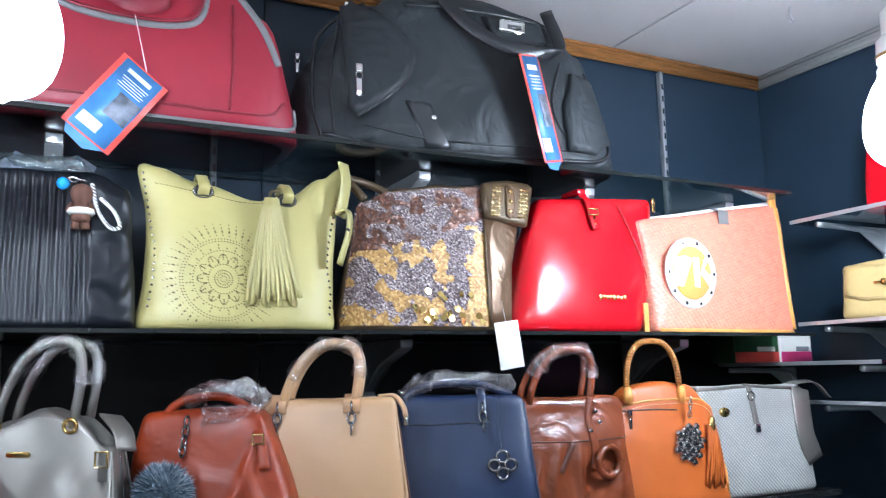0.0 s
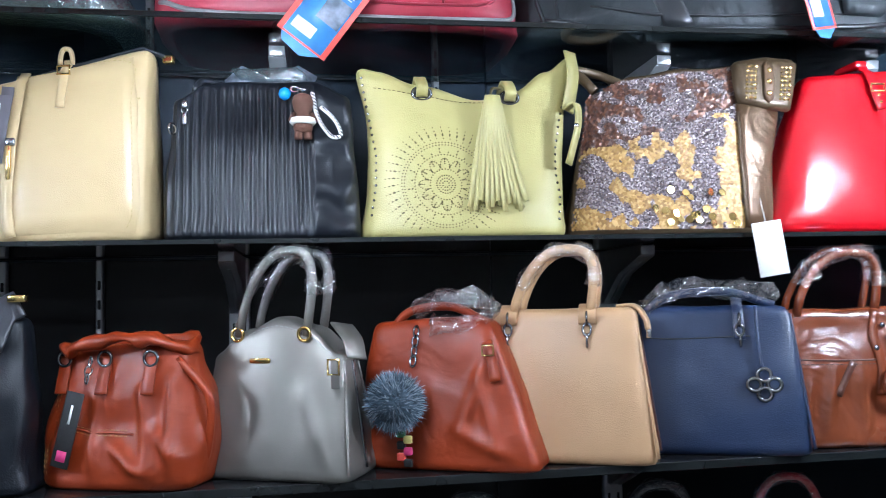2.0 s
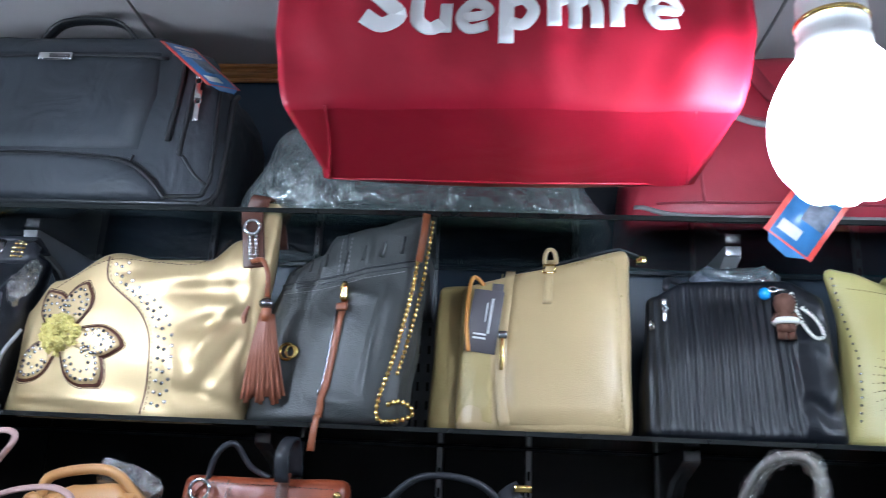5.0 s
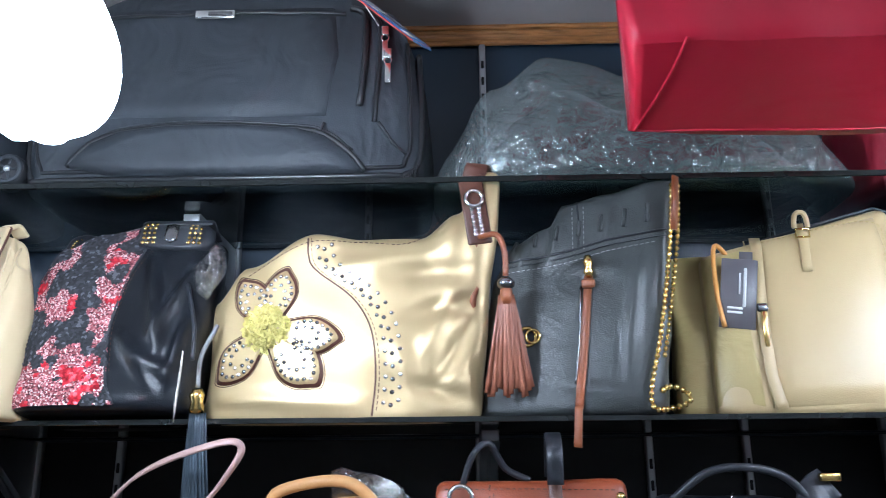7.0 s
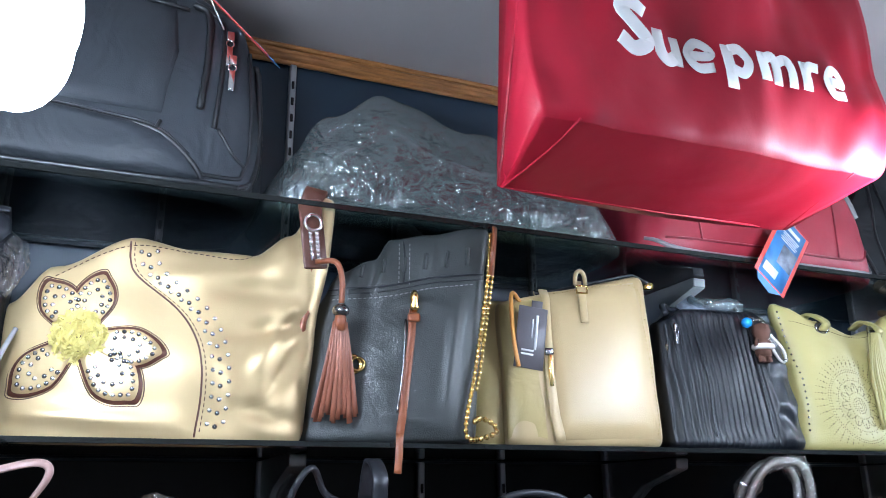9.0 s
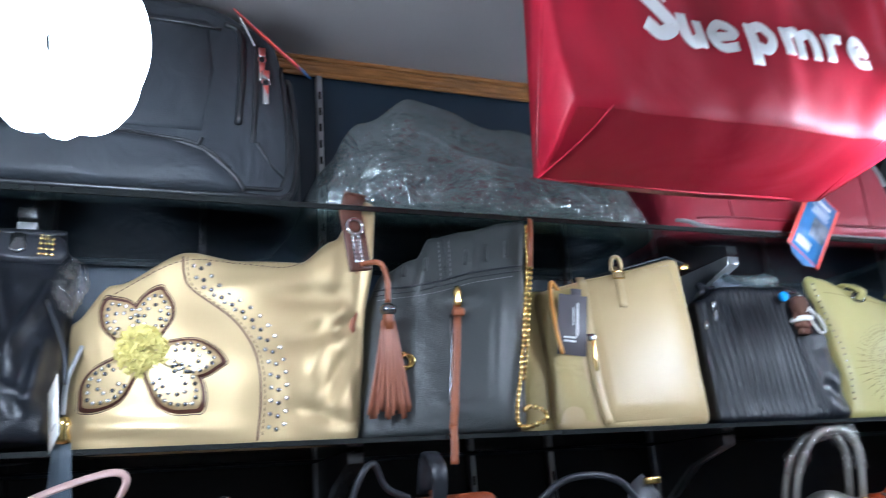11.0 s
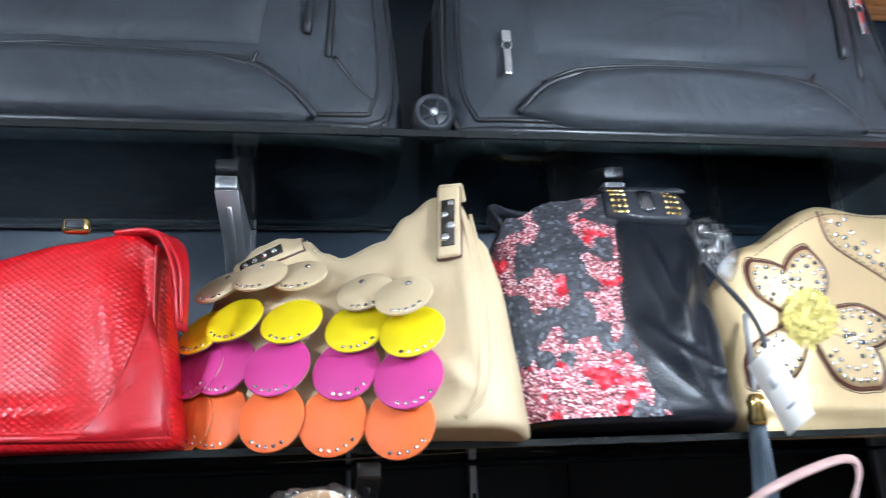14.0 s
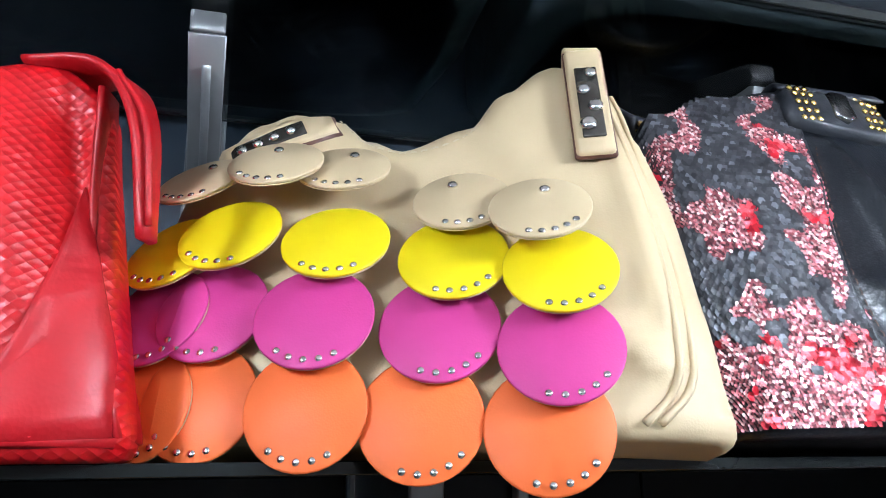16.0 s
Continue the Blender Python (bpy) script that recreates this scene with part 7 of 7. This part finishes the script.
part("side_flap", ribbon(curve([(0.09, -0.01, 0.21), (0.118, -0.04, 0.19), (0.128, -0.05, 0.165)], 5), 0.035, 0.004, side=(0.4, 0.9, 0)), L_SILVER, e)
buckle(e, 0.1, 0.155, lambda x, z: -0.06, 0.016, 0.02, M_GOLD)
part("side_tab", box(0.1, -0.056, 0.145, 0.014, 0.004, 0.04, 0.002), L_SILVER, e)

# rust backpack
e, fy = satchel("rust leather slouchy backpack with black swing tag", -0.58, 0.235, 0.185, 0.19, 0.14, L_RUST, -20, seed=48, n=4.2, wr=0.011, bulge=0.08, disp=folds((0.04, 0.13, 0.06, 0.03, 0.008, 0.013), (0.06, 0.08, 0.1, 0.04, 0.008, 0.011), (0.0, 0.06, 0.07, 0.015, 0.008, 0.011), (-0.03, 0.12, -0.02, 0.02, 0.008, 0.009), (0.08, 0.14, 0.09, 0.02, 0.008, 0.012), (-0.07, 0.11, -0.09, 0.03, 0.007, 0.009)))
part("collar", crumple(tube(curve([(-0.09, -0.03, 0.18), (-0.04, -0.05, 0.195), (0.03, -0.045, 0.2), (0.09, -0.02, 0.185), (0.06, 0.03, 0.19), (-0.05, 0.03, 0.195)], 6, True), 0.009, 10, True), 0.014, 34), L_RUST, e, "gathered collar")
for dz in (0.0, 0.007):
    stitches(e, fy, [(-0.1, 0.088 + dz), (-0.04, 0.074 + dz), (0.03, 0.07 + dz)], L_CAMEL)
seam(e, fy, [(-0.1, 0.091), (-0.04, 0.077), (0.03, 0.073)], 0.0018, L_RUST)
for dx in (0.0, 0.006):
    stitches(e, fy, [(-0.1 + dx, 0.02), (-0.104 + dx, 0.07), (-0.085 + dx, 0.15)], L_CAMEL)
for x in (-0.085, -0.02, 0.05):
    strap_on(e, fy, [(x, 0.175), (x, 0.15), (x, 0.125)], 0.018, L_RUST, off=0.003)
    ring_part(e, (x, fy(x, 0.17) - 0.008, 0.172), 0.01, 0.0022, M_GUN)
chain(e, [Vector((-0.02, -0.075, 0.17)), Vector((-0.04, fy(-0.04, 0.12) - 0.01, 0.125))], 0.005, M_CHROME)
card(e, "swing_tag", 0.026, 0.1, Matrix.Translation((-0.045, fy(-0.05, 0.08) - 0.014, 0.13)) @ pose(0, 0, 0, -4, 12, 0), M_SLOT, [(0, -0.03, 0.003, 0.025, M_INKW), (0, -0.085, 0.014, 0.014, M_PINK)], "black swing tag with a pink square")
handle(e, curve([(0.08, -0.03, 0.17), (0.125, -0.03, 0.12), (0.118, -0.02, 0.05), (0.1, -0.01, 0.02)], 6), 0.007, L_RUST, name="shoulder_strap")

# black bag
e, fy = satchel("black soft leather bag with gold zip end", -0.82, 0.25, 0.21, 0.235, 0.12, L_BLACKSOFT, -6, seed=49, n=4, wr=0.009, disp=folds((0.06, 0.2, 0.08, 0.05, 0.009, 0.012), (0.02, 0.18, 0.03, 0.04, 0.008, 0.01), (-0.05, 0.2, -0.04, 0.05, 0.009, 0.01)))
handle(e, curve([(-0.1, -0.02, 0.22), (-0.04, -0.04, 0.265), (0.04, -0.03, 0.26), (0.09, -0.01, 0.21)], 6), 0.006, L_BLACK)
part("zip_end", box(0.1, -0.02, 0.256, 0.024, 0.012, 0.01, 0.002), M_GOLD, e, "gold zip end")
part("top_flap", ribbon(curve([(0.07, -0.04, 0.19), (0.08, -0.02, 0.235), (0.1, -0.015, 0.25)], 5), 0.04, 0.006), L_BLACK, e)
chain(e, [Vector((-0.02, fy(-0.02, 0.2) - 0.006, 0.23)), Vector((-0.03, fy(-0.03, 0.1) - 0.008, 0.06))], 0.006, M_GUN, "braided_strap")

# saddle brown tote
e, fy = satchel("saddle brown tote with dark strap and keyring", -1.083, 0.25, 0.235, 0.255, 0.12, L_SADDLE, -3, seed=50, n=6)
strap_on(e, fy, [(0.03, 0.262), (0.03, 0.2), (0.03, 0.1), (0.03, 0.02)], 0.016, L_BROWNDK)
part("strap_loop", ribbon(curve([(0.03, -0.04, 0.25), (0.03, -0.045, 0.29), (0.03, 0.0, 0.31), (0.03, 0.03, 0.26)], 5), 0.02, 0.005), L_BLACK, e)
handle(e, curve([(-0.085, -0.02, 0.245), (-0.07, -0.03, 0.285), (-0.05, -0.02, 0.3), (-0.03, 0.0, 0.27), (0.0, 0.0, 0.255)], 5), 0.005, L_BLACK)
ring_part(e, (-0.085, fy(-0.085, 0.235) - 0.012, 0.235), 0.014, 0.003, M_CHROME, "key_ring")
for k, mm in enumerate((M_TAGRED, M_SLOT, M_PINK, M_GREEN, M_PAPER)):
    part("key_charm", box(-0.085 + 0.009 * (k % 3) - 0.006, fy(-0.085, 0.2) - 0.008, 0.21 - 0.012 * k, 0.012, 0.005, 0.02, 0.002).moved(pose(0, 0, 0, 0, 0, 0)), mm, e)
seam(e, fy, [(-0.05, 0.25), (-0.05, 0.1)], 0.0014, L_BROWNDK)
stitches(e, fy, [(-0.105, 0.245), (0, 0.245), (0.105, 0.243)], M_THREADDK)
stitches(e, fy, [(-0.045, 0.24), (-0.045, 0.1)], M_THREADDK)
for z in (0.235, 0.205):
    part("side_rivet", lathe([(0.006, 0), (0.006, 0.003), (0.003, 0.005)], 10).moved(Matrix.Translation((0.108, fy(0.105, z) - 0.001, z)) @ FACING), M_GOLD, e)

# camel studded bag
e, fy = satchel("camel leather domed bag with gold studded front", -1.33, 0.215, 0.215, 0.23, 0.13, L_CAMEL, -6, seed=51, n=4.5, top=poly([(-1, 0.15), (-0.8, 0.205), (-0.3, 0.235), (0.3, 0.24), (0.8, 0.21), (1, 0.15)]))
handle(e, curve([(-0.075, -0.03, 0.215), (-0.06, -0.03, 0.245), (0.02, -0.02, 0.255), (0.07, -0.01, 0.215)], 6), 0.009, L_CAMEL)
part("plastic_wrap", crumple(tube(curve([(0.0, -0.01, 0.25), (0.05, 0.0, 0.25), (0.09, 0.0, 0.225)], 6), 0.016, 10), 0.012, 50), M_FILM, e, "clear plastic wrap", smooth=False)
seam(e, fy, [(-0.1, 0.05), (-0.095, 0.16), (-0.05, 0.205), (0.03, 0.212), (0.085, 0.18), (0.1, 0.05)], 0.003, L_TANTRIM, name="piping")
stitches(e, fy, [(-0.092, 0.05), (-0.086, 0.155), (-0.045, 0.195), (0.03, 0.202), (0.076, 0.172), (0.09, 0.05)], M_THREAD)
studs(e, fy, [(0.02 + r * math.cos(k * 6.283 / n), 0.12 + r * math.sin(k * 6.283 / n)) for r, n in ((0.02, 8), (0.032, 12), (0.045, 18), (0.058, 24)) for k in range(n)], 0.0042, D_GOLD)
studs(e, fy, [(-0.075 + 0.012 * k, 0.185 + 0.02 * math.sin(math.pi * (k + 0.5) / 13)) for k in range(13)], 0.0038, D_GOLD, off=0.001)
for x in (-0.062, 0.058):
    strap_on(e, fy, [(x, 0.225), (x * 1.02, 0.15), (x * 1.04, 0.03)], 0.02, L_CAMEL, "belt", off=0.001)
    buckle(e, x, 0.17, lambda X, Z: fy(X, Z) - 0.005, 0.026, 0.02, M_GOLD)
    studs(e, fy, [(x, 0.145), (x, 0.12), (x, 0.095)], 0.0045, D_GOLD, "rivet", off=0.004)
part("buckle_strip", draped([(-0.012, 0.03), (0.03, 0.03), (0.045, 0.2), (0.01, 0.2)], fy, 0.004, 0.003), L_CAMEL, e)
studs(e, fy, [(0.012 + 0.004 * k, 0.05 + 0.03 * k) for k in range(5)], 0.006, D_GUN, "eyelet", off=0.007)
for x in (-0.07, 0.065):
    part("handle_mount", tube(curve([(x - 0.015, -0.045, 0.2), (x, -0.055, 0.215), (x + 0.015, -0.045, 0.2)], 4), 0.008, 8), L_CAMEL, e)

# mauve flap bag
e, fy = satchel("dusty mauve flap bag with long looped strap", -1.55, 0.2, 0.175, 0.205, 0.09, L_MAUVE, -3, seed=52, n=5)
part("flap", draped([(-0.088, 0.1), (-0.03, 0.085), (0.04, 0.085), (0.09, 0.1), (0.085, 0.195), (-0.08, 0.197)], fy, 0.006), L_MAUVE, e)
stitches(e, lambda x, z: fy(x, z) - 0.006, [(-0.08, 0.19), (-0.08, 0.105), (0, 0.093), (0.08, 0.105), (0.078, 0.188)], M_THREADDK)
seam(e, fy, [(-0.09, 0.17), (0, 0.166), (0.088, 0.17)], 0.0016, L_BROWNDK, off=0.005)
part("emblem", disc_geo(0.012, 0.003, 0.6).moved(Matrix.Translation((-0.02, fy(-0.02, 0.13) - 0.006, 0.13))), M_GOLD, e)
part("shoulder_strap", ribbon(curve([(-0.085, -0.04, 0.15), (-0.06, -0.05, 0.2), (0.0, -0.055, 0.265), (0.09, -0.05, 0.3), (0.12, -0.045, 0.295), (0.1, -0.05, 0.255), (0.05, -0.055, 0.19), (0.03, -0.06, 0.14)], 8), 0.009, 0.0035, side=(0.5, 0.4, 0.6)), L_MAUVE, e)
part("shoulder_strap", ribbon(curve([(0.085, -0.04, 0.17), (0.12, -0.06, 0.215), (0.2, -0.07, 0.23), (0.235, -0.07, 0.215), (0.2, -0.07, 0.2), (0.12, -0.06, 0.19)], 8), 0.009, 0.0035, side=(0.1, 0.5, 0.8)), L_MAUVE, e)
part("strap_slide", box(0.045, -0.06, 0.165, 0.014, 0.006, 0.03, 0.002), M_CHROME, e)

# mustard bag
e, fy = satchel("mustard leather bag with gold corner clasps", -1.765, 0.22, 0.2, 0.215, 0.11, L_MUSTARD, -3, seed=53, n=6, top=poly([(-1, 0.19), (-0.5, 0.225), (0, 0.218), (0.5, 0.205), (1, 0.19)]))
part("flap", draped([(-0.1, 0.05), (0.1, 0.05), (0.1, 0.18), (0.0, 0.2), (-0.09, 0.2)], fy, 0.006), L_MUSTARD, e)
NUGGET = lathe([(0.006, 0), (0.0075, 0.004), (0.003, 0.008)], 6).moved(FACING).mesh("clasp_nugget", M_GOLD, False)
for x, z in ((-0.055, 0.205), (0.075, 0.16)):
    for k in range(9):
        q = Matrix.Translation((x - 0.028 + 0.008 * k, fy(x, z) - 0.008, z - 0.02 + 0.009 * math.sin(k * 1.3) + 0.003 * k))
        piece("clasp_nugget", NUGGET, e, q @ pose(0, 0, 0, 0, 40 * k, 0))
        piece("clasp_nugget", NUGGET, e, q @ Matrix.Translation((0.006, 0.001, 0.012)) @ pose(0, 0, 0, 0, 25 * k, 0))
    ring_part(e, (x + 0.04, -0.05, z + 0.022), 0.013, 0.003, M_GOLD)

# tan bag with wrapped arched handle
e, fy = satchel("tan leather satchel with plastic wrapped arched handle", -1.99, 0.24, 0.21, 0.195, 0.12, L_CAMEL, -3, seed=54, n=6)
handle(e, curve([(-0.05, -0.04, 0.18), (-0.01, -0.04, 0.25), (0.05, -0.04, 0.285), (0.085, -0.04, 0.26), (0.06, -0.04, 0.18)], 7), 0.011, L_CAMEL, True)
for x in (-0.06, 0.05):
    part("handle_mount", box(x, fy(x, 0.17) - 0.005, 0.17, 0.018, 0.006, 0.06, 0.002).moved(pose(0, 0, 0, 0, 0, 0)), M_GOLD, e, "gold handle mount")
part("tie", crumple(tube(curve([(-0.04, -0.06, 0.185), (0.02, -0.065, 0.195), (0.09, -0.055, 0.19), (0.11, -0.04, 0.17)], 5), 0.012, 8), 0.008, 40), L_COGNAC, e)

# ---- below, on the lowest shelf in view ----
for x, mm, lab in ((0.2, L_BLACKSOFT, "black handbag with plastic wrapped handle"), (0.42, L_REDDK, "dark red handbag on the lowest shelf"), (-0.1, L_BLACK, "black handbag on the lowest shelf")):
    e = bag(lab, x, 0.11, 0, Z4, FRONT3 + 0.06)
    gb, fy = body(0.2, 0.19, 0.11, 0.05, 0.2, seed=60 + int(x * 10))
    part("body", gb, mm, e)
    handle(e, arch(-0.06, 0.06, 0, 0.19, 0.3), 0.007, mm, True)

# ---- side wall goods ----
e = thing("purse", "khaki leather purse with a gold emblem on a side shelf", "handbag", pose(1.245, 1.385, 1.588, 0, 0, -90))
gb, fy = body(0.23, 0.22, 0.06, 0.035, 0.126, n=7, seed=71)
part("body", gb, L_CREAMDK, e)
part("flap", draped([(-0.108, 0.05), (-0.05, 0.038), (0.05, 0.038), (0.108, 0.05), (0.106, 0.118), (-0.106, 0.118)], fy, 0.004), L_CREAMDK, e)
em = part("emblem", disc_geo(0.009, 0.004, 0.8).moved(Matrix.Translation((0.0, fy(0, 0.075) - 0.004, 0.075))), M_GOLD, e, "small gold emblem")
for q in (-1, 1):
    part("emblem_bar", box(q * 0.016, fy(0, 0.075) - 0.007, 0.075, 0.016, 0.003, 0.005, 0.001, 1), M_GOLD, em)
stitches(e, lambda x, z: fy(x, z) - 0.004, [(-0.1, 0.112), (-0.1, 0.056), (0.0, 0.044), (0.1, 0.056), (0.1, 0.112)], M_THREADDK)
e = thing("purse", "glossy red purse standing on the upper side shelf", "handbag", pose(1.3, 1.33, 1.83, 0, 0, -90))
gb, fy = body(0.25, 0.22, 0.09, 0.04, 0.2, seed=72)
part("body", gb, L_RED, e)
part("handle", tube(arch(-0.06, 0.06, 0, 0.19, 0.27), 0.006, 8), L_REDDK, e)
seam(e, fy, [(-0.11, 0.15), (0.0, 0.145), (0.11, 0.15)], 0.002, L_REDDK)
e = thing("purse", "magenta leather purse on the low side shelf", "handbag", pose(1.24, 1.325, 1.41, 0, 0, -90))
gb, fy = body(0.17, 0.16, 0.05, 0.03, 0.1, n=6, seed=73)
part("body", gb, C["magenta"], e)
part("flap", draped([(-0.078, 0.04), (0.078, 0.04), (0.076, 0.094), (-0.076, 0.094)], fy, 0.003), C["magenta"], e)
part("clasp", disc_geo(0.008, 0.003).moved(Matrix.Translation((0.0, fy(0, 0.045) - 0.003, 0.048))), M_GOLD, e)
for x, w, base, band, trim, lab in ((1.222, 0.155, M_GREEN, M_TAGRED, M_PAPER, "green carton with a red band on the corner shelf"), (1.362, 0.115, M_PAPER, M_PINK, M_INK, "white and pink carton on the corner shelf")):
    e = thing("carton", lab, "box", Matrix.Translation((x, 1.79, 1.498)))
    part("carton_body", box(0, 0, 0.033, w, 0.08, 0.066, 0.002, 1), base, e, smooth=False)
    part("carton_band", box(0, -0.0405, 0.014, w - 0.004, 0.001, 0.026), band, e, smooth=False)
    part("carton_stripe", box(w * 0.2, -0.0405, 0.034, w * 0.4, 0.001, 0.012), trim, e, smooth=False)
    part("carton_lid", box(0, 0, 0.0675, w + 0.003, 0.083, 0.003, 0.001, 1), base, e, smooth=False)
